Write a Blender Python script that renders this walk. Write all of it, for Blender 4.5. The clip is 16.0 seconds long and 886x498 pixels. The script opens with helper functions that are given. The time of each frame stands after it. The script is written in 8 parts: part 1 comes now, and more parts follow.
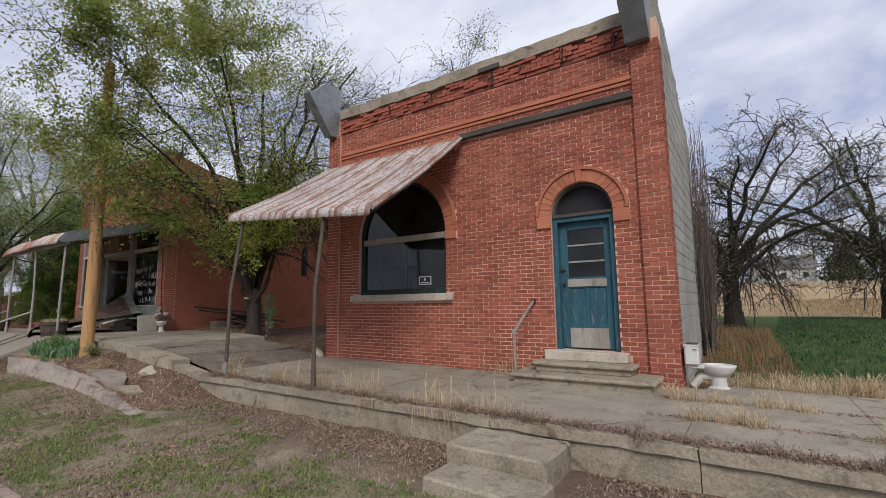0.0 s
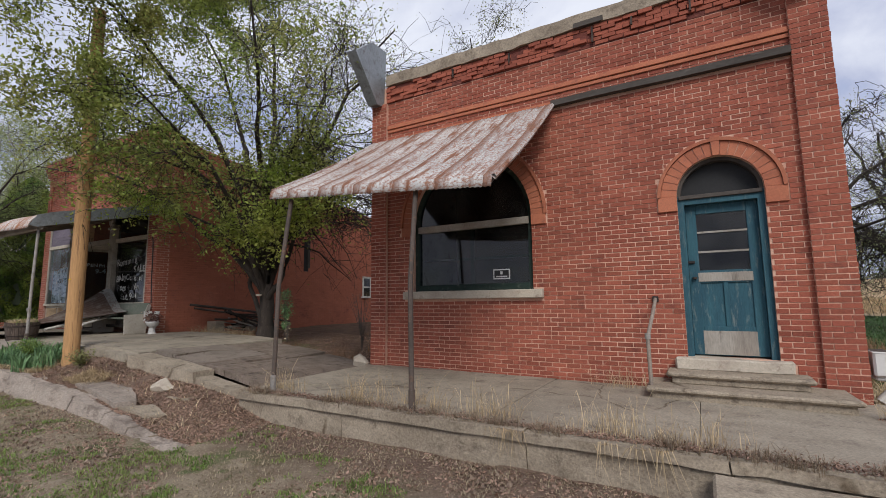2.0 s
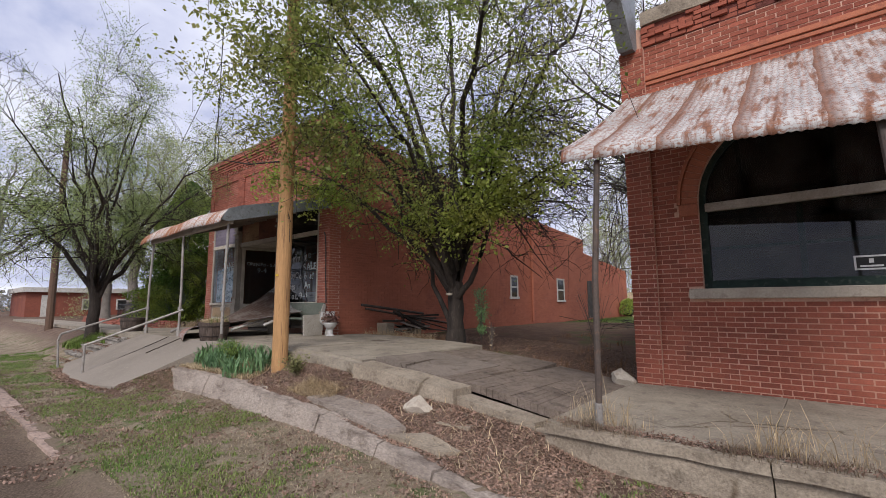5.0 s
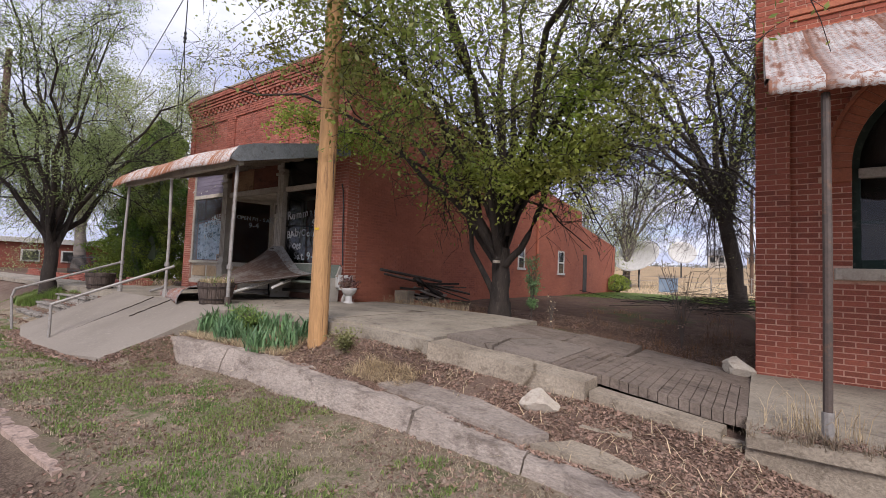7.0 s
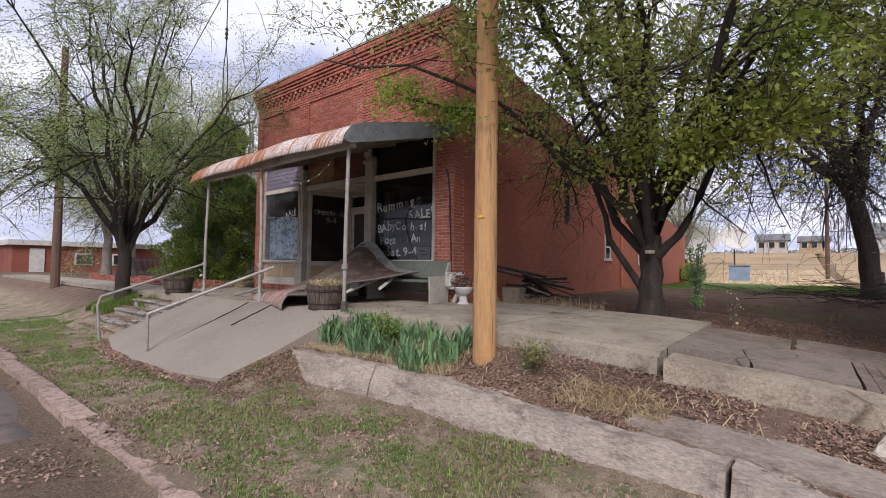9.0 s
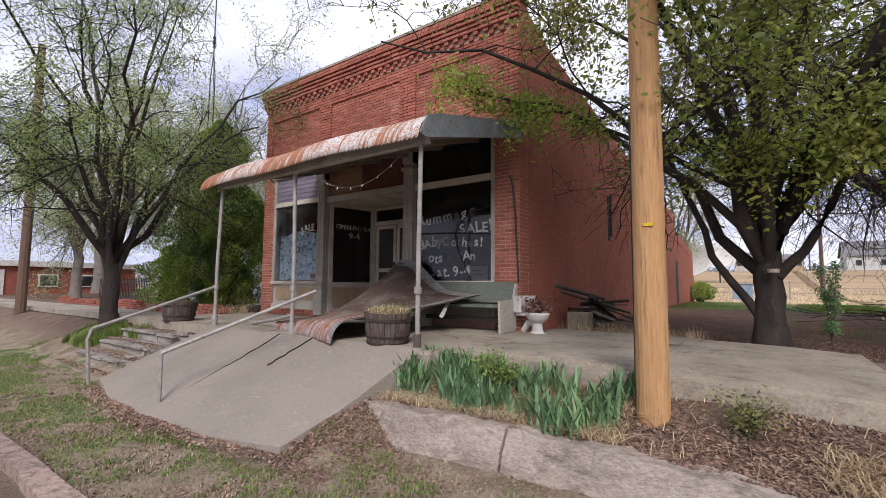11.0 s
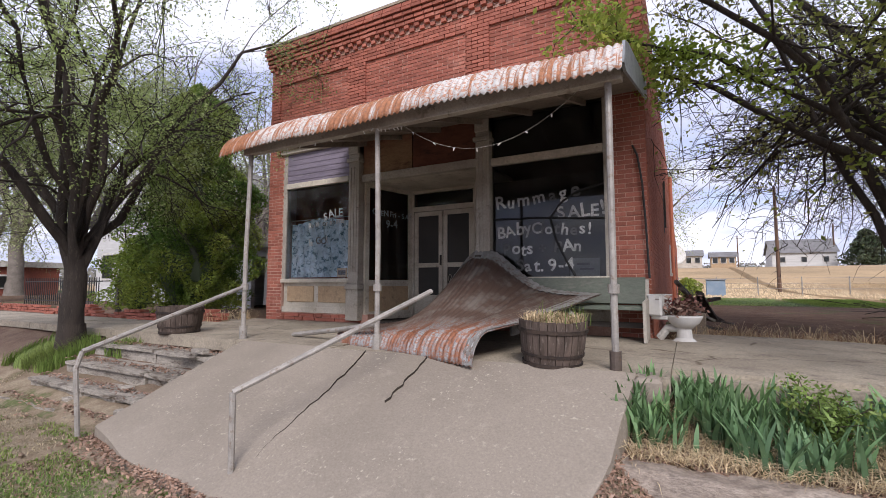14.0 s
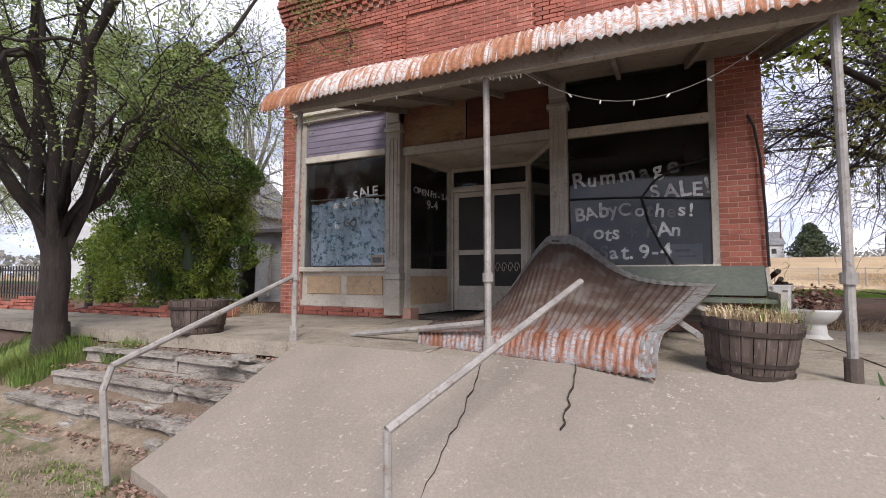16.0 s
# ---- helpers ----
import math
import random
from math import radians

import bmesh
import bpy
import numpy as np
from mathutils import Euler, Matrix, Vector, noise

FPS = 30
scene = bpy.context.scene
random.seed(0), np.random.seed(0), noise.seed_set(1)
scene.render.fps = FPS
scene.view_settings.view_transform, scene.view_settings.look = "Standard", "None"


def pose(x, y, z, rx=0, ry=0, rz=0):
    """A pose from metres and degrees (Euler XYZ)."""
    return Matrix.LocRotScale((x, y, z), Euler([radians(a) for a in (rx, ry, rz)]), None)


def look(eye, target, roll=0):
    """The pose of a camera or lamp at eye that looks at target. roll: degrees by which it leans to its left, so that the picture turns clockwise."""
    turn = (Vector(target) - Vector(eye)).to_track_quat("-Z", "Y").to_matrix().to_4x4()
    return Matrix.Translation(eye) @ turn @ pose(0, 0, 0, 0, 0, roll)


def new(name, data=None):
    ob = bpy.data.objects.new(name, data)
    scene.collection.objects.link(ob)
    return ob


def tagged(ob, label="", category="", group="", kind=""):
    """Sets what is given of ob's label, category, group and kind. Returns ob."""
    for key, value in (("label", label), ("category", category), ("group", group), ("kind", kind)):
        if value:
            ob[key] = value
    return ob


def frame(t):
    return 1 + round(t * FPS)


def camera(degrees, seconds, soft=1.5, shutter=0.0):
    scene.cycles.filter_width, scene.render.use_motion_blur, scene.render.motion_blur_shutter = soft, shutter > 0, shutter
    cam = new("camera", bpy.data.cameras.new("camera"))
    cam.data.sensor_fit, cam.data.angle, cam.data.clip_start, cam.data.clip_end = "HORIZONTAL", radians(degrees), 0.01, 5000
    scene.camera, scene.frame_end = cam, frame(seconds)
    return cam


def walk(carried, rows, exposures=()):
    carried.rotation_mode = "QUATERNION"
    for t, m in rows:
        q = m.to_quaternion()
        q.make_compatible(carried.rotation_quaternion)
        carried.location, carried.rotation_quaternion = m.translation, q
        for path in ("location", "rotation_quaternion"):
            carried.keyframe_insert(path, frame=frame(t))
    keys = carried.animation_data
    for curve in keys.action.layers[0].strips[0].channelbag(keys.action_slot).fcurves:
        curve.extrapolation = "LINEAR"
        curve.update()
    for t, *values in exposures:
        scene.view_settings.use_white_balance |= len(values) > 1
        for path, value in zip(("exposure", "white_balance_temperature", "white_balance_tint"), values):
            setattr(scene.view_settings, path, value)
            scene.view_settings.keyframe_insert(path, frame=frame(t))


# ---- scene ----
cam = camera(89.3, 16.0, soft=0.65)
METRES, EYE, TILT, LEAN, TURN = 17.0, 1.55, 0.0, 0.0, 34.0
ROWS = [
    (0.0, 0.0, 0.0, 0.0, 0.08, 6.96, 0.69),
    (0.5, -0.0276, 0.0224, 0.0001, -0.84, 6.67, 0.74),
    (1.0, -0.0566, 0.0471, -0.0004, -1.54, 6.66, 0.58),
    (1.5, -0.0825, 0.0669, 0.0, -3.44, 6.47, 0.5),
    (2.0, -0.1105, 0.0874, 0.0007, -3.97, 6.71, 0.58),
    (2.5, -0.14, 0.1051, 0.001, -4.11, 6.94, 0.67),
    (3.0, -0.1682, 0.1237, 0.0008, -3.55, 7.23, 1.01),
    (3.5, -0.1964, 0.1397, 0.0009, -1.77, 7.63, 1.05),
    (4.0, -0.224, 0.1574, 0.0008, 2.58, 7.62, 0.74),
    (4.5, -0.2524, 0.1737, 0.0006, 6.84, 7.75, 0.41),
    (7.0, -0.3846, 0.2612, -0.0023, 1.24, 3.11, -2.19),
    (7.5, -0.4159, 0.2793, -0.002, 0.93, 3.07, -2.02),
    (8.0, -0.443, 0.2933, -0.0023, 0.83, 2.93, -1.55),
    (8.5, -0.472, 0.3096, -0.0023, 4.56, 2.77, -1.05),
    (9.0, -0.4981, 0.3294, -0.0027, 4.51, 2.19, -0.71),
    (11.5, -0.6151, 0.4183, -0.0003, 0.65, 5.12, -0.38),
    (12.0, -0.6394, 0.4334, -0.0007, -0.06, 5.21, -0.27),
    (12.5, -0.661, 0.45, -0.0006, -0.68, 5.11, -0.01),
    (13.0, -0.6835, 0.468, -0.0003, -1.93, 4.97, 0.04),
    (13.5, -0.7049, 0.4867, -0.0003, -4.63, 4.53, 0.14),
    (14.0, -0.7265, 0.5076, -0.0016, -5.55, 4.45, 0.04),
    (14.5, -0.7482, 0.5239, -0.0015, -9.17, 4.16, 0.12),
    (15.0, -0.7719, 0.5419, -0.001, -9.51, 4.02, -0.08),
    (15.5, -0.7928, 0.5587, -0.0008, -9.87, 3.5, -0.07),
    (16.0, -0.809, 0.5809, -0.0026, -10.54, 3.23, -0.04),
]
walk(cam, [(t, pose(0, 0, EYE, TILT, LEAN, TURN) @ pose(METRES * x, METRES * y, METRES * z, 90 + pitch, roll, yaw)) for t, x, y, z, yaw, pitch, roll in ROWS],
     [(0.0, 0.17, 6400, 11), (3.5, 0.20, 6450, 12), (7.0, 0.56, 6380, 18), (9.0, 0.53, 6380, 18), (11.5, 0.62, 6380, 17), (14.0, 0.71, 6380, 17), (16.0, 0.95, 6400, 16)])

# ---- light ----
SUN_EL, SUN_AZ = 41.0, 146.0
world = bpy.data.worlds.new("world")
scene.world = world
world.use_nodes = True
wn, wl = world.node_tree.nodes, world.node_tree.links
wn.clear()
w_out = wn.new("ShaderNodeOutputWorld")
w_sky = wn.new("ShaderNodeTexSky")
w_sky.sky_type, w_sky.sun_disc = "NISHITA", False
w_sky.sun_elevation, w_sky.sun_rotation = radians(SUN_EL), radians(SUN_AZ)
w_bg = wn.new("ShaderNodeBackground")
w_bg.inputs["Strength"].default_value = 0.15
w_cl = wn.new("ShaderNodeBackground")
w_cl.inputs["Strength"].default_value = 0.84
w_co = wn.new("ShaderNodeTexCoord")
w_sep = wn.new("ShaderNodeSeparateXYZ")
w_add = wn.new("ShaderNodeMath")
w_add.operation, w_add.inputs[1].default_value = "ADD", 0.22
w_abs = wn.new("ShaderNodeMath")
w_abs.operation = "ABSOLUTE"
w_div = wn.new("ShaderNodeVectorMath")
w_div.operation = "DIVIDE"
w_cmb = wn.new("ShaderNodeCombineXYZ")
w_n1 = wn.new("ShaderNodeTexNoise")
w_n1.inputs["Scale"].default_value, w_n1.inputs["Detail"].default_value = 1.5, 8.0
w_n1.inputs["Roughness"].default_value, w_n1.inputs["Distortion"].default_value = 0.55, 0.3
w_r1 = wn.new("ShaderNodeValToRGB")
w_r1.color_ramp.elements[0].position, w_r1.color_ramp.elements[0].color = 0.40, (0.47, 0.52, 0.71, 1)
w_r1.color_ramp.elements[1].position, w_r1.color_ramp.elements[1].color = 0.61, (0.86, 0.90, 1.0, 1)
w_r2 = wn.new("ShaderNodeValToRGB")
w_r2.color_ramp.elements[0].position, w_r2.color_ramp.elements[0].color = 0.30, (0.55, 0.55, 0.55, 1)
w_r2.color_ramp.elements[1].position, w_r2.color_ramp.elements[1].color = 0.44, (1, 1, 1, 1)
w_mix = wn.new("ShaderNodeMixShader")
wl.new(w_co.outputs["Generated"], w_sep.inputs[0])
wl.new(w_sep.outputs[2], w_abs.inputs[0])
wl.new(w_abs.outputs[0], w_add.inputs[0])
for i in range(3):
    wl.new(w_add.outputs[0], w_cmb.inputs[i])
wl.new(w_co.outputs["Generated"], w_div.inputs[0])
wl.new(w_cmb.outputs[0], w_div.inputs[1])
wl.new(w_div.outputs[0], w_n1.inputs["Vector"])
wl.new(w_n1.outputs[0], w_r1.inputs[0])
wl.new(w_n1.outputs[0], w_r2.inputs[0])
wl.new(w_r1.outputs[0], w_cl.inputs["Color"])
wl.new(w_sky.outputs[0], w_bg.inputs["Color"])
wl.new(w_r2.outputs[0], w_mix.inputs[0])
wl.new(w_bg.outputs[0], w_mix.inputs[1])
wl.new(w_cl.outputs[0], w_mix.inputs[2])
wl.new(w_mix.outputs[0], w_out.inputs["Surface"])

sun_data = bpy.data.lights.new("sun", "SUN")
sun_data.energy, sun_data.angle, sun_data.color = 2.2, radians(24), (1.0, 0.97, 0.93)
sun = new("sun", sun_data)
SUN_DIR = Vector((0.46, -0.69, 0.72)).normalized()
sun.matrix_basis = look(SUN_DIR * 40, (0, 0, 0))

# ---- helpers of the scene ----
RNG = np.random.RandomState(7)


def node_mat(name):
    m = bpy.data.materials.new(name)
    m.use_nodes = True
    return m, m.node_tree.nodes, m.node_tree.links, m.node_tree.nodes["Principled BSDF"]


def noise_node(n, l, vec, scale, detail=6.0, rough=0.6):
    t = n.new("ShaderNodeTexNoise")
    t.inputs["Scale"].default_value, t.inputs["Detail"].default_value, t.inputs["Roughness"].default_value = scale, detail, rough
    l.new(vec, t.inputs["Vector"])
    return t.outputs[0]


def ramp_node(n, l, fac, lo, hi, a=(0, 0, 0), b=(1, 1, 1)):
    r = n.new("ShaderNodeValToRGB")
    r.color_ramp.elements[0].position, r.color_ramp.elements[1].position = lo, hi
    r.color_ramp.elements[0].color, r.color_ramp.elements[1].color = (*a, 1), (*b, 1)
    l.new(fac, r.inputs[0])
    return r.outputs[0]


def mix_node(n, l, fac, a, b, blend="MIX"):
    m = n.new("ShaderNodeMix")
    m.data_type, m.blend_type = "RGBA", blend
    if isinstance(fac, (int, float)):
        m.inputs[0].default_value = fac
    else:
        l.new(fac, m.inputs[0])
    for k, v in ((6, a), (7, b)):
        if isinstance(v, tuple):
            m.inputs[k].default_value = (*v, 1)
        else:
            l.new(v, m.inputs[k])
    return m.outputs[2]


def place(n, l, stretch=(1, 1, 1)):
    g = n.new("ShaderNodeNewGeometry")
    mp = n.new("ShaderNodeMapping")
    mp.inputs["Scale"].default_value = stretch
    l.new(g.outputs["Position"], mp.inputs[0])
    return g, mp.outputs[0]


def mat(name, a, b, c=None, s1=1.2, s2=28.0, lo=0.42, hi=0.62, clo=0.55, chi=0.68, rough=0.85, bump=0.35, depth=0.01, metal=0.0,
        stretch=(1, 1, 1), vary=0.0, spec=0.3, fine=0.25, cracks=0.0, specks=None):
    """Two tones by a coarse noise, a third by stains, a fine grain over all, relief from the grain; vary: from piece to piece."""
    m, n, l, p = node_mat(name)
    g, pos = place(n, l, stretch)
    n1 = noise_node(n, l, pos, s1)
    n2 = noise_node(n, l, pos, s2, 8.0, 0.7)
    col = mix_node(n, l, ramp_node(n, l, n1, lo, hi), a, b)
    if c:
        n3 = noise_node(n, l, pos, s1 * 3.3, 9.0, 0.72)
        col = mix_node(n, l, ramp_node(n, l, n3, clo, chi), col, c)
    k = 1.0 - fine
    col = mix_node(n, l, 1.0, col, ramp_node(n, l, n2, 0.3, 0.7, (k, k, k), (1 + fine * 0.6,) * 3), "MULTIPLY")
    if vary:
        o = n.new("ShaderNodeObjectInfo")
        s = n.new("ShaderNodeMath")
        s.operation = "ADD"
        l.new(o.outputs["Random"], s.inputs[0])
        l.new(g.outputs["Random Per Island"], s.inputs[1])
        f = n.new("ShaderNodeMath")
        f.operation = "FRACT"
        l.new(s.outputs[0], f.inputs[0])
        col = mix_node(n, l, 1.0, col, ramp_node(n, l, f.outputs[0], 0.0, 1.0, (1 - vary,) * 3, (1 + vary * 0.7,) * 3), "MULTIPLY")
    if specks:
        chips = ramp_node(n, l, noise_node(n, l, pos, 26, 4, 0.6), 0.60, 0.70)
        area = ramp_node(n, l, noise_node(n, l, pos, 1.7, 4, 0.6), 0.40, 0.62, (0.06,) * 3, (1, 1, 1))
        col = mix_node(n, l, mix_node(n, l, 1.0, chips, area, "MULTIPLY"), col, specks)
    if cracks:
        wn_ = n.new("ShaderNodeVectorMath")
        wn_.operation = "ADD"
        warp = n.new("ShaderNodeTexNoise")
        warp.inputs["Scale"].default_value = 3.0
        l.new(pos, warp.inputs["Vector"])
        soft_ = n.new("ShaderNodeVectorMath")
        soft_.operation, soft_.inputs[3].default_value = "SCALE", 0.22
        l.new(warp.outputs[1], soft_.inputs[0])
        l.new(pos, wn_.inputs[0])
        l.new(soft_.outputs[0], wn_.inputs[1])
        vo = n.new("ShaderNodeTexVoronoi")
        vo.feature = "DISTANCE_TO_EDGE"
        vo.inputs["Scale"].default_value = cracks
        l.new(wn_.outputs[0], vo.inputs["Vector"])
        line = ramp_node(n, l, vo.outputs["Distance"], 0.002, 0.010, (0.42, 0.37, 0.32), (1, 1, 1))
        col = mix_node(n, l, ramp_node(n, l, n1, 0.44, 0.56), col, mix_node(n, l, 1.0, col, line, "MULTIPLY"))
    l.new(col, p.inputs["Base Color"])
    p.inputs["Roughness"].default_value, p.inputs["Metallic"].default_value = rough, metal
    p.inputs["Specular IOR Level"].default_value = spec
    if bump:
        bn = n.new("ShaderNodeBump")
        bn.inputs["Strength"].default_value, bn.inputs["Distance"].default_value = bump, depth
        l.new(n2, bn.inputs["Height"])
        l.new(bn.outputs[0], p.inputs["Normal"])
    return m


def leaf_mat(name, a, b, trans=0.35):
    m, n, l, p = node_mat(name)
    g, pos = place(n, l)
    n1 = noise_node(n, l, pos, 0.7, 3.0)
    col = mix_node(n, l, ramp_node(n, l, n1, 0.38, 0.62), a, b)
    col = mix_node(n, l, 1.0, col, ramp_node(n, l, g.outputs["Random Per Island"], 0.0, 1.0, (0.55,) * 3, (1.4,) * 3), "MULTIPLY")
    l.new(col, p.inputs["Base Color"])
    p.inputs["Roughness"].default_value = 0.6
    t = n.new("ShaderNodeBsdfTranslucent")
    l.new(col, t.inputs["Color"])
    ms = n.new("ShaderNodeMixShader")
    ms.inputs[0].default_value = trans
    l.new(p.outputs[0], ms.inputs[1])
    l.new(t.outputs[0], ms.inputs[2])
    l.new(ms.outputs[0], n["Material Output"].inputs["Surface"])
    return m


def glass_mat(name, tint, gloss=0.06, clear=0.75, ior=1.3):
    """Old dirty window glass: see-through, glossy, with a dust film."""
    m, n, l, p = node_mat(name)
    g, pos = place(n, l)
    n1 = noise_node(n, l, pos, 2.2, 7.0, 0.7)
    tr = n.new("ShaderNodeBsdfTransparent")
    tr.inputs[0].default_value = (*tint, 1)
    p.inputs["Base Color"].default_value = (0.20, 0.20, 0.19, 1)
    p.inputs["Roughness"].default_value = 0.8
    gl = n.new("ShaderNodeBsdfGlossy")
    gl.inputs["Roughness"].default_value = gloss
    dust = n.new("ShaderNodeMixShader")
    l.new(ramp_node(n, l, n1, 0.40, 0.85, (1 - clear - 0.14,) * 3, (1 - clear + 0.15,) * 3), dust.inputs[0])
    l.new(tr.outputs[0], dust.inputs[1])
    l.new(p.outputs[0], dust.inputs[2])
    lw = n.new("ShaderNodeFresnel")
    lw.inputs[0].default_value = ior
    ms = n.new("ShaderNodeMixShader")
    l.new(lw.outputs[0], ms.inputs[0])
    l.new(dust.outputs[0], ms.inputs[1])
    l.new(gl.outputs[0], ms.inputs[2])
    l.new(ms.outputs[0], n["Material Output"].inputs["Surface"])
    return m


ORIGIN = {}


def thing(name, at, label="", category="", group="", kind=""):
    ob = new(name)
    ob.empty_display_size = 0.1
    ob.location = at
    ORIGIN[ob] = Vector(at)
    return tagged(ob, label, category, group, kind)


def part(name, bm, material, parent=None, label="", smooth=False):
    """One mesh object from a bmesh in world places, under a thing or a part (or on its own)."""
    o = ORIGIN.get(parent, Vector((0, 0, 0)))
    bm.normal_update()
    if not isinstance(material, (list, tuple)) and material.name.endswith("glass"):
        # a pane is one sheet: its rear face would reflect a second time
        bmesh.ops.recalc_face_normals(bm, faces=bm.faces)
        back = [q for q in bm.faces if q.normal.dot(Vector((0.3, -1, 0))) < 0.02]
        bmesh.ops.delete(bm, geom=back, context="FACES")
    if o.length:
        bmesh.ops.translate(bm, verts=bm.verts, vec=-o)
    me = bpy.data.meshes.new(name)
    bm.to_mesh(me)
    bm.free()
    return finish(name, me, material, parent, label, smooth)


def finish(name, me, material, parent=None, label="", smooth=False):
    if smooth:
        me.shade_smooth()
    for x in (material if isinstance(material, (list, tuple)) else [material]):
        me.materials.append(x)
    ob = new(name, me)
    if parent is not None:
        ob.parent = parent
        ORIGIN[ob] = ORIGIN.get(parent, Vector((0, 0, 0)))
    return tagged(ob, label)


def raw(name, verts, faces, material, parent=None, label="", smooth=False):
    """A large mesh from computed arrays, in world places."""
    o = np.array(ORIGIN.get(parent, Vector((0, 0, 0))))
    me = bpy.data.meshes.new(name)
    me.from_pydata((np.asarray(verts, float) - o).tolist(), [], np.asarray(faces).tolist() if not isinstance(faces, list) else faces)
    return finish(name, me, material, parent, label, smooth)


def box(bm, x0, x1, y0, y1, z0, z1, bevel=0.0, m=None):
    v = bmesh.ops.create_cube(bm, size=1.0)["verts"]
    bmesh.ops.scale(bm, verts=v, vec=(abs(x1 - x0), abs(y1 - y0), abs(z1 - z0)))
    bmesh.ops.translate(bm, verts=v, vec=((x0 + x1) / 2, (y0 + y1) / 2, (z0 + z1) / 2))
    if m is not None:
        bmesh.ops.transform(bm, matrix=m, verts=v)
    if bevel:
        e = {e for w in v for e in w.link_edges}
        bmesh.ops.bevel(bm, geom=list(e), offset=bevel, segments=1, affect="EDGES")
    return bm


def boxes(*rows, bevel=0.0):
    bm = bmesh.new()
    for r in rows:
        box(bm, *r, bevel=bevel)
    return bm


def tube(points, radii, sides=8, bm=None, cap=True):
    bm = bm or bmesh.new()
    pts = [Vector(p) for p in points]
    if isinstance(radii, (int, float)):
        radii = [radii] * len(pts)
    rings = []
    for i, p in enumerate(pts):
        d = (pts[min(i + 1, len(pts) - 1)] - pts[max(i - 1, 0)]).normalized()
        u = d.cross(Vector((0, 0, 1)) if abs(d.z) < 0.9 else Vector((1, 0, 0))).normalized()
        w = d.cross(u)
        rings.append([bm.verts.new(p + (u * math.cos(a) + w * math.sin(a)) * radii[i]) for a in (2 * math.pi * k / sides for k in range(sides))])
    for r, s in zip(rings, rings[1:]):
        for k in range(sides):
            bm.faces.new((r[k], r[(k + 1) % sides], s[(k + 1) % sides], s[k]))
    if cap:
        bm.faces.new(rings[0][::-1])
        bm.faces.new(rings[-1])
    return bm


def lathe(profile, at, sides=24, bm=None, squash=(1, 1)):
    """profile: (radius, z) rows, turned round an upright axis at `at`."""
    bm = bm or bmesh.new()
    rings = []
    for r, z in profile:
        rings.append([bm.verts.new((at[0] + r * squash[0] * math.cos(2 * math.pi * k / sides), at[1] + r * squash[1] * math.sin(2 * math.pi * k / sides), at[2] + z)) for k in range(sides)])
    for r, s in zip(rings, rings[1:]):
        for k in range(sides):
            bm.faces.new((r[k], r[(k + 1) % sides], s[(k + 1) % sides], s[k]))
    bm.faces.new(rings[0][::-1])
    bm.faces.new(rings[-1])
    return bm


def prism(outline, y0, y1, axis="y", bm=None):
    """An outline in the plane across an axis, drawn out along it. axis y: rows (x, z); x: rows (y, z); z: rows (x, y)."""
    bm = bm or bmesh.new()
    put = {"y": lambda a, b, d: (a, d, b), "x": lambda a, b, d: (d, a, b), "z": lambda a, b, d: (a, b, d)}[axis]
    f = [bm.verts.new(put(a, b, y0)) for a, b in outline]
    g = [bm.verts.new(put(a, b, y1)) for a, b in outline]
    k = len(f)
    bm.faces.new(f)
    bm.faces.new(g[::-1])
    for i in range(k):
        bm.faces.new((f[i], g[i], g[(i + 1) % k], f[(i + 1) % k]))
    bmesh.ops.recalc_face_normals(bm, faces=bm.faces)
    return bm


def roughen(bm, amount, scale=3.0, cuts=0):
    """Break the straightness of worn edges."""
    if cuts:
        bmesh.ops.subdivide_edges(bm, edges=bm.edges, cuts=cuts, use_grid_fill=True)
    for v in bm.verts:
        v.co += noise.noise_vector(v.co * scale) * amount
    return bm


def slab(outline, top, thick, rough=0.012, cuts=2):
    """A worn concrete piece from a plan outline; top(x, y) gives its upper face."""
    bm = prism(outline, 0, 1, "z")
    bmesh.ops.subdivide_edges(bm, edges=[e for e in bm.edges if abs(e.verts[0].co.z - e.verts[1].co.z) < 0.5], cuts=cuts)
    bmesh.ops.triangulate(bm, faces=[f for f in bm.faces if len(f.verts) > 4])
    for v in bm.verts:
        up = v.co.z > 0.5
        t = top(v.co.x, v.co.y)
        v.co.z = t if up else t - thick
        d = noise.noise_vector(v.co * 2.7) * rough
        v.co.x, v.co.y = v.co.x + d.x, v.co.y + d.y
        v.co.z += d.z * 0.4
    return bm


def lettering(text, size, material, parent, at, right, up, name="lettering", depth=0.002):
    cu = bpy.data.curves.new(name, "FONT")
    cu.body, cu.size, cu.extrude, cu.offset = text, size, depth, size * 0.02
    ob = bpy.data.objects.new(name, cu)
    me = bpy.data.meshes.new_from_object(ob)
    bpy.data.objects.remove(ob)
    r, u = Vector(right).normalized(), Vector(up).normalized()
    m = Matrix((r, u, r.cross(u))).transposed().to_4x4()
    m.translation = Vector(at) - ORIGIN.get(parent, Vector((0, 0, 0)))
    me.transform(m)
    return finish(name, me, material, parent)


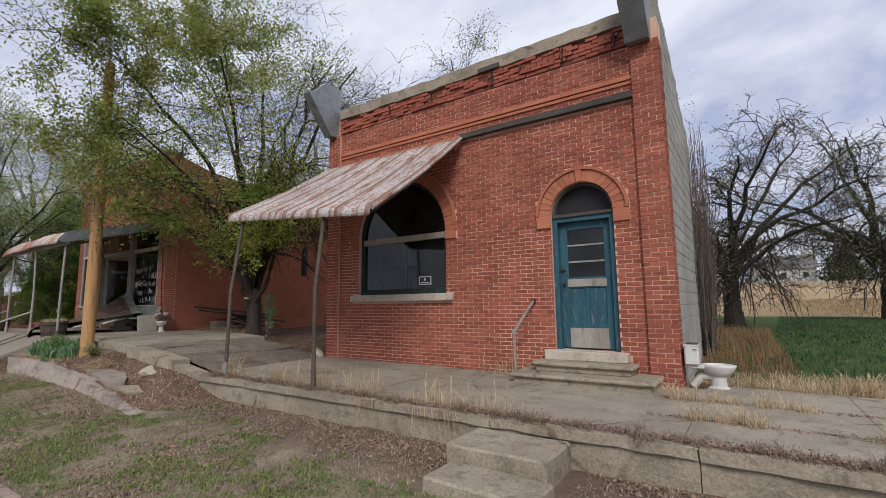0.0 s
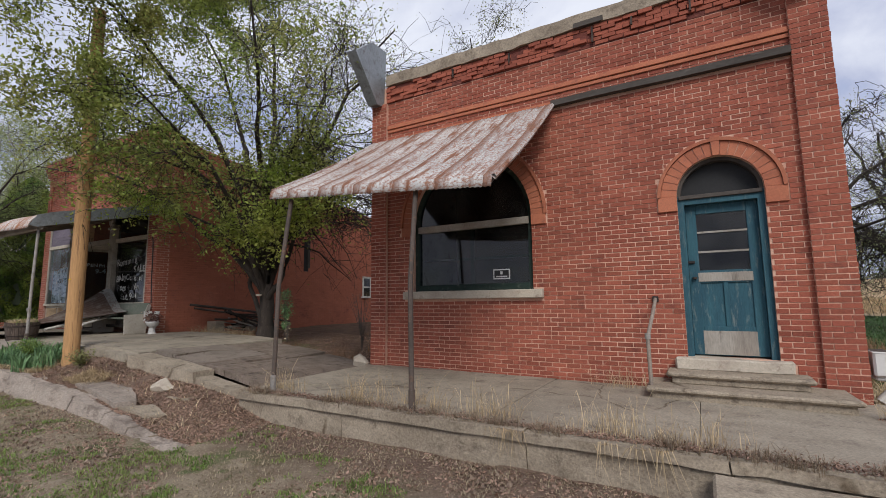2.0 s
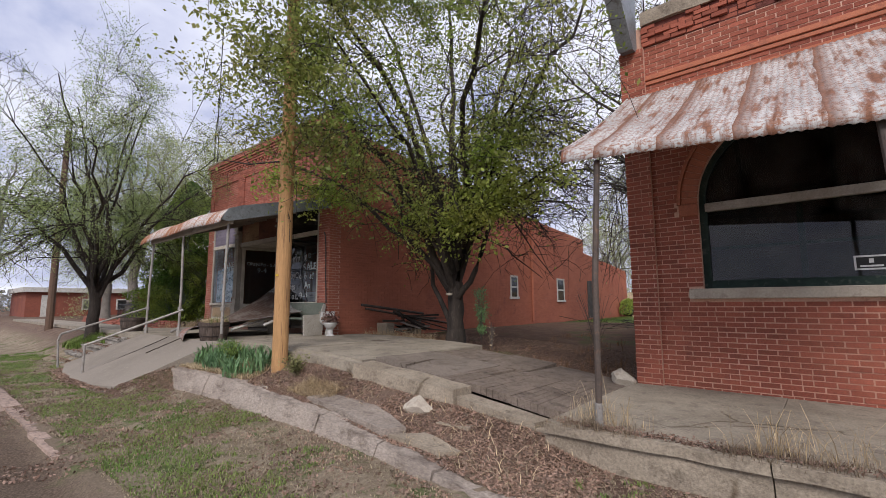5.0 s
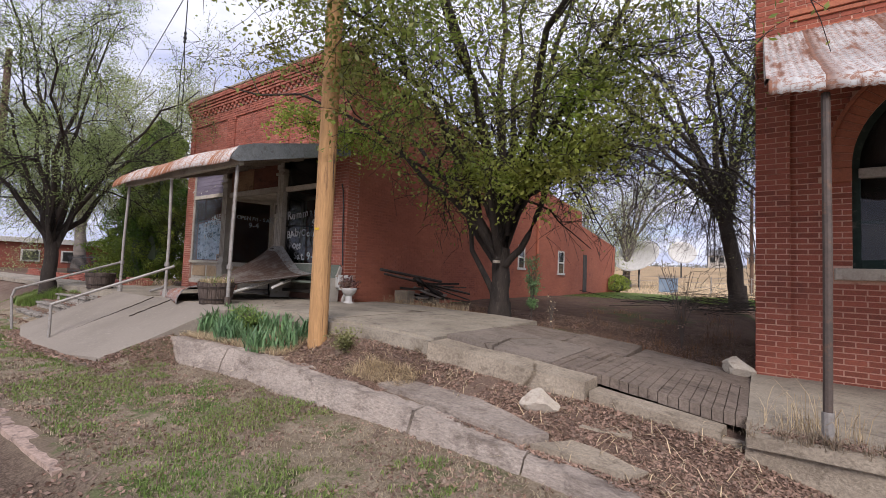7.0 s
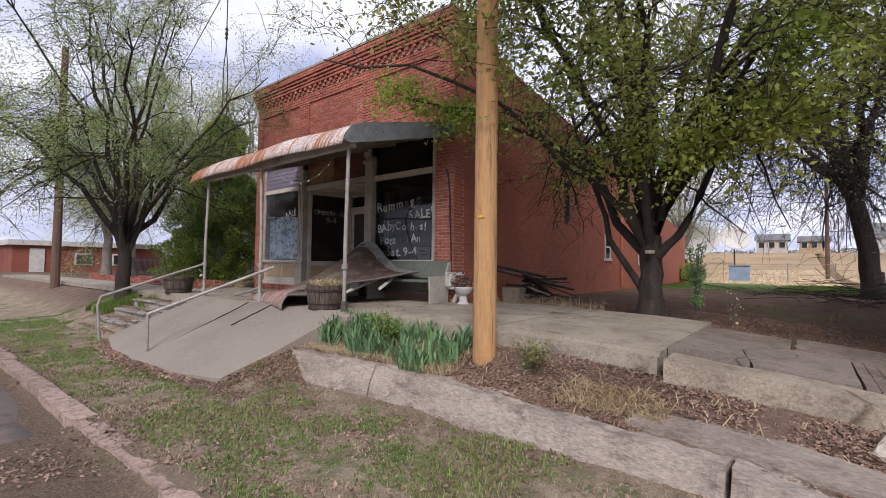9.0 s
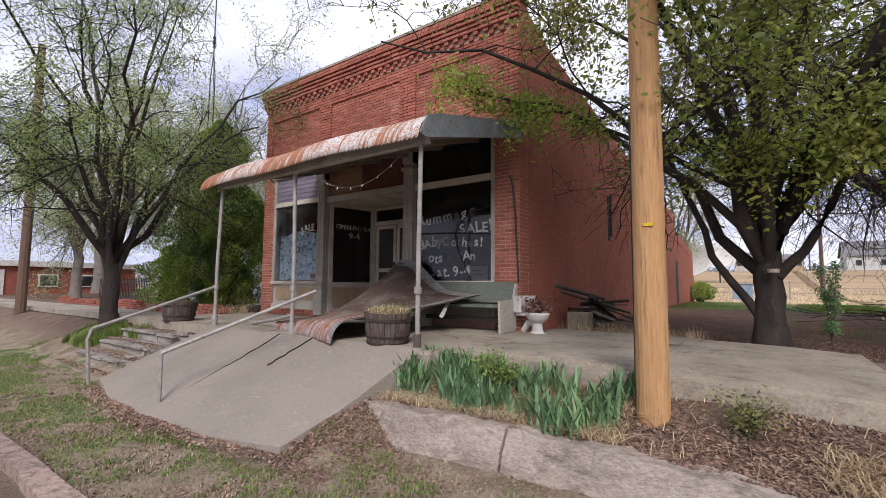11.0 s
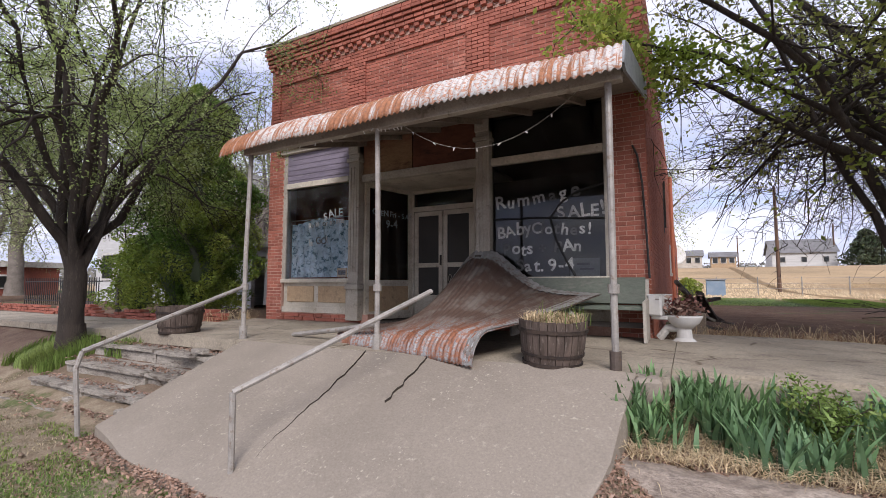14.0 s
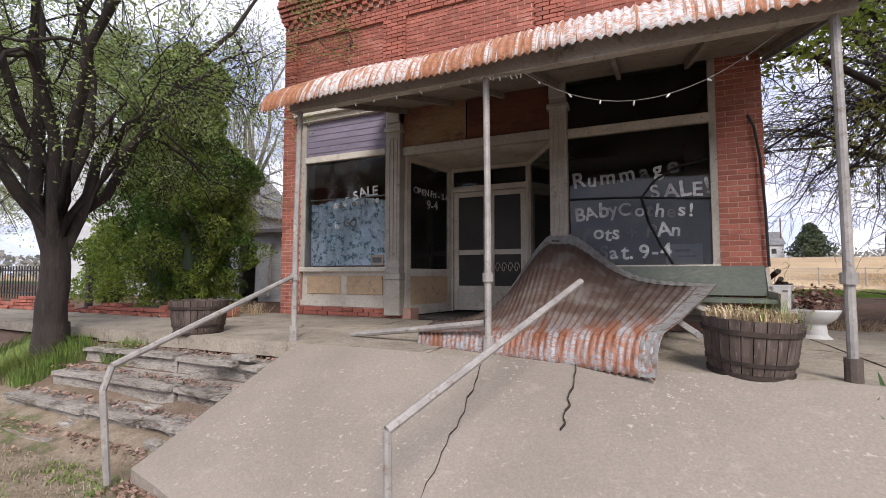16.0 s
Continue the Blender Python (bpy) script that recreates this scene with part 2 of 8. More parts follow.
# --- bricks ---
def courses(u0, u1, w0, w1, holes=(), length=0.212, height=0.0672, joint=0.012):
    """Running bond over a rectangle; a hole gives, for a height, the stretch that is left out."""
    rows = int(round((w1 - w0) / height))
    h = (w1 - w0) / rows
    out = []
    for r in range(rows):
        za, zb = w0 + r * h, w0 + (r + 1) * h - joint
        free = [(u0, u1)]
        for hole in holes:
            cut = hole((za + zb) / 2)
            if cut:
                free = [q for a, b in free for q in ((a, min(b, cut[0])), (max(a, cut[1]), b)) if q[1] - q[0] > 0.03]
        x = u0 - (length / 2 if r % 2 else 0)
        while x < u1:
            for a, b in free:
                p, q = max(x, a), min(x + length - joint, b)
                if q - p > 0.03:
                    out.append((p, q, za, zb))
            x += length
    return out


def rect_hole(x0, x1, z0, z1):
    return lambda z: (x0, x1) if z0 < z < z1 else None


def arch_hole(cx, half, z0, zc):
    def f(z):
        if z < z0 or z > zc + half:
            return None
        k = half if z < zc else math.sqrt(max(half * half - (z - zc) ** 2, 0))
        return (cx - k, cx + k)
    return f


def lay_bricks(parent, rows, put, proud, material, pick=None, limit=300, jitter=0.004, name="brick"):
    """put(u, w, d): place on the wall. Picked whole bricks are pieces of their own on one mesh, the rest one joined mesh."""
    rng = np.random.RandomState(len(rows))
    base = Vector(put(0, 0, 0))
    singles, rest = [], []
    full = max(b - a for a, b, c, d in rows)
    for row in rows:
        whole = row[1] - row[0] > full - 0.004
        (singles if pick and whole and len(singles) < limit and pick((row[0] + row[1]) / 2, (row[2] + row[3]) / 2) else rest).append(row)
    def corners(a, b, c, d, k):
        return [put(a, c, 0), put(b, c, 0), put(b, d, 0), put(a, d, 0), put(a, c, k), put(b, c, k), put(b, d, k), put(a, d, k)]
    quads = [(4, 5, 6, 7), (0, 1, 5, 4), (1, 2, 6, 5), (2, 3, 7, 6), (3, 0, 4, 7)]
    verts, faces = [], []
    broken = []
    for a, b, c, d in rest:
        # odd headers break the bond, and the ends are never quite true
        if b - a > 0.17 and rng.uniform() < 0.07:
            m = (a + b) / 2 + rng.uniform(-0.02, 0.02)
            broken += [(a, m - 0.004, c, d), (m + 0.004, b, c, d)]
        else:
            broken.append((a + rng.uniform(0, 0.003) * (b - a > 0.1), b - rng.uniform(0, 0.003) * (b - a > 0.1), c, d))
    for a, b, c, d in broken:
        o = len(verts)
        verts += corners(a, b, c + rng.uniform(-0.002, 0.002), d + rng.uniform(-0.003, 0.002), proud + rng.uniform(-jitter, jitter))
        faces += [tuple(o + i for i in q) for q in quads]
    if verts:
        tagged(raw(name + "_rest", verts, faces, material, parent), kind="stuff")
    if singles:
        a, b, c, d = singles[0]
        bm = bmesh.new()
        h = (d - c) / 2
        vs = [bm.verts.new(Vector(q) - base) for q in corners(-full / 2, full / 2, -h, h, proud)]
        for q in quads:
            bm.faces.new([vs[i] for i in q])
        bmesh.ops.recalc_face_normals(bm, faces=bm.faces)
        bmesh.ops.bevel(bm, geom=[e for e in bm.edges if not e.is_boundary], offset=0.003, segments=1, affect="EDGES")
        me = bpy.data.meshes.new(name)
        bm.to_mesh(me)
        bm.free()
        me.materials.append(material)
        o = ORIGIN.get(parent, Vector((0, 0, 0)))
        for a, b, c, d in singles:
            ob = new(name, me)
            ob.parent = parent
            k = rng.uniform(-jitter, jitter * 0.4)
            ob.location = Vector(put((a + b) / 2, (c + d) / 2, k)) - o


def strip_wall(bm, x0, x1, z0, z1, y0, y1, openings=(), steps=20):
    """A wall along x, with openings (xa, xb, za, top) that go through it; top: a height, or (centre height, half) of a round arch."""
    cuts = sorted(openings)
    x = x0
    for xa, xb, za, top in cuts:
        if xa > x:
            box(bm, x, xa, y0, y1, z0, z1)
        if za > z0:
            box(bm, xa, xb, y0, y1, z0, za)
        if isinstance(top, tuple):
            zc, half = top
            cx = (xa + xb) / 2
            arch = [(cx - half * math.cos(math.pi * k / steps), zc + half * math.sin(math.pi * k / steps)) for k in range(steps + 1)]
            for (p, pz), (q, qz) in zip(arch, arch[1:]):
                prism([(p, pz), (q, qz), (q, z1), (p, z1)], y0, y1, "y", bm)
        else:
            box(bm, xa, xb, y0, y1, top, z1)
        x = xb
    if x < x1:
        box(bm, x, x1, y0, y1, z0, z1)
    return bm


def arch_ring(cx, zc, r0, r1, a0, a1, y0, y1, seg=3, bm=None):
    bm = bm or bmesh.new()
    pts = [(cx + r0 * math.cos(a0 + (a1 - a0) * k / seg), zc + r0 * math.sin(a0 + (a1 - a0) * k / seg)) for k in range(seg + 1)]
    pts += [(cx + r1 * math.cos(a1 + (a0 - a1) * k / seg), zc + r1 * math.sin(a1 + (a0 - a1) * k / seg)) for k in range(seg + 1)]
    return prism(pts, y0, y1, "y", bm)


def blades(name, pts, height, width, lean, material, parent=None, seed=1, label="", bend=True):
    """Many blades of grass, each a bent, tapering strip."""
    rng = np.random.RandomState(seed)
    p = np.asarray(pts, float)
    k = len(p)
    az = rng.uniform(0, 2 * np.pi, k)
    h = height * rng.uniform(0.45, 1.25, k)
    ln = lean * rng.uniform(0.2, 1.3, k) * h
    d = np.stack([np.cos(az), np.sin(az), 0 * az], 1)
    s = np.stack([-np.sin(az), np.cos(az), 0 * az], 1) * (width * rng.uniform(0.6, 1.3, k))[:, None] / 2
    up = np.array([0, 0, 1.0])
    a, b = p - s, p + s
    mid = p + d * (ln * 0.35)[:, None] + up * (h * 0.6)[:, None]
    tip = p + d * ln[:, None] + up * (h * (1 - 0.35 * (lean > 0.6)))[:, None]
    v = np.stack([a, b, mid + s * 0.8, mid - s * 0.8, tip], 1).reshape(-1, 3)
    i = np.arange(k) * 5
    f = [q for j in i.tolist() for q in ((j, j + 1, j + 2, j + 3), (j + 3, j + 2, j + 4))]
    return raw(name, v, f, material, parent, label)


def tufts(name, centres, count, height, width, material, seed=1, spread=0.05):
    """Grass tufts: blades that lean outwards from a middle and bend over."""
    rng = np.random.RandomState(seed)
    c = np.repeat(np.asarray(centres, float), count, 0)
    k = len(c)
    size = np.repeat(rng.uniform(0.45, 1.4, len(centres)), count)
    az, rad = rng.uniform(0, 2 * np.pi, k), np.abs(rng.normal(size=k)) * spread
    d = np.stack([np.cos(az), np.sin(az), 0 * az], 1)
    h = height * size * rng.uniform(0.25, 1.2, k)
    out = h * np.clip(rng.normal(size=k) * 0.45 + 0.55, 0.05, 1.6)
    b = c + d * rad[:, None]
    s = np.stack([-np.sin(az), np.cos(az), 0 * az], 1) * (width * rng.uniform(0.5, 1.3, k))[:, None] / 2
    up = np.array([0, 0, 1.0])
    m1 = b + d * (out * 0.30)[:, None] + up * (h * 0.62)[:, None]
    m2 = b + d * (out * 0.75)[:, None] + up * (h * 0.92)[:, None]
    tip = b + d * (out * 1.25)[:, None] + up * (h * rng.uniform(0.5, 1.05, k))[:, None]
    v = np.stack([b - s, b + s, m1 + s * 0.9, m1 - s * 0.9, m2 + s * 0.7, m2 - s * 0.7, tip], 1).reshape(-1, 3)
    f = [q for j in range(0, 7 * k, 7) for q in ((j, j + 1, j + 2, j + 3), (j + 3, j + 2, j + 4, j + 5), (j + 5, j + 4, j + 6))]
    return raw(name, v, f, material)


def scatter(n, seed, x0, x1, y0, y1, keep=None):
    rng = np.random.RandomState(seed)
    x, y = rng.uniform(x0, x1, n), rng.uniform(y0, y1, n)
    if keep is not None:
        k = keep(x, y)
        x, y = x[k], y[k]
    return np.stack([x, y, gz(x, y)], 1)


def flakes(pts, size, seed, flat=0.5, slim=0.5):
    """Small leaf-shaped faces at random turns: corner places and faces."""
    rng = np.random.RandomState(seed)
    k = len(pts)
    d = rng.normal(size=(k, 3))
    d[:, 2] *= flat
    d /= np.linalg.norm(d, axis=1)[:, None]
    e = rng.normal(size=(k, 3))
    e[:, 2] *= flat
    e -= d * (e * d).sum(1)[:, None]
    e /= np.linalg.norm(e, axis=1)[:, None]
    s = (size * rng.uniform(0.6, 1.35, k))[:, None]
    v = np.stack([pts - d * s * 0.5, pts + e * s * slim * 0.5, pts + d * s * 0.5, pts - e * s * slim * 0.5], 1).reshape(-1, 3)
    return v, np.arange(4 * k).reshape(-1, 4)


class Wood:
    """Collects tapered limbs of one tree into arrays."""
    def __init__(self):
        self.v, self.f = [], []

    def limb(self, pts, r0, r1, sides):
        o = len(self.v)
        k = len(pts)
        for i in range(k):
            d = pts[min(i + 1, k - 1)] - pts[max(i - 1, 0)]
            d = d / (np.linalg.norm(d) + 1e-9)
            u = np.cross(d, (0, 0, 1.0) if abs(d[2]) < 0.9 else (1.0, 0, 0))
            u /= np.linalg.norm(u)
            w = np.cross(d, u)
            r = r0 + (r1 - r0) * (i / (k - 1)) ** 0.8
            for j in range(sides):
                a = 2 * math.pi * j / sides
                self.v.append(pts[i] + (u * math.cos(a) + w * math.sin(a)) * r)
        for i in range(k - 1):
            for j in range(sides):
                a, b = o + i * sides, o + (i + 1) * sides
                self.f.append((a + j, a + (j + 1) % sides, b + (j + 1) % sides, b + j))


def bend_path(p, c, q, k, rng, wob):
    t = np.linspace(0, 1, k)[:, None]
    pts = (1 - t) ** 2 * p + 2 * t * (1 - t) * c + t ** 2 * q
    j = rng.normal(size=(k, 3)) * wob
    j[0] = 0
    return pts + j


def make_tree(name, base, trunk_r, fork, crown, limbs=7, subs=7, twigs=6, leaves=20000, leaf=0.05, bark=None, green=None, seed=1,
              label="", droop=0.15, lift=0.6, tuft=0.25, lean=(0, 0), low=-0.2, stems=1, slim=0.5, category="tree", twiglets=3, group="", shade=None, clear=0.0, dense=2.2, thick=1.0, clump=1.0):
    """crown: centre above the base (x, y, z) and half sizes. Limbs reach for points of the crown, and branch three times more."""
    rng = np.random.RandomState(seed)
    root = thing(name, base, label, category, group)
    b = np.array(base, float)
    cc, cr = b + np.array(crown[:3]), np.array(crown[3:])
    wood = Wood()
    top = b + np.array((lean[0], lean[1], fork))
    pts = bend_path(b - (0, 0, 0.15), b + (lean[0] * 0.3, lean[1] * 0.3, fork * 0.5), top, 8, rng, trunk_r * 0.08)
    wood.limb(pts, trunk_r * 1.0, trunk_r * 0.78, 12)
    fl = bend_path(b - (0, 0, 0.2), b, b + (lean[0] * 0.06, lean[1] * 0.06, fork * 0.22), 4, rng, 0)
    wood.limb(fl, trunk_r * 1.28, trunk_r * 0.98, 12)
    spots = []
    for i in range(limbs):
        az = 2 * math.pi * (i + rng.uniform(-0.3, 0.3)) / limbs * 1.0 + seed
        el = rng.uniform(low, 1.0)
        d = np.array((math.cos(az) * math.sqrt(1 - min(el * el, 0.98)), math.sin(az) * math.sqrt(1 - min(el * el, 0.98)), el))
        q = cc + d * cr * rng.uniform(0.72, 0.98)
        s = pts[-1 - (i % 2)] + (0, 0, -0.1 * (i % 3))
        L = np.linalg.norm(q - s)
        c = s + (q - s) * 0.35 + np.array((0, 0, L * lift * 0.45))
        lp = bend_path(s, c, q, 10, rng, L * 0.012)
        r = trunk_r * rng.uniform(0.36, 0.52)
        wood.limb(lp, r, r * 0.16, 7)
        for k in range(subs):
            full = rng.uniform(0, 1) ** dense
            t = rng.uniform(0.25, 0.97)
            p = lp[int(t * 9)]
            go = (p - cc) / cr
            go = go / (np.linalg.norm(go) + 1e-6) + rng.normal(size=3) * 0.8 + np.array((0, 0, 0.25))
            go /= np.linalg.norm(go)
            ls = L * rng.uniform(0.28, 0.5) * (1.15 - 0.5 * t)
            q2 = p + go * ls
            if q2[2] < (clear(q2) if callable(clear) else clear):
                continue
            sp = bend_path(p, p + go * ls * 0.5 + np.array((0, 0, ls * 0.18)), q2 - (0, 0, ls * droop), 7, rng, ls * 0.02)
            r2 = max(r * (1 - t) * 0.55, trunk_r * 0.055)
            wood.limb(sp, r2, r2 * 0.22, 5)
            for w in range(twigs):
                t2 = rng.uniform(0.25, 1.0)
                p2 = sp[int(t2 * 6)]
                g2 = go * 0.7 + rng.normal(size=3) * 0.75
                g2 /= np.linalg.norm(g2)
                l2 = ls * rng.uniform(0.35, 0.7)
                if (p2 + g2 * l2)[2] < (clear(p2 + g2 * l2) if callable(clear) else clear):
                    continue
                tp = bend_path(p2, p2 + g2 * l2 * 0.5 + np.array((0, 0, l2 * 0.1)), p2 + g2 * l2 - (0, 0, l2 * droop), 5, rng, l2 * 0.03)
                r3 = max(r2 * 0.3, 0.006 * thick)
                wood.limb(tp, r3, r3 * 0.35, 3)
                spots.append((tp[2:], full))
                for y in range(twiglets):
                    p3 = tp[rng.randint(1, 5)]
                    g3 = g2 * 0.6 + rng.normal(size=3) * 0.8
                    g3 /= np.linalg.norm(g3)
                    l3 = l2 * rng.uniform(0.3, 0.6)
                    yp = np.stack([p3, p3 + g3 * l3 * 0.5 + (0, 0, l3 * 0.06), p3 + g3 * l3 - (0, 0, l3 * droop)])
                    wood.limb(yp, 0.005 * thick, 0.003 * thick, 3)
                    spots.append((yp, full))
    raw("trunk", np.array(wood.v), wood.f, bark, root, smooth=True)
    if leaves:
        s = np.concatenate([x for x, q in spots])
        weight = np.array([q + 0.04 for x, q in spots]) * (0.02 + rng.uniform(0.3 if clump == 1.0 else 0, 1, len(spots)) ** clump)
        weight = np.repeat(weight, [len(x) for x, q in spots])
        if shade:
            weight = weight * shade(s)
        pick = rng.choice(len(s), leaves, p=weight / weight.sum())
        pp = s[pick] + rng.normal(size=(leaves, 3)) * tuft * leaf * 4
        v, f = flakes(pp, leaf, seed + 5, 0.8, slim)
        raw("crown", v, f, green, root)
    return root

# ---- materials ----
M_BRICK = mat("weathered red brick", (0.34, 0.102, 0.062), (0.285, 0.080, 0.050), (0.215, 0.065, 0.046), s1=0.9, s2=60, vary=0.22, fine=0.34, bump=0.5, depth=0.004, rough=0.9)
M_MORTAR = mat("salmon lime mortar", (0.66, 0.42, 0.31), (0.54, 0.31, 0.22), (0.34, 0.14, 0.095), s1=1.1, s2=50, bump=0.4, clo=0.6, chi=0.72)
M_TERRA = mat("orange terracotta", (0.46, 0.165, 0.09), (0.40, 0.135, 0.075), (0.27, 0.10, 0.065), s1=2.0, s2=55, vary=0.14, bump=0.4, depth=0.004)
M_PBRICK = mat("red painted brick", (0.41, 0.142, 0.083), (0.345, 0.115, 0.070), (0.265, 0.094, 0.064), s1=0.5, s2=40, vary=0.10, bump=0.5, depth=0.004)
M_PMORT = mat("painted mortar", (0.40, 0.138, 0.081), (0.335, 0.112, 0.070), (0.38, 0.18, 0.13), s1=0.8, s2=40)
M_B2 = mat("dark red facing brick", (0.375, 0.130, 0.088), (0.305, 0.102, 0.070), (0.45, 0.20, 0.145), s1=0.7, s2=60, vary=0.24, bump=0.5, depth=0.004)
M_B2M = mat("worn mortar", (0.54, 0.34, 0.265), (0.42, 0.23, 0.175), (0.60, 0.43, 0.34), s1=0.8, s2=50)
M_CONC = mat("weathered concrete", (0.375, 0.312, 0.232), (0.285, 0.234, 0.172), (0.165, 0.13, 0.095), s1=1.8, s2=40, clo=0.52, chi=0.70, bump=0.8, depth=0.014, fine=0.42, cracks=0.32)
M_SCORED = mat("worn dirty scored paving", (0.235, 0.185, 0.145), (0.17, 0.132, 0.102), (0.10, 0.076, 0.058), s1=1.8, s2=40, clo=0.50, chi=0.66, bump=0.8, depth=0.012, fine=0.4)
M_PALEC = mat("pale flaking concrete", (0.40, 0.335, 0.275), (0.30, 0.248, 0.202), (0.19, 0.15, 0.12), s1=1.6, s2=38, clo=0.50, chi=0.66, bump=0.9, depth=0.018, fine=0.42, stretch=(0.6, 0.9, 1.5))
M_WALK = mat("grey concrete paving", (0.345, 0.298, 0.228), (0.265, 0.226, 0.172), (0.155, 0.124, 0.10), s1=1.4, s2=42, clo=0.52, chi=0.72, bump=0.5, depth=0.008, fine=0.34, cracks=0.55, specks=(0.42, 0.365, 0.29))
M_RAMP = mat("smooth concrete ramp", (0.265, 0.226, 0.182), (0.23, 0.196, 0.157), (0.33, 0.285, 0.232), s1=1.1, s2=55, clo=0.58, chi=0.78, bump=0.35, depth=0.004, fine=0.20, specks=(0.40, 0.355, 0.285))
M_STONE = mat("pale limestone", (0.50, 0.44, 0.35), (0.40, 0.34, 0.27), (0.28, 0.22, 0.17), s1=2.5, s2=40)
M_BLOCK = mat("grey concrete block", (0.36, 0.345, 0.30), (0.30, 0.285, 0.25), (0.22, 0.205, 0.18), s1=1.0, s2=50, vary=0.08)
M_RENDER = mat("stained lime render", (0.52, 0.47, 0.40), (0.43, 0.385, 0.32), (0.26, 0.22, 0.18), s1=0.9, s2=30, fine=0.2)
M_GALV = mat("weathered galvanised metal", (0.30, 0.32, 0.33), (0.22, 0.235, 0.24), (0.16, 0.15, 0.14), s1=2.0, s2=30, metal=0.5, rough=0.55, bump=0.1)
M_ASPH = mat("old asphalt", (0.15, 0.122, 0.105), (0.10, 0.082, 0.072), (0.20, 0.15, 0.12), s1=0.8, s2=70, bump=0.6, clo=0.47, chi=0.66)
M_TEAL = mat("peeling teal paint", (0.024, 0.078, 0.105), (0.034, 0.108, 0.135), (0.15, 0.19, 0.185), s1=3.5, s2=45, stretch=(1.5, 1.5, 0.3), clo=0.55, chi=0.70, bump=0.35, rough=0.7)
M_BARE = mat("bare grey wood", (0.36, 0.33, 0.28), (0.27, 0.24, 0.20), (0.17, 0.145, 0.12), s1=3.0, s2=40, stretch=(1, 1, 0.2))
M_TRIM = mat("grey weathered trim", (0.42, 0.385, 0.325), (0.33, 0.295, 0.245), (0.18, 0.15, 0.12), s1=2.0, s2=35, clo=0.57, chi=0.7)
M_CREAM = mat("cream painted trim", (0.56, 0.51, 0.42), (0.44, 0.39, 0.31), (0.24, 0.195, 0.15), s1=2.0, s2=35, clo=0.57, chi=0.7)
M_TAN = mat("tan painted panel", (0.47, 0.34, 0.21), (0.42, 0.29, 0.175), (0.28, 0.20, 0.13), s1=2.5, s2=30)
M_PURPLE = mat("faded purple blind", (0.22, 0.19, 0.235), (0.175, 0.15, 0.19), (0.27, 0.24, 0.27), s1=1.5, s2=30, stretch=(1, 1, 4))
M_BROWN = mat("stained brown board", (0.29, 0.18, 0.10), (0.20, 0.085, 0.055), (0.12, 0.065, 0.045), s1=1.6, s2=22, stretch=(0.4, 1, 1))
M_SOFFIT = mat("dark dusty boards", (0.27, 0.225, 0.18), (0.20, 0.165, 0.135), (0.13, 0.105, 0.085), s1=1.4, s2=25)
M_DARKW = mat("dark weathered timber", (0.085, 0.073, 0.062), (0.055, 0.047, 0.04), (0.13, 0.115, 0.10), s1=3, s2=40, stretch=(0.3, 1, 1))
M_BENCH = mat("faded green bench board", (0.115, 0.135, 0.105), (0.145, 0.15, 0.125), (0.20, 0.19, 0.165), s1=1.5, s2=35, stretch=(0.4, 1, 1))
M_GREENF = mat("dark green frame", (0.018, 0.034, 0.027), (0.026, 0.045, 0.036), (0.09, 0.10, 0.085), s1=3, s2=30)
M_WHITE = mat("white glazed china", (0.60, 0.585, 0.55), (0.52, 0.50, 0.46), (0.50, 0.46, 0.40), s1=3, s2=20, bump=0.0, rough=0.25, spec=0.5, fine=0.06, clo=0.6, chi=0.8)
M_WHITEP = mat("chalky white paint", (0.60, 0.58, 0.53), (0.50, 0.48, 0.43), (0.33, 0.29, 0.24), s1=4, s2=30)
M_PIPE = mat("grey galvanised pipe", (0.35, 0.325, 0.29), (0.27, 0.25, 0.225), (0.19, 0.135, 0.095), s1=5, s2=40, metal=0.15, rough=0.55, bump=0.1)
M_RPIPE = mat("rusty dark pipe", (0.11, 0.085, 0.07), (0.075, 0.06, 0.05), (0.19, 0.11, 0.07), s1=3, s2=40, metal=0.2, rough=0.7, bump=0.2)
M_RAIL = mat("weathered timber rail", (0.30, 0.25, 0.20), (0.22, 0.18, 0.15), (0.16, 0.10, 0.07), s1=3, s2=40)
M_POLE = mat("yellow-brown utility pole", (0.50, 0.285, 0.125), (0.40, 0.225, 0.098), (0.18, 0.10, 0.055), s1=2.5, s2=30, stretch=(2.2, 2.2, 0.16), clo=0.56, chi=0.66, fine=0.26, bump=0.7, depth=0.012)
M_OLDPOLE = mat("brown old pole", (0.15, 0.09, 0.06), (0.11, 0.07, 0.05), s1=2, s2=30, stretch=(2, 2, 0.2))
M_STAVE = mat("grey oak stave", (0.115, 0.085, 0.068), (0.06, 0.044, 0.035), (0.20, 0.165, 0.14), s1=5, s2=40, stretch=(3, 3, 0.5), vary=0.2)
M_HOOP = mat("rusty iron hoop", (0.035, 0.028, 0.025), (0.08, 0.058, 0.045), s1=6, s2=50, rough=0.7, metal=0.3)
M_SOIL = mat("dark soil", (0.085, 0.06, 0.045), (0.06, 0.043, 0.033), s1=6, s2=60)
M_BARK = mat("dark grey bark", (0.058, 0.045, 0.036), (0.034, 0.027, 0.022), (0.09, 0.072, 0.058), s1=4, s2=32, stretch=(1.4, 1.4, 0.35), bump=0.9, depth=0.03)
M_TWIG = mat("grey-brown bark", (0.135, 0.105, 0.085), (0.10, 0.08, 0.065), s1=3, s2=30, stretch=(1, 1, 0.4), bump=0.6, depth=0.02)
M_PALEB = mat("pale bark", (0.20, 0.175, 0.15), (0.15, 0.13, 0.11), s1=3, s2=30)
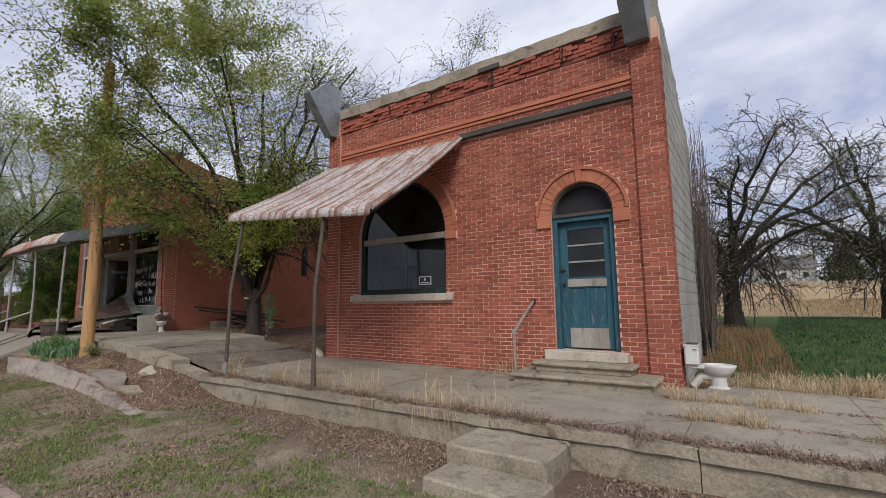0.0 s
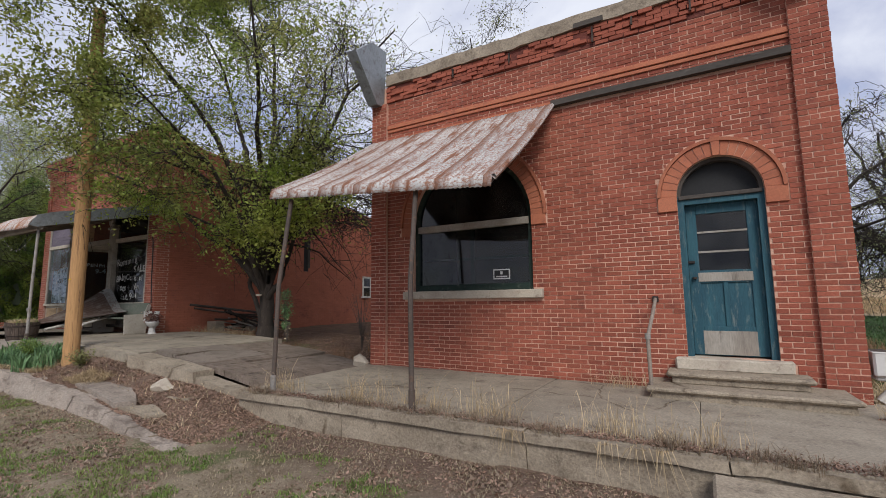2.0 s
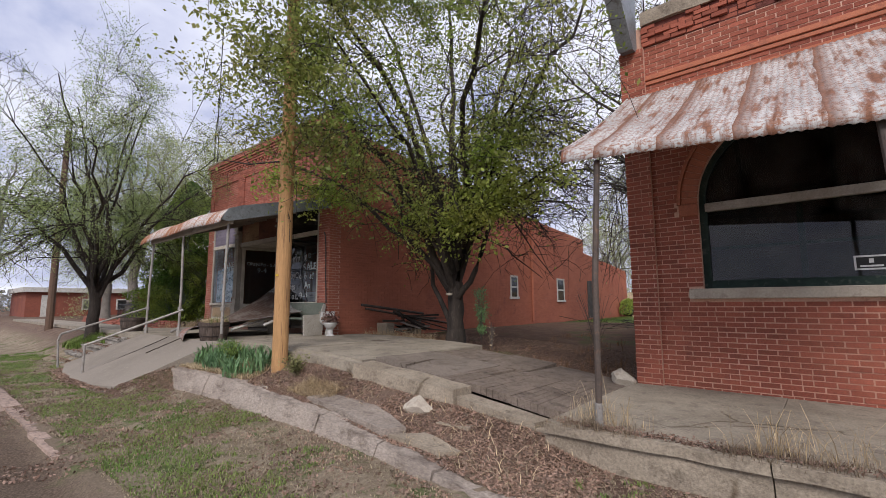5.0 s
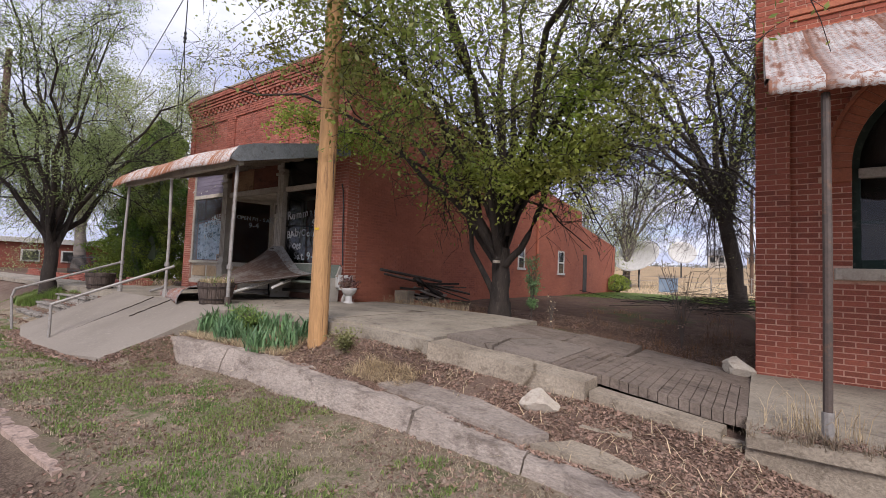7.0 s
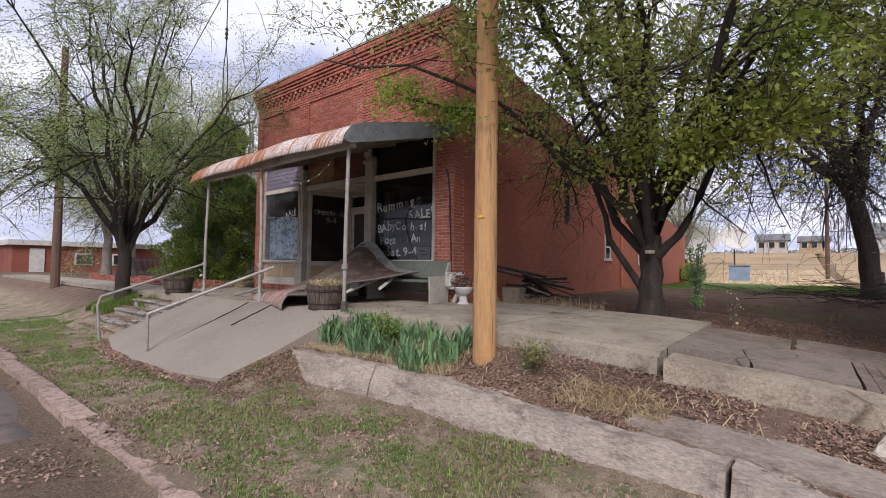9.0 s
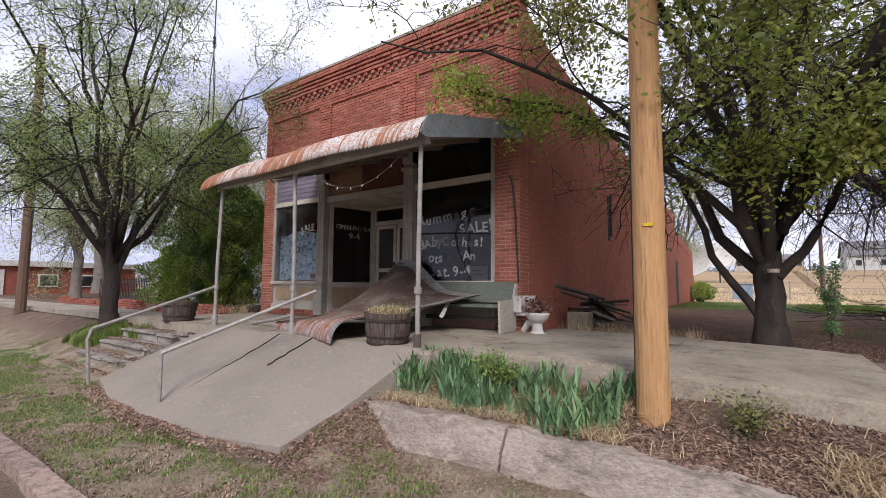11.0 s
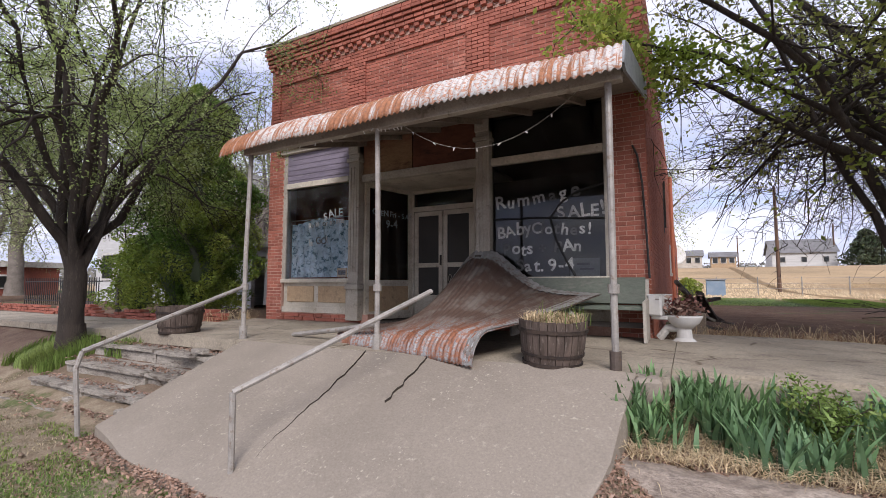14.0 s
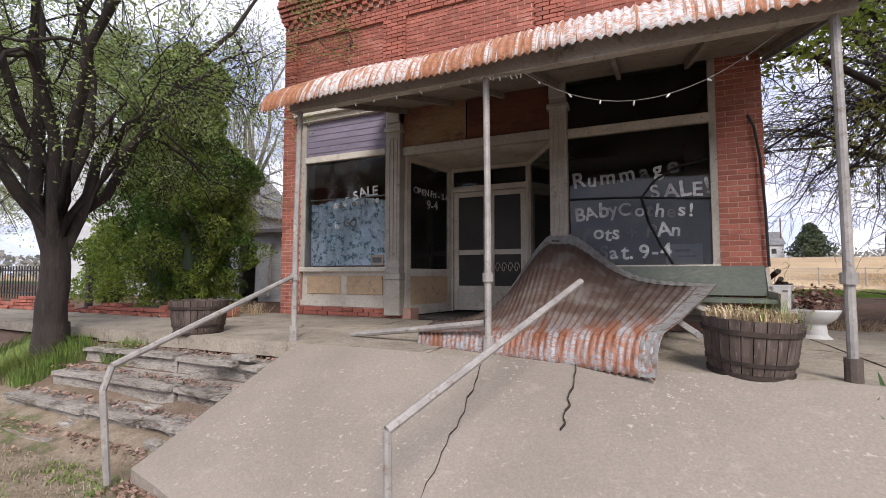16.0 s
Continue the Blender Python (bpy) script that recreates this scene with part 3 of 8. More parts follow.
M_BLACK = mat("black tape", (0.012, 0.012, 0.012), (0.02, 0.02, 0.02), rough=0.6, bump=0)
M_CRACK = mat("dark crack dirt", (0.035, 0.028, 0.022), (0.05, 0.04, 0.03), s1=8, s2=60)
# near-black base colour carries the gloom of rooms behind glass
M_DARK = mat("near-black for unlit interiors", (0.05, 0.045, 0.04), (0.035, 0.032, 0.03), s1=1, s2=10, bump=0)
M_CHALK = mat("white window paint", (0.55, 0.55, 0.52), (0.30, 0.30, 0.29), (0.26, 0.26, 0.25), s1=2.6, s2=70, lo=0.47, hi=0.60, clo=0.56, chi=0.62, bump=0, fine=0.5)
M_CLOTH = mat("pale blue flowered curtain", (0.58, 0.70, 0.76), (0.46, 0.58, 0.65), (0.09, 0.17, 0.21), s1=2.6, s2=9, clo=0.52, chi=0.58, bump=0.1, fine=0.35)
M_PAPER = mat("white paper", (0.62, 0.62, 0.60), (0.55, 0.55, 0.53), bump=0)
M_YELLOW = mat("yellow tin tag", (0.62, 0.42, 0.03), (0.55, 0.36, 0.03), bump=0)
M_ROOF = mat("grey shingle roof", (0.19, 0.185, 0.18), (0.14, 0.135, 0.13), s1=1, s2=14)
M_SIDING = mat("white siding", (0.56, 0.56, 0.54), (0.48, 0.48, 0.46), s1=1, s2=10, stretch=(0.2, 0.2, 4))
M_FARRED = mat("far red brick wall", (0.26, 0.085, 0.055), (0.21, 0.07, 0.05), s1=0.6, s2=8)
M_IRON = mat("black iron", (0.02, 0.02, 0.02), (0.03, 0.03, 0.03), bump=0, rough=0.5)
M_FLOWER = leaf_mat("red flowers", (0.13, 0.03, 0.028), (0.42, 0.33, 0.24), 0.2)
M_LEAF = leaf_mat("mid green leaves", (0.21, 0.28, 0.05), (0.34, 0.33, 0.10), 0.5)
M_LEAF2 = leaf_mat("olive young leaves", (0.24, 0.28, 0.09), (0.32, 0.30, 0.14), 0.5)
M_LEAF3 = leaf_mat("pale spring leaves", (0.32, 0.38, 0.15), (0.38, 0.40, 0.21))
M_LEAF4 = leaf_mat("fresh elm leaves", (0.24, 0.33, 0.09), (0.32, 0.38, 0.15), 0.45)
M_JUNI = leaf_mat("juniper green", (0.10, 0.19, 0.03), (0.33, 0.40, 0.07), 0.35)
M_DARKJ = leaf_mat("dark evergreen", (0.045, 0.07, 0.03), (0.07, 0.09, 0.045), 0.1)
M_IRIS = leaf_mat("blue-green iris leaves", (0.14, 0.25, 0.12), (0.18, 0.30, 0.11), 0.25)
M_GRASS = leaf_mat("green grass", (0.15, 0.245, 0.05), (0.235, 0.29, 0.08), 0.35)
M_LAWN = leaf_mat("deep green lawn", (0.036, 0.085, 0.022), (0.062, 0.115, 0.032), 0.2)
M_EDGE = leaf_mat("grey-brown dead grass", (0.30, 0.23, 0.155), (0.22, 0.165, 0.11), 0.2)
M_STRAW = leaf_mat("dry straw grass", (0.58, 0.46, 0.29), (0.48, 0.36, 0.21), 0.25)
M_VERGE = leaf_mat("dull dry grass", (0.40, 0.325, 0.21), (0.29, 0.235, 0.15), 0.25)
M_LITTER = leaf_mat("dead brown leaves", (0.32, 0.205, 0.145), (0.20, 0.125, 0.09), 0.1)
M_RUSTW = leaf_mat("rust-brown weeds", (0.30, 0.16, 0.075), (0.24, 0.14, 0.08), 0.2)


def sheet_mat(name, axis, bare=(0.50, 0.49, 0.46), rust=(0.27, 0.10, 0.045), old=(0.115, 0.072, 0.05), lo=0.45, hi=0.58, patch=0.5, bands=0.0, seam=0.6, phase=0.0, edge=None, fine_ribs=False):
    """Rusting zinc sheet: streaks along the ribs, whole patches of dark rust; bands of rust beside the laps."""
    m, n, l, p = node_mat(name)
    st = [26.0, 3.0, 3.0] if fine_ribs else [9.0, 9.0, 9.0]
    st[axis] = 1.6
    if axis == 1:
        st[2] = 1.6
    g, pos = place(n, l, tuple(st))
    _, iso = place(n, l)
    base_n = noise_node(n, l, pos, 1.0, 7, 0.65)
    if fine_ribs:
        # some sheets kept their zinc, others are rusted through
        _, wide = place(n, l, (1.5, 0.1, 0.1))
        sh_ = n.new("ShaderNodeMath")
        sh_.operation, sh_.inputs[1].default_value = "MULTIPLY_ADD", 0.55
        l.new(noise_node(n, l, wide, 1.0, 1, 0.4), sh_.inputs[0])
        half_ = n.new("ShaderNodeMath")
        half_.operation, half_.inputs[1].default_value = "SUBTRACT", 0.28
        l.new(base_n, half_.inputs[0])
        l.new(half_.outputs[0], sh_.inputs[2])
        base_n = sh_.outputs[0]
    streak = ramp_node(n, l, base_n, lo, hi)
    blot = ramp_node(n, l, noise_node(n, l, iso, 26, 6, 0.7), 0.40, 0.62)
    big = noise_node(n, l, iso, 1.4, 5)
    col = mix_node(n, l, ramp_node(n, l, big, 0.40, 0.70), bare, tuple(c * 0.74 for c in bare))
    col = mix_node(n, l, streak, col, mix_node(n, l, blot, rust, tuple(c * 0.55 for c in rust)))
    _, fpos = place(n, l, (16, 34, 34))
    fleck = ramp_node(n, l, noise_node(n, l, fpos, 1.0, 4, 0.8), 0.48, 0.58, (0, 0, 0), (0.9, 0.9, 0.9))
    col = mix_node(n, l, fleck, col, tuple(c * 1.15 for c in rust))
    if bands:
        sep = n.new("ShaderNodeSeparateXYZ")
        l.new(g.outputs["Position"], sep.inputs[0])
        wob = n.new("ShaderNodeMath")
        wob.operation = "MULTIPLY_ADD"
        l.new(big, wob.inputs[0])
        wob.inputs[1].default_value = 0.10
        l.new(sep.outputs[0], wob.inputs[2])
        sc = n.new("ShaderNodeMath")
        sc.operation = "MULTIPLY_ADD"
        l.new(wob.outputs[0], sc.inputs[0])
        sc.inputs[1].default_value, sc.inputs[2].default_value = 1.0 / seam, phase
        fr = n.new("ShaderNodeMath")
        fr.operation = "FRACT"
        l.new(sc.outputs[0], fr.inputs[0])
        b = ramp_node(n, l, fr.outputs[0], 0.0, bands, (1, 1, 1), (0, 0, 0))
        col = mix_node(n, l, b, col, mix_node(n, l, blot, rust, tuple(c * 0.5 for c in rust)))
    if patch:
        col = mix_node(n, l, ramp_node(n, l, big, 0.56 - patch * 0.2, 0.64 - patch * 0.2), col, old)
    if edge:
        sep2 = n.new("ShaderNodeSeparateXYZ")
        l.new(g.outputs["Position"], sep2.inputs[0])
        mr = n.new("ShaderNodeMapRange")
        mr.inputs[1].default_value, mr.inputs[2].default_value = edge
        l.new(sep2.outputs[1], mr.inputs[0])
        w2 = n.new("ShaderNodeMath")
        w2.operation = "MULTIPLY"
        l.new(mr.outputs[0], w2.inputs[0])
        w2.inputs[1].default_value = 1.0
        top = mix_node(n, l, ramp_node(n, l, noise_node(n, l, iso, 3.5, 6), 0.48, 0.64), (0.085, 0.052, 0.038), (0.15, 0.125, 0.105))
        col = mix_node(n, l, w2.outputs[0], col, top)
    l.new(col, p.inputs["Base Color"])
    p.inputs["Roughness"].default_value, p.inputs["Metallic"].default_value = 0.7, 0.1
    return m


M_AWN = sheet_mat("rust-streaked zinc awning", 1, patch=0, bands=0.26, seam=0.62, lo=0.50, hi=0.62, bare=(0.53, 0.52, 0.49), rust=(0.235, 0.098, 0.05))
M_CANOPY = sheet_mat("rusting corrugated canopy", 1, patch=0, lo=0.46, hi=0.54, fine_ribs=True, rust=(0.33, 0.135, 0.06), bare=(0.56, 0.55, 0.52))
M_FALLEN = sheet_mat("fallen rusty corrugated sheet", 1, patch=0, lo=0.47, hi=0.57, rust=(0.25, 0.098, 0.05), bare=(0.33, 0.335, 0.33), edge=(4.45, 5.15))


def ground_mat():
    m, n, l, p = node_mat("patchy dry grass and earth")
    g, pos = place(n, l)
    sep = n.new("ShaderNodeSeparateXYZ")
    l.new(g.outputs["Position"], sep.inputs[0])
    big = noise_node(n, l, pos, 0.55, 5)
    midn = noise_node(n, l, pos, 2.6, 7, 0.7)
    fine = noise_node(n, l, pos, 45, 8, 0.75)
    def wob(out, amount):
        a = n.new("ShaderNodeMath")
        a.operation = "MULTIPLY_ADD"
        l.new(midn, a.inputs[0])
        a.inputs[1].default_value = amount
        l.new(out, a.inputs[2])
        return a.outputs[0]
    def step(v, lo, hi):
        r = n.new("ShaderNodeMapRange")
        r.inputs[1].default_value, r.inputs[2].default_value = lo, hi
        l.new(v, r.inputs[0])
        return r.outputs[0]
    x, y = wob(sep.outputs[0], 1.6), wob(sep.outputs[1], 1.2)
    strip = mix_node(n, l, ramp_node(n, l, midn, 0.40, 0.62), (0.31, 0.255, 0.18), (0.215, 0.16, 0.112))
    strip = mix_node(n, l, ramp_node(n, l, noise_node(n, l, pos, 1.3, 9, 0.75), 0.53, 0.60), strip, (0.13, 0.15, 0.065))
    litter = mix_node(n, l, ramp_node(n, l, midn, 0.38, 0.6), (0.135, 0.088, 0.066), (0.19, 0.135, 0.10))
    lot = mix_node(n, l, ramp_node(n, l, midn, 0.40, 0.62), (0.115, 0.070, 0.050), (0.16, 0.108, 0.072))
    lot = mix_node(n, l, ramp_node(n, l, big, 0.58, 0.68), lot, (0.10, 0.105, 0.045))
    field = mix_node(n, l, ramp_node(n, l, noise_node(n, l, pos, 0.12, 5), 0.4, 0.65), (0.42, 0.30, 0.17), (0.30, 0.22, 0.13))
    lawn = mix_node(n, l, ramp_node(n, l, midn, 0.40, 0.62), (0.045, 0.085, 0.022), (0.085, 0.11, 0.04))
    strip = mix_node(n, l, step(y, 1.6, 2.1), mix_node(n, l, ramp_node(n, l, fine, 0.4, 0.6), (0.105, 0.075, 0.055), (0.17, 0.125, 0.09)), strip)
    col = mix_node(n, l, step(y, 3.6, 4.3), strip, litter)
    col = mix_node(n, l, step(y, 7.6, 8.4), col, lot)
    far_green = mix_node(n, l, step(y, 20.5, 22.0), lot, lawn)
    col = mix_node(n, l, step(y, 16.0, 17.0), col, far_green)
    right = mix_node(n, l, step(y, 8.6, 9.0), col, lawn)
    col = mix_node(n, l, step(x, -0.8, 0.4), col, right)
    col = mix_node(n, l, step(y, 26.0, 29.0), col, field)
    col = mix_node(n, l, 1.0, col, ramp_node(n, l, fine, 0.3, 0.7, (0.62,) * 3, (1.3,) * 3), "MULTIPLY")
    l.new(col, p.inputs["Base Color"])
    p.inputs["Roughness"].default_value = 0.95
    p.inputs["Specular IOR Level"].default_value = 0.1
    bn = n.new("ShaderNodeBump")
    bn.inputs["Strength"].default_value, bn.inputs["Distance"].default_value = 0.7, 0.03
    l.new(fine, bn.inputs["Height"])
    l.new(bn.outputs[0], p.inputs["Normal"])
    return m


M_GROUND = ground_mat()
M_GLASS = glass_mat("dusty shop glass", (0.95, 0.97, 0.98), 0.02, 0.90, 1.5)
M_SCREEN = mat("dark insect screen", (0.035, 0.033, 0.03), (0.05, 0.045, 0.04), s1=1.5, s2=90, rough=0.7, bump=0.2)
M_GLASSD = glass_mat("dark dusty glass", (0.35, 0.37, 0.37), 0.03, 0.92, 1.5)
M_GLASSG = glass_mat("greenish dusty glass", (0.40, 0.50, 0.45), 0.03, 0.95, 1.5)


# ---- ground ----
def ss(t):
    t = np.clip(t, 0, 1)
    return t * t * (3 - 2 * t)


def rise(x, y):
    """The far field climbs to a low ridge on which the farmhouses stand."""
    return 4.2 * ss((np.asarray(y, float) - 40) / 75) * ss((np.asarray(x, float) + 60) / 30)


def upper(x, y):
    """Height of the upper ground, on which the buildings stand."""
    u = np.where(x > -8, 0.33, np.where(x < -12, 0.70, 0.33 + 0.37 * (-8 - x) / 4))
    return u + (0.80 - u) * ss((y - 7.6) / 7.0) + rise(x, y)


def wall_line(x):
    """The front of the low leaning wall beside the street."""
    return np.interp(x, [-15.8, -13.5, -10.4, -7.4], [3.42, 3.55, 3.40, 3.05])


def wall_top(x):
    return np.interp(x, [-15.8, -13.9, -12.5, -11.2, -10.4, -9.4, -7.4], [0.36, 0.36, 0.32, 0.27, 0.22, 0.15, 0.05])


def gz(x, y):
    x, y = np.asarray(x, float), np.asarray(y, float)
    low = -0.18 + 0.085 * ss((y - 0.30 - 0.10 * np.sin(x * 1.1) - 0.06 * np.sin(x * 2.7 + 1)) / 0.22) + 0.085 * ss((y - 1.0) / 0.25) + 0.035 * ss((y - 1.5) / 2.0)
    u = upper(x, y)
    front = np.where(y < 4.38, low, u - 0.06)
    wl_ = wall_line(x)
    b0 = wall_top(x) - 0.015
    bank = np.where(y < wl_ + 0.08, low, b0 + (u - 0.10 - b0) * ss((y - wl_ - 0.25) / (4.55 - wl_ - 0.25)))
    bank = low + (bank - low) * ss((-7.35 - x) / 0.9)
    slope = low + (u - 0.08 - low) * np.clip((y - 2.5) / 1.65, 0, 1)
    far_l = low + (u - 0.06 - low) * ss((y - 2.6) / 1.9)
    near = np.clip(1 - (x + 15.55) / 0.5, 0, 1) * (x > -15.65) * (y < wl_ + 0.08)
    bank = bank + near * 0.36 * np.clip(y - 2.35, 0, 1.1)
    z = np.where(x > -7.35, front, np.where(x > -15.65, bank, np.where(x > -20.3, slope - 0.05, far_l)))
    z = np.where((x < -20.3) & (x > -23.4) & (y > 2.7) & (y < 4.4), slope - 0.12, z)
    return z


xs = np.concatenate([[-2500, -900, -400, -200, -120, -80, -68, -60, -55], np.arange(-50, -24, 0.5), np.arange(-24, 4, 0.125), np.arange(4, 20, 0.6), [24, 32, 50, 90, 200, 500, 2500]])
ys = np.concatenate([[-2500, -600, -150, -50, -20, -8, -3, -0.5], np.arange(0.0, 5.2, 0.08), np.arange(5.2, 12, 0.25), np.arange(12, 34, 1.0), [37, 40, 43, 46, 50, 55, 60, 66, 72, 80, 88, 96, 106, 116, 130, 150, 200, 300, 800, 2500]])
gx, gy = np.meshgrid(xs, ys)
gh = gz(gx, gy)
bumps = np.array([[noise.noise((a * 1.7, b * 1.7, 0)) + 0.5 * noise.noise((a * 5, b * 5, 3)) for a in xs] for b in ys])
gh = gh + 0.030 * bumps * ((gy > 0.4) & (gy < 40))
nx, ny = len(xs), len(ys)
ii = (np.arange(ny - 1)[:, None] * nx + np.arange(nx - 1)[None, :]).ravel()
ground = raw("ground", np.stack([gx.ravel(), gy.ravel(), gh.ravel()], 1), np.stack([ii, ii + 1, ii + nx + 1, ii + nx], 1), M_GROUND, smooth=True)
tagged(ground, "patchy dry grass and brown earth with dead leaves", "ground", kind="structure")

rx_ = np.concatenate([[-2500, -300, -80], np.arange(-50, 12, 0.5), [40, 300, 2500]])
ry_ = np.array([-9.0, -6, -3, -1.5, -0.5, 0.2, 0.6, 0.85, 1.06])
qx, qy = np.meshgrid(rx_, ry_)
qz = -0.115 + 0.02 * ss((-qy) / 4) + np.array([[0.012 * noise.noise((a, b * 2, 9)) for a in rx_] for b in ry_]) - 0.07 * (qy > 1.0)
qi = (np.arange(len(ry_) - 1)[:, None] * len(rx_) + np.arange(len(rx_) - 1)[None, :]).ravel()
road = raw("road", np.stack([qx.ravel(), qy.ravel() + 0.05 * np.sin(qx.ravel() * 1.3) * (qy.ravel() > 0.8), qz.ravel()], 1), np.stack([qi, qi + 1, qi + len(rx_) + 1, qi + len(rx_)], 1), M_ASPH, smooth=True)
tagged(road, "worn dark asphalt street with a dusty edge", "road", kind="structure")

# kerb, broken into lengths and half buried
kerb = tagged(thing("kerb", (-10, 1.18, -0.05)), "broken half-buried pinkish concrete kerb", "kerb", kind="structure")
M_KERB = mat("pinkish worn concrete", (0.42, 0.305, 0.24), (0.33, 0.24, 0.19), (0.17, 0.125, 0.10), s1=3, s2=40, vary=0.15, clo=0.48, chi=0.62, fine=0.4)
kr = random.Random(3)
kx = -46.0
while kx < 4:
    kl = kr.uniform(1.4, 3.0)
    if kr.random() < 0.95:
        z = kr.uniform(-0.022, 0.004)
        part("kerb_stone", roughen(slab([(kx, 1.11), (kx + kl - 0.02, 1.12 + kr.uniform(-0.03, 0.03)), (kx + kl - 0.02, 1.30), (kx, 1.27 + kr.uniform(-0.03, 0.03))], lambda a, b: z, 0.2, 0.014, 5), 0.009, 6), M_KERB, kerb)
    kx += kl

# ---- pavement ----
def walk_z(x):
    return np.interp(x, [-50, -24, -14, -12, -10.9, -9.2, -8.1, 5], [0.72, 0.78, 0.80, 0.76, 0.70, 0.53, 0.39, 0.37])


pavement = tagged(thing("pavement", (-8, 5.6, 0.4)), "cracked grey concrete pavement in uneven slabs", "pavement", kind="structure")
pr = random.Random(11)


def paving(x0, x1, y0, y1, material=M_WALK, tilt=0.0, thick=0.16, dz=0.0, lab=""):
    t = pr.uniform(-1, 1) * 0.006
    bm = slab([(x0 + 0.003, y0), (x1 - 0.003, y0), (x1 - 0.003, y1), (x0 + 0.003, y1)], lambda a, b: float(walk_z(a)) + dz + t + tilt * (b - y0), thick, 0.006, 4)
    return part("paving_slab", bm, material, pavement, lab)


for a, b in ((2.8, 5.2), (0.9, 2.8), (-0.55, 0.9)):
    for c, d in ((4.30, 5.25), (5.27, 6.2), (6.22, 7.4)):
        paving(a, b, c, d)
for a, b in ((-2.5, -0.55), (-4.4, -2.5), (-6.2, -4.4), (-8.0, -6.2)):
    for c, d in ((4.30, 5.0), (5.02, 7.098)):
        paving(a, b, c, d)
# broken stretch: scored blocks in front, tilted slabs behind
for a, b, c, d, k in ((-9.3, -8.0, 6.18, 7.3, -0.02), (-10.2, -9.34, 6.25, 7.25, 0.03), (-11.2, -10.25, 6.1, 7.35, -0.01)):
    paving(a, b, c, d, M_SCORED, tilt=k, dz=-0.025)
for k in range(20):
    a = -8.0 - 0.088 * k
    for c, d in ((4.76, 5.42), (5.425, 6.16)):
        s_ = pr.uniform(-1, 1)
        sag = -0.03 if (k in (15, 16) and c > 5.3) else 0.0
        part("paving_block", slab([(a - 0.081, c), (a, c), (a, d - 0.008), (a - 0.081, d - 0.008)], lambda x, y: float(walk_z(x)) + sag + 0.004 * s_ + 0.012 * math.sin(k * 0.3 + 0.6) * (y - 5.4), 0.10, 0.004, 1), M_SCORED, pavement)
# worn smooth slabs that have slid and tilted
M_TILT = mat("worn grey-brown slab", (0.25, 0.205, 0.165), (0.19, 0.155, 0.123), (0.115, 0.09, 0.07), s1=1.3, s2=40, clo=0.52, chi=0.70, bump=0.7, depth=0.010, fine=0.38, cracks=0.7)
for o_, dz_, k in (([(-9.77, 4.78), (-10.5, 4.80), (-10.62, 5.5), (-10.3, 6.16), (-9.77, 6.15)], 0.0, 0.008), ([(-10.52, 4.80), (-11.19, 4.82), (-11.19, 6.12), (-10.32, 6.16), (-10.64, 5.5)], 0.014, -0.012)):
    part("tilted_slab", slab(o_, lambda x, y: float(walk_z(x)) + dz_ + k * (y - 5.4), 0.12, 0.012, 4), M_TILT, pavement)
for a, b in ((-13.1, -11.2), (-15.2, -13.1)):
    for c, d in ((4.55, 6.2), (6.22, 7.7)):
        paving(a, b, c, d, thick=0.30)
for a, b in ((-17.0, -15.2), (-18.7, -17.0), (-20.3, -18.7), (-22.0, -20.3), (-23.6, -22.0)):
    for c, d in ((4.22, 5.6), (5.62, 6.94)):
        paving(a, b, c, d)
for k in range(9):
    paving(-23.6 - 2.4 * (k + 1), -23.6 - 2.4 * k, 4.25, 5.7, thick=0.12, dz=-0.01)
# the heaved edge pieces of the broken stretch
part("edge_slab", slab([(-11.13, 4.33), (-10.6, 4.36), (-9.9, 4.34), (-9.28, 4.38), (-9.25, 4.70), (-10.0, 4.74), (-11.1, 4.69)], lambda a, b: 0.69 - (a + 11.13) * 0.092 + (b - 4.4) * 0.04, 0.24, 0.03, 4), M_CONC, pavement)
part("edge_slab", slab([(-9.24, 4.40), (-8.16, 4.36), (-8.14, 4.62), (-9.22, 4.68)], lambda a, b: 0.44 - (a + 9.2) * 0.12, 0.24, 0.02, 3), M_CONC, pavement)
for cx, cy, cz, s_ in ((-8.09, 4.42, 0.20, 0.07), (-8.06, 4.52, 0.13, 0.09), (-8.13, 4.36, 0.12, 0.06), (-9.25, 4.30, 0.26, 0.05)):
    part("rubble", roughen(boxes((cx - s_, cx + s_, cy - s_ * 0.7, cy + s_ * 0.7, cz, cz + s_), bevel=0.012), 0.02, 9, 1), M_CONC, pavement)
part("edge_kerb", slab([(-15.2, 4.40), (-11.2, 4.42), (-11.2, 4.56), (-15.2, 4.56)], lambda a, b: float(walk_z(a)) - 0.035, 0.3, 0.01, 5), M_WALK, pavement)

# porch retaining wall
retaining = tagged(thing("retaining_wall", (-3, 4.25, 0)), "cracked low concrete retaining wall with a worn cap", "wall", kind="structure")
for a, b in ((-8.0, -6.15), (-6.14, -3.9), (-3.89, -2.3), (-2.29, -0.42), (-0.41, 1.6), (1.61, 5.2)):
    part("wall_block", roughen(boxes((a, b, 4.275, 4.5, -0.25, 0.285)), 0.028, 3.0, 7), M_CONC, retaining)
    part("cap_block", roughen(boxes((a, b - 0.004, 4.225 + pr.uniform(-0.012, 0.012), 4.5, 0.285, 0.378 + pr.uniform(-0.01, 0.006))), 0.020, 5.0, 8), M_CONC, retaining)

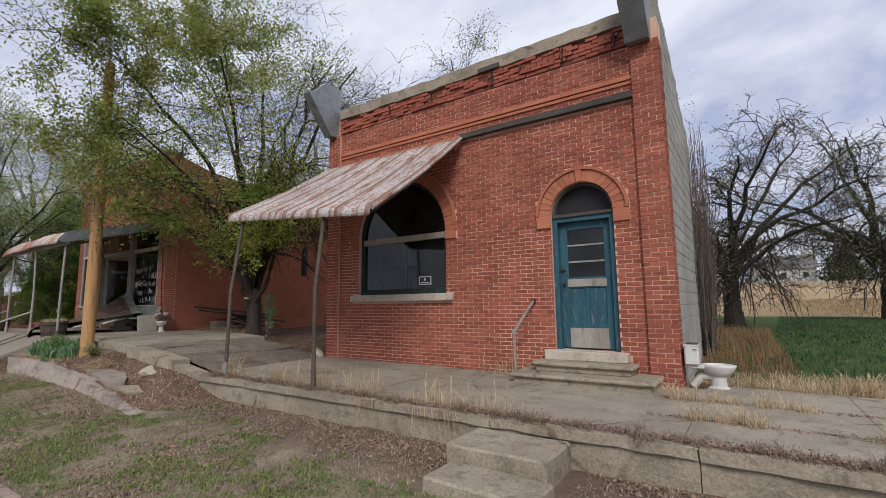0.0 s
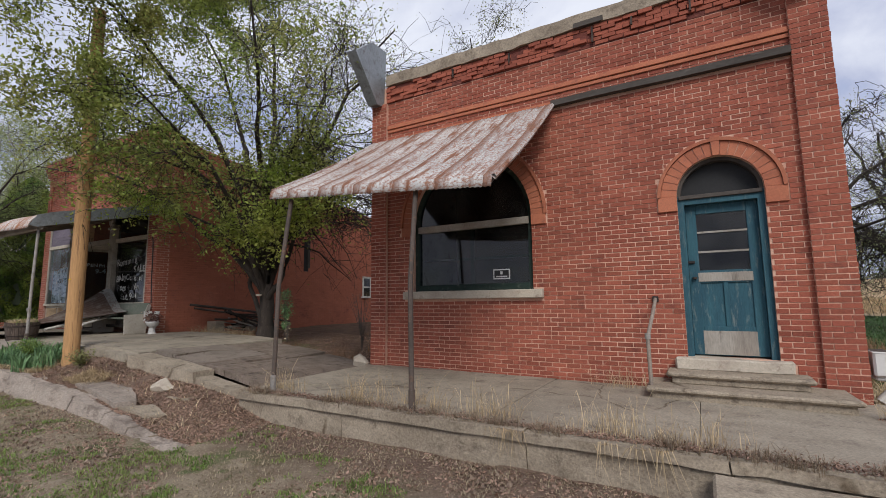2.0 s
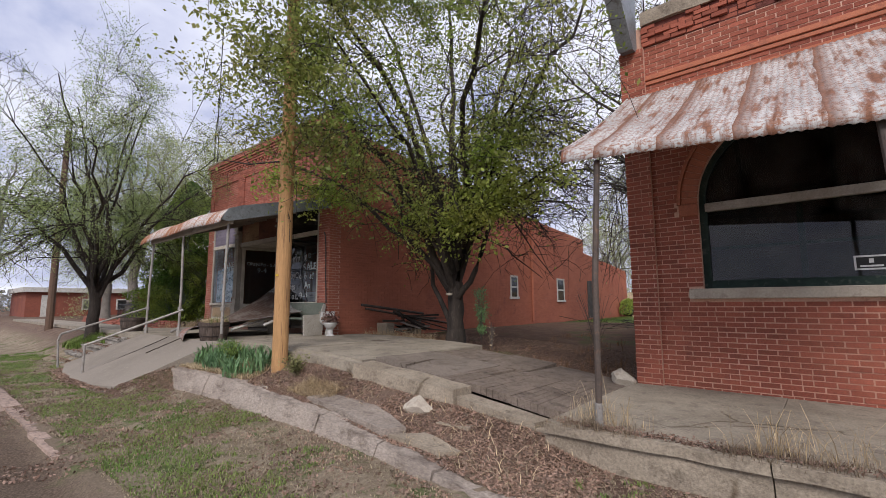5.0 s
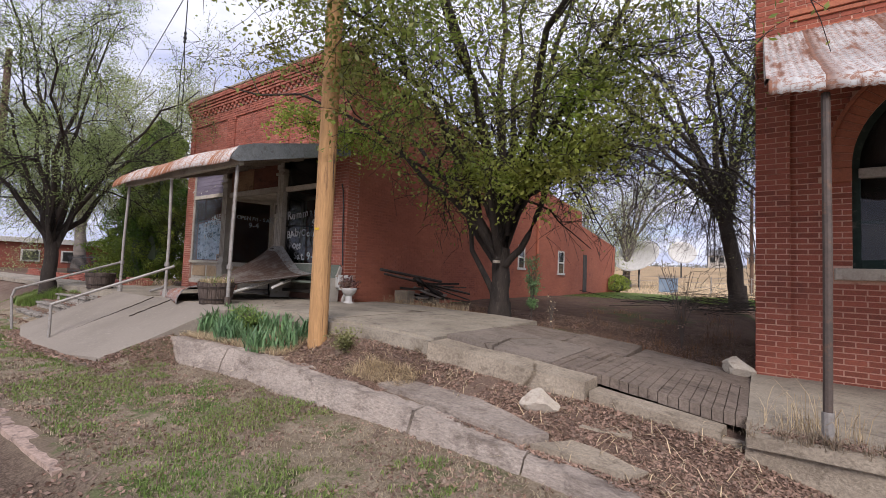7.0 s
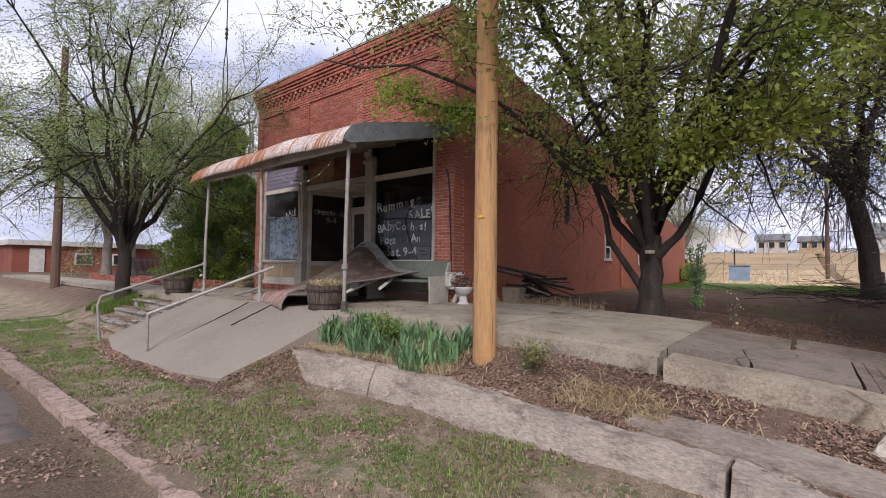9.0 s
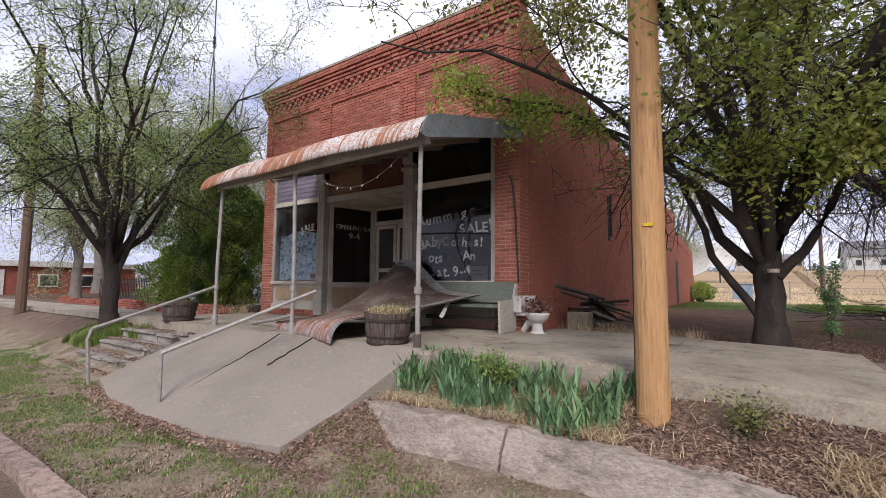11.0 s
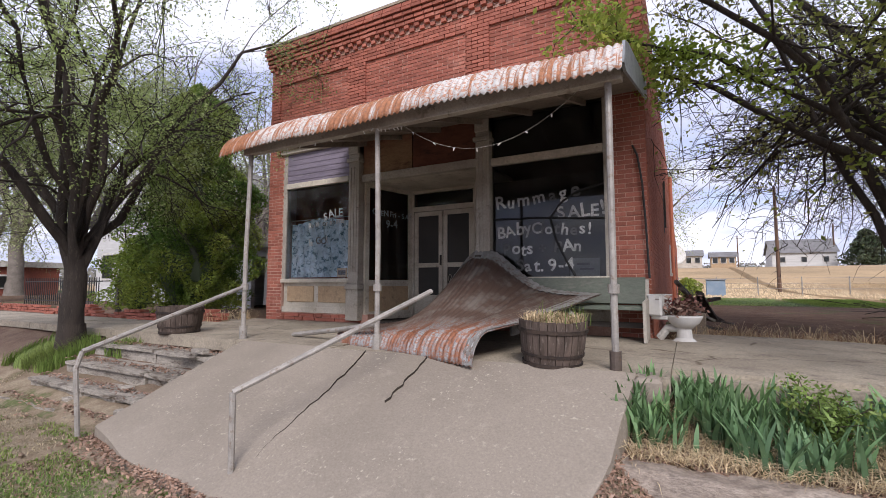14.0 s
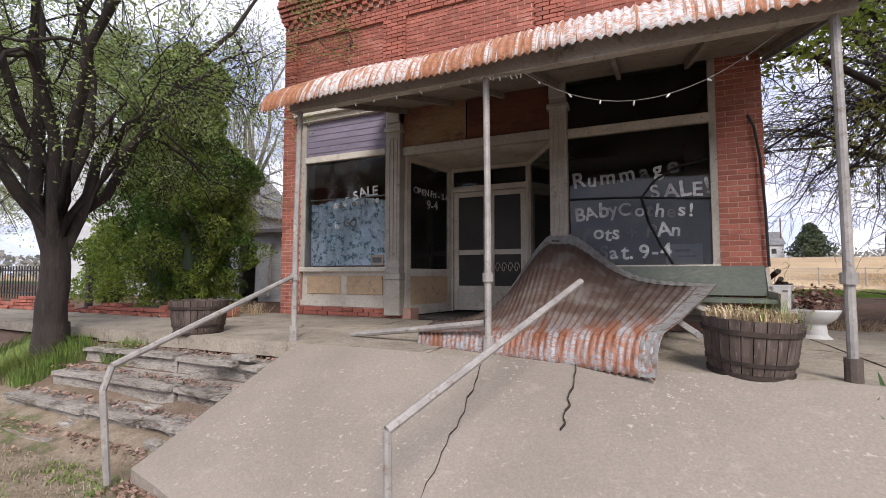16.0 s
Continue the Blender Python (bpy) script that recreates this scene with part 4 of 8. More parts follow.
# low leaning wall by the street
lean_wall = tagged(thing("leaning_wall", (-12, 3.4, 0)), "leaning broken concrete wall beside the street", "wall", kind="structure")
for a, b, dz in ((-15.56, -13.97, 0.0), (-13.95, -10.52, 0.0), (-10.49, -9.4, 0.0), (-9.38, -8.5, -0.01), (-8.48, -7.35, -0.02)):
    n_ = max(6, int((b - a) / 0.25))
    px = [a + (b - a) * k / n_ for k in range(n_ + 1)]
    front = [(x, float(wall_line(x)) - 0.05) for x in px]
    back = [(x, float(wall_line(x)) + 0.15) for x in px[::-1]]
    bm = slab(front + back, lambda x, y: float(wall_top(x)) + dz, 0.55, 0.03, 1)
    for v in bm.verts:
        if v.co.z < float(wall_top(v.co.x)) - 0.3:
            v.co.y -= 0.20
    part("wall_block", roughen(roughen(bm, 0.03, 2.2, 2), 0.022, 9), M_PALEC, lean_wall)


def concrete_piece(name, label, outline, top, thick, rough=0.03, material=M_CONC):
    cx, cy = sum(p[0] for p in outline) / len(outline), sum(p[1] for p in outline) / len(outline)
    o = thing(name, (cx, cy, float(gz(cx, cy))), label, "concrete slab")
    part("slab", roughen(slab(outline, top, thick, rough, 3), rough * 0.5, 4), material, o)


concrete_piece("broken_slab", "broken tan concrete slab lying on dead leaves", [(-11.25, 3.66), (-10.6, 3.60), (-9.5, 3.42), (-9.33, 3.62), (-9.8, 3.84), (-10.3, 4.0), (-11.08, 3.98)], lambda a, b: 0.315 - (a + 11.2) * 0.042 + (b - 3.7) * 0.04, 0.10, material=M_PALEC)
concrete_piece("broken_slab", "small flat piece of broken concrete among leaves", [(-9.4, 3.45), (-8.7, 3.40), (-8.55, 3.62), (-9.2, 3.75)], lambda a, b: 0.19 - (a + 9.4) * 0.05, 0.08)
concrete_piece("broken_slab", "small flat piece of broken concrete among leaves", [(-9.2, 3.95), (-8.75, 4.02), (-8.8, 4.2), (-9.15, 4.18)], lambda a, b: 0.24, 0.1)


def rock(at, size, label, material=M_STONE, seed=0):
    o = thing("rock", (at[0], at[1], at[2]), label, "rock")
    bm = bmesh.new()
    bmesh.ops.create_icosphere(bm, subdivisions=3, radius=1)
    rnd = random.Random(seed)
    cuts = [(Vector((rnd.uniform(-1, 1), rnd.uniform(-1, 1), rnd.uniform(-0.3, 1))).normalized(), rnd.uniform(0.45, 0.75)) for _ in range(9)]
    for v in bm.verts:
        for nrm, d in cuts:
            k = v.co.dot(nrm)
            if k > d:
                v.co -= nrm * (k - d)
        v.co += noise.noise_vector(v.co * 2.5 + Vector((seed, 0, 0))) * 0.08
        v.co = Vector((v.co.x * size[0] + at[0], v.co.y * size[1] + at[1], v.co.z * size[2] + at[2] + size[2] * 0.5))
    part("stone", bm, material, o)


rock((-9.62, 4.12, 0.27), (0.22, 0.15, 0.13), "pale angular rock on dead leaves", seed=3)
rock((-8.12, 6.95, 0.40), (0.20, 0.16, 0.14), "pale limestone block at the brick corner", M_STONE, seed=5)

# concrete steps up to the porch from the grass
cs = thing("concrete_steps", (-1.95, 3.7, 0), "two worn concrete steps up to the porch", "steps")
part("step", roughen(boxes((-2.42, -1.45, 3.58, 4.22, -0.15, 0.275), bevel=0.02), 0.012, 4, 2), M_CONC, cs)
part("step", roughen(boxes((-2.36, -1.38, 3.12, 3.575, -0.15, 0.135), bevel=0.02), 0.012, 4, 2), M_CONC, cs)

# ramp
ramp = thing("ramp", (-18, 3.4, 0.4), "smooth grey concrete ramp with long cracks", "ramp", kind="structure")


def ramp_z(x, y):
    return 0.015 + 0.79 * min(max((y - 2.35) / 1.9, 0), 1) ** 1.0


part("ramp_slab", slab([(-20.25, 2.62), (-19.3, 2.42), (-18.1, 2.30), (-16.9, 2.38), (-15.72, 2.55), (-15.52, 3.3), (-15.45, 4.24), (-17.5, 4.22), (-20.2, 4.22)], lambda a, b: ramp_z(a, b), 0.28, 0.02, 4), M_RAMP, ramp)
part("ramp_kerb", roughen(boxes((-15.46, -15.26, 4.10, 4.40, 0.4, 0.79), bevel=0.03), 0.015, 3, 2), M_RAMP, ramp)


def crack(name, rows, width=0.007):
    o = thing(name, rows[0], "thin dark crack in the concrete ramp", "crack")
    v, f = [], []
    rnd = random.Random(len(rows))
    pts = []
    for (a, b) in zip(rows, rows[1:]):
        for k in range(6):
            t = k / 6
            pts.append([a[i] + (b[i] - a[i]) * t + (rnd.uniform(-0.018, 0.018) if i == 0 else 0) for i in range(3)])
    for k, q in enumerate(pts):
        w = width * rnd.uniform(0.4, 1.2)
        v += [(q[0] - w, q[1], ramp_z(q[0], q[1]) + 0.018), (q[0] + w, q[1], ramp_z(q[0], q[1]) + 0.018), (q[0], q[1], ramp_z(q[0], q[1]) - 0.02)]
        if k:
            j = 3 * (k - 1)
            f += [(j, j + 1, j + 4, j + 3), (j, j + 3, j + 5, j + 2), (j + 1, j + 2, j + 5, j + 4)]
    raw("fissure", v, f, M_CRACK, o)


crack("ramp_crack", [(-18.17, 4.2, 0), (-18.10, 3.7, 0), (-18.09, 3.25, 0), (-18.07, 2.8, 0), (-18.07, 2.4, 0)], 0.003)
crack("ramp_crack", [(-17.38, 4.2, 0), (-17.38, 3.8, 0), (-17.41, 3.45, 0)], 0.0035)

# broken steps beside the ramp
bs = thing("broken_steps", (-21.7, 3.4, 0.1), "cracked wide concrete steps with weeds", "steps")
M_STEP = mat("grey broken concrete", (0.37, 0.335, 0.285), (0.27, 0.24, 0.20), (0.13, 0.105, 0.085), s1=2.6, s2=40, clo=0.50, chi=0.64, bump=0.9, depth=0.016, fine=0.45, stretch=(0.5, 1, 1.6), cracks=0.8)
sr = random.Random(19)
for k, (x0, y0, y1, z, ends) in enumerate(((-23.3, 2.78, 3.16, 0.065, (-22.2, -21.3, -20.60)), (-23.2, 3.12, 3.50, 0.235, (-21.75, -21.0, -20.38)), (-23.05, 3.47, 3.88, 0.415, (-21.05, -20.34,)), (-23.3, 3.87, 4.20, 0.60, (-21.6, -20.34)))):
    xa = x0
    for xb in ends:
        t_, d_ = sr.uniform(-0.02, 0.02), sr.uniform(-0.03, 0.03)
        part("step", roughen(slab([(xa + 0.008, y0 + 0.04 + d_), ((xa + xb) / 2, y0 + 0.05 + d_), (xb - 0.008, y0 + 0.03 + d_), (xb - 0.008, y1 + 0.05), (xa + 0.008, y1 + 0.05)], lambda a, b: z - 0.045 + t_ * (a - xa), 0.24 if k else 0.12, 0.02, 5), 0.022, 4), M_STEP, bs)
        if k:
            part("tread", roughen(slab([(xa + 0.01, y0 + d_), (xb - 0.012 - sr.uniform(0, 0.06), y0 - 0.015 + d_), (xb - 0.01, y1 + 0.03), (xa + 0.01, y1 + 0.03)], lambda a, b: z + t_ * (a - xa), 0.042, 0.016, 6), 0.010, 5), M_STEP, bs, "thin chipped tread")
        xa = xb
for x_, y_, z_, w_ in ((-20.75, 3.80, 0.62, 0.15), (-20.62, 3.92, 0.66, 0.12), (-21.1, 3.30, 0.26, 0.10), (-20.6, 3.02, 0.10, 0.09), (-21.9, 3.06, 0.08, 0.08)):
    part("rubble", roughen(boxes((x_ - w_, x_ + w_, y_ - 0.05, y_ + 0.05, z_ - 0.03, z_ + 0.03), bevel=0.008), 0.014, 8, 2), M_STEP, bs)

# ---- first building: brick front with a round-arched door and window ----
F1 = 7.1
X1L, X1R, B1BACK = -7.95, -0.83, 11.0
DOOR1 = (-2.62, -1.62, 0.80, (2.98, 0.50))
WIN1 = (-7.02, -4.72, 1.70, (2.95, 1.15))

wall1 = tagged(part("wall_front_bank", strip_wall(bmesh.new(), X1L, X1R, 0.0, 5.86, F1, F1 + 0.32, (WIN1, DOOR1), 28), M_MORTAR), "red brick front wall with round arches", "wall", kind="structure")
holes = [arch_hole(-2.12, 0.755, 2.78, 2.98), rect_hole(-2.62, -1.62, 0.0, 3.0), rect_hole(-2.78, -1.46, 0.3, 0.79),
         arch_hole(-5.87, 1.42, 2.80, 2.95), rect_hole(-7.02, -4.72, 1.70, 3.0), rect_hole(-7.20, -4.55, 1.60, 1.76), rect_hole(X1L, X1R, 4.64, 4.76), rect_hole(X1L, X1R, 4.885, 5.03),
         rect_hole(X1L, -7.60, 0.0, 5.5), rect_hole(-1.22, X1R, 0.0, 5.5)]
rows = courses(X1L, X1R, 0.36, 5.50, holes)
lay_bricks(wall1, rows, lambda u, w, d: (u, F1 - d, w), 0.007, M_BRICK, lambda u, w: -3.7 < u < -0.9 and 0.7 < w < 2.75)
# rough upper courses that lost their cornice
# dark backing paints the shadow in gaps where bricks are missing
part("rough_core", boxes((-7.62, -1.2, F1 - 0.008, F1 + 0.01, 5.505, 5.86)), mat("brick core darkened as gap shade", (0.17, 0.05, 0.036), (0.11, 0.034, 0.026), (0.24, 0.08, 0.055), s1=5, s2=40, bump=0.8, depth=0.02), wall1, "brick core darkened as gap shade")
rng = np.random.RandomState(4)
top_rows = [r for r in courses(-7.62, -1.2, 5.52, 5.86) if rng.uniform() > 0.10]
lay_bricks(wall1, top_rows, lambda u, w, d: (u, F1 - d, w), 0.035, M_BRICK, jitter=0.026, name="rough_brick")
for a, b in ((-7.95, -7.60), (-1.22, -0.83)):
    pil = part("brick_pier", boxes((a, b, F1 - 0.07, F1, 0.0, 5.50)), M_MORTAR, wall1)
    lay_bricks(pil, courses(a, b, 0.36, 5.50), lambda u, w, d: (u, F1 - 0.07 - d, w), 0.007, M_BRICK)
    lay_bricks(pil, courses(F1 - 0.07, F1 + 0.30, 0.36, 5.50), (lambda u, w, d: (-0.83 + d, u, w)) if a > -2 else (lambda u, w, d: (-7.95 - d, u, w)), 0.006, M_BRICK)
    if a > -2:
        lay_bricks(pil, courses(F1 - 0.06, F1, 0.36, 5.5, length=0.07), lambda u, w, d: (-1.22 - d, u, w), 0.006, M_BRICK)
# terracotta bands, ledge, coping
part("brick_band", boxes((-7.60, -1.22, F1 - 0.045, F1, 4.955, 5.03), (-7.60, -1.22, F1 - 0.03, F1, 4.885, 4.94), bevel=0.006), M_TERRA, wall1, "orange terracotta string course")
part("ledge", roughen(boxes((-4.30, -1.22, F1 - 0.10, F1, 4.655, 4.75)), 0.012, 2, 4), M_DARKW, wall1, "dark weathered timber ledge")
part("ledge", boxes((-7.60, -4.31, F1 - 0.05, F1, 4.655, 4.75)), M_TERRA, wall1)
cop = roughen(boxes((-7.62, -1.15, F1 - 0.06, F1 + 0.34, 5.86, 6.08)), 0.0, 1, 0)
bmesh.ops.subdivide_edges(cop, edges=[e for e in cop.edges if e.calc_length() > 3], cuts=40)
for v in cop.verts:
    k = noise.noise(Vector((v.co.x * 1.7, v.co.y, 2)))
    v.co.z += k * 0.035 + noise.noise(Vector((v.co.x * 6, v.co.y * 3, 7))) * 0.02
    v.co.y += noise.noise(Vector((v.co.x * 4, 3, v.co.z * 4))) * 0.018
part("coping", cop, M_CONC, wall1, "crumbling concrete coping")
for k, x in enumerate((-1.45, -2.28, -3.05, -3.62, -5.0, -6.1)):
    part("iron_tie", boxes((x - 0.012, x + 0.012, F1 - 0.075, F1 - 0.03, 5.55 + 0.05 * (k % 3), 5.78 + 0.03 * (k % 2))), M_HOOP, wall1, "rusty iron tie")
part("timber_plug", boxes((-3.9, -3.45, F1 - 0.08, F1 - 0.02, 5.86, 5.94)), M_DARKW, wall1)


def cornice_end(x0, x1, lab):
    o = thing("cornice_bracket", ((x0 + x1) / 2, F1 - 0.3, 5.5), lab, "bracket")
    part("casing", prism([(F1 - 0.02, 5.47), (F1 - 0.24, 5.44), (F1 - 0.52, 5.90), (F1 - 0.88, 6.24), (F1 - 0.40, 6.66), (F1 + 0.05, 6.66)], x0, x1, "x"), M_GALV, o)
    part("seam", prism([(F1 - 0.25, 5.43), (F1 - 0.27, 5.45), (F1 - 0.91, 6.25), (F1 - 0.88, 6.22), (F1 - 0.53, 5.88)], x0 - 0.012, x1 + 0.012, "x"), M_GALV, o)


cornice_end(-7.90, -7.70, "bent grey metal end of a lost cornice")
cornice_end(-1.24, -0.92, "dark grey metal end of a lost cornice on the brick pier")

# door arch
arch1 = part("arch", boxes((-2.86, -2.62, F1 - 0.035, F1, 2.77, 2.98), (-1.62, -1.38, F1 - 0.035, F1, 2.77, 2.98), bevel=0.006), M_TERRA, wall1, "orange terracotta round arch")
for cx, zc, r0, r1, n_, par in ((-2.12, 2.98, 0.50, 0.69, 19, arch1), (-5.87, 2.95, 1.15, 1.36, 43, None)):
    if par is None:
        par = part("arch", boxes((-7.26, -7.02, F1 - 0.035, F1, 2.78, 2.95), (-4.72, -4.48, F1 - 0.035, F1, 2.78, 2.95), bevel=0.006), M_TERRA, wall1, "orange terracotta round arch")
    for k in range(n_):
        a0, a1 = math.pi * (k + 0.05) / n_, math.pi * (k + 0.95) / n_
        key = k == n_ // 2
        part("voussoir", arch_ring(cx, zc, r0, r1 + (0.08 if key else 0), a0, a1, F1 - (0.045 if key else 0.022), F1, 2), M_TERRA, par)
    part("hood_mould", arch_ring(cx, zc, r1 + 0.005, r1 + 0.05, 0, math.pi, F1 - 0.05, F1, 30), M_TERRA, par)
    part("arch_bed", arch_ring(cx, zc, r0 + 0.004, r1, 0, math.pi, F1 - 0.010, F1 + 0.01, 30), M_MORTAR, par)

# panelled door
door1 = tagged(thing("door_1", (-2.12, F1 + 0.16, 0.80)), "peeling teal panelled door with three glass panes", "door", kind="structure")
D = F1 + 0.16
part("door_frame", boxes((-2.62, -2.54, F1 + 0.06, D + 0.06, 0.80, 2.98), (-1.70, -1.62, F1 + 0.06, D + 0.06, 0.80, 2.98), (-2.54, -1.70, F1 + 0.06, D + 0.06, 2.86, 2.98)), M_TEAL, door1)
part("transom_bar", boxes((-2.60, -1.64, F1 + 0.03, D + 0.02, 2.93, 2.985), bevel=0.006), M_DARKW, door1)
part("fanlight", arch_ring(-2.12, 2.98, 0.02, 0.47, 0, math.pi, D + 0.03, D + 0.04, 24), M_BLACK, door1, "dark boarded fanlight")
part("fanlight_frame", arch_ring(-2.12, 2.98, 0.455, 0.50, 0, math.pi, F1 + 0.07, D + 0.04, 24), M_DARKW, door1)
leaf1 = part("door_leaf", boxes((-2.54, -2.41, D, D + 0.045, 0.82, 2.86), (-1.83, -1.70, D, D + 0.045, 0.82, 2.86), (-2.41, -1.83, D, D + 0.045, 2.73, 2.86), (-2.41, -1.83, D, D + 0.045, 1.78, 1.95),
                              (-2.41, -1.83, D, D + 0.045, 0.82, 1.20), (-2.15, -2.09, D, D + 0.045, 1.20, 1.78), bevel=0.005), M_TEAL, door1)
part("kick_plate", boxes((-2.42, -1.82, D - 0.006, D, 0.83, 1.14)), M_BARE, leaf1, "bare grey wood kick plate")
part("lower_panel", boxes((-2.41, -2.15, D + 0.02, D + 0.035, 1.20, 1.78), (-2.09, -1.83, D + 0.02, D + 0.035, 1.20, 1.78)), M_TEAL, leaf1)
part("lock_rail", boxes((-2.43, -1.81, D - 0.010, D, 1.80, 1.92)), M_BARE, leaf1)
for z0, z1 in ((1.95, 2.19), (2.215, 2.46), (2.485, 2.73)):
    part("pane", boxes((-2.41, -1.83, D + 0.018, D + 0.024, z0, z1)), M_GLASSD, leaf1)
part("glazing_bar", boxes((-2.41, -1.83, D - 0.004, D + 0.03, 2.19, 2.215), (-2.41, -1.83, D - 0.004, D + 0.03, 2.46, 2.485)), M_BARE, leaf1)
part("knob", lathe([(0.0, 0), (0.028, 0.005), (0.028, 0.03), (0.0, 0.036)], (-2.475, D - 0.03, 1.83), 12), M_HOOP, leaf1)
part("latch", boxes((-2.60, -2.46, D - 0.03, D, 2.05, 2.085), bevel=0.004), M_HOOP, leaf1)
part("threshold", roughen(boxes((-2.76, -1.50, F1 - 0.16, F1 + 0.3, 0.655, 0.80), bevel=0.015), 0.015, 4, 3), M_STONE, door1, "pale limestone threshold")

st = thing("stone_steps", (-2.1, 6.6, 0.38), "two worn sandstone steps with moulded edges", "steps")
for x0, x1, y0, z0, z1 in ((-3.08, -1.05, 6.28, 0.36, 0.515), (-2.86, -1.36, 6.62, 0.515, 0.655)):
    part("step", roughen(boxes((x0 + 0.06, x1 - 0.06, y0 + 0.05, F1 - 0.02, z0, z1 - 0.055), bevel=0.01), 0.008, 3, 2), M_CONC, st)
    part("tread", roughen(boxes((x0, x1, y0, F1 - 0.02, z1 - 0.06, z1), bevel=0.02), 0.010, 3, 2), M_CONC, st)

hr = thing("handrail", (-3.0, 6.5, 0.38), "bent rusty pipe handrail beside the steps", "handrail")
part("post", tube([(-3.02, 6.42, 0.36), (-3.03, 6.42, 1.10)], 0.024), M_RAIL, hr)
part("rail", tube([(-3.03, 6.42, 1.10), (-2.99, 6.75, 1.36), (-2.97, 7.07, 1.57)], 0.024), M_RAIL, hr)
part("joint", lathe([(0.0, 0), (0.035, 0.0), (0.035, 0.07), (0, 0.07)], (-3.03, 6.42, 1.07), 10), M_PIPE, hr)
part("wall_plate", boxes((-3.01, -2.93, 7.06, 7.086, 1.53, 1.61), bevel=0.005), M_HOOP, hr)

# arched window
win1 = tagged(thing("window_1", (-5.87, F1 + 0.1, 1.75)), "large arched window in a dark green frame", "window", kind="structure")
W = F1 + 0.13
part("window_sill", roughen(boxes((-7.19, -4.55, F1 - 0.10, F1 + 0.2, 1.61, 1.75), bevel=0.01), 0.005, 3, 3), M_STONE, win1, "pale stone sill")
part("window_frame", boxes((-7.02, -6.93, W - 0.05, W + 0.06, 1.75, 2.95), (-4.81, -4.72, W - 0.05, W + 0.06, 1.75, 2.95), (-6.93, -4.81, W - 0.05, W + 0.06, 1.75, 1.86), bevel=0.006), M_GREENF, win1)
part("arch_frame", arch_ring(-5.87, 2.95, 1.07, 1.15, 0, math.pi, W - 0.05, W + 0.06, 30), M_GREENF, win1)
part("transom_bar", boxes((-6.95, -4.79, W - 0.06, W + 0.05, 2.83, 2.95), bevel=0.008), M_TRIM, win1)
part("pane", boxes((-6.93, -4.81, W, W + 0.006, 1.86, 2.83)), M_GLASSG, win1)
part("fan_pane", arch_ring(-5.87, 2.95, 0.01, 1.07, 0, math.pi, W, W + 0.006, 30), M_GLASSD, win1)
part("inner_sash", boxes((-5.95, -5.88, W + 0.12, W + 0.16, 1.86, 2.83), (-6.93, -4.81, W + 0.12, W + 0.16, 2.3, 2.34)), M_GREENF, win1)
sg = thing("window_sign", (-5.3, W - 0.01, 1.93), "small black and white notice in the window", "sign")
part("board", boxes((-5.46, -5.16, W - 0.012, W - 0.004, 1.93, 2.10)), M_PAPER, sg)
part("face", boxes((-5.44, -5.18, W - 0.016, W - 0.011, 1.95, 2.08)), M_BLACK, sg)
part("writing", boxes((-5.33, -5.29, W - 0.019, W - 0.015, 2.01, 2.06), (-5.41, -5.21, W - 0.019, W - 0.015, 1.965, 1.985)), M_PAPER, sg)

# side and back walls, roof, inside
def block_wall(name, x, face, y0, y1, tops, lab, render=False):
    """A wall along y of rendered blocks; its top steps down."""
    o = tagged(part(name, prism([(y0, 0.0), (y1, 0.0)] + [(y, z) for y, z in tops[::-1]], x - 0.13, x + 0.13, "x"), M_RENDER if render else M_BLOCK), lab, "wall", kind="structure")
    if render:
        return o
    def top_at(y):
        return np.interp(y, [t[0] for t in tops], [t[1] for t in tops])
    r = [q for q in courses(y0, y1, 0.25, max(t[1] for t in tops), length=0.405, height=0.205, joint=0.012) if q[3] < top_at((q[0] + q[1]) / 2) + 0.05]
    lay_bricks(o, r, lambda u, w, d: (x + face * (0.13 + d), u, w), 0.008, M_BLOCK, lambda u, w: True, name="block")
    return o


block_wall("wall_side_bank", -0.98, 1, F1 + 0.32, B1BACK, [(F1 + 0.32, 6.45), (8.6, 6.1), (9.8, 5.5), (B1BACK, 5.05)], "grey concrete block side wall")
block_wall("wall_alley_bank", -7.80, -1, F1 + 0.32, B1BACK, [(F1 + 0.32, 5.9), (8.6, 5.75), (9.8, 5.4), (B1BACK, 5.0)], "stained grey rendered side wall", True)
tagged(part("wall_back_bank", boxes((-7.93, -0.85, B1BACK, B1BACK + 0.25, 0, 5.0))  , M_BLOCK), "grey block back wall", "wall", kind="structure")
tagged(part("roof_bank", boxes((-7.66, -1.12, F1 + 0.33, B1BACK - 0.01, 4.8, 4.9)), M_ROOF), "flat grey roof", "roof", kind="structure")
tagged(part("floor_bank", boxes((-7.66, -1.12, F1 + 0.33, B1BACK - 0.01, 0.72, 0.78)), M_DARKW), "dark timber floor", "floor", kind="structure")
# added partition; its near-black colour paints the unlit room
tagged(part("wall_inner_bank", boxes((-7.66, -1.12, 10.0, 10.1, 0.78, 4.79))  , M_DARK), "added partition, blackened as unlit depth", "wall", kind="structure")

# awning over the window
aw = thing("awning", (-6.0, 5.7, 3.6), "rust-streaked zinc awning on two pipe posts", "awning")
A_X0, A_X1, A_N = -7.85, -4.29, 184


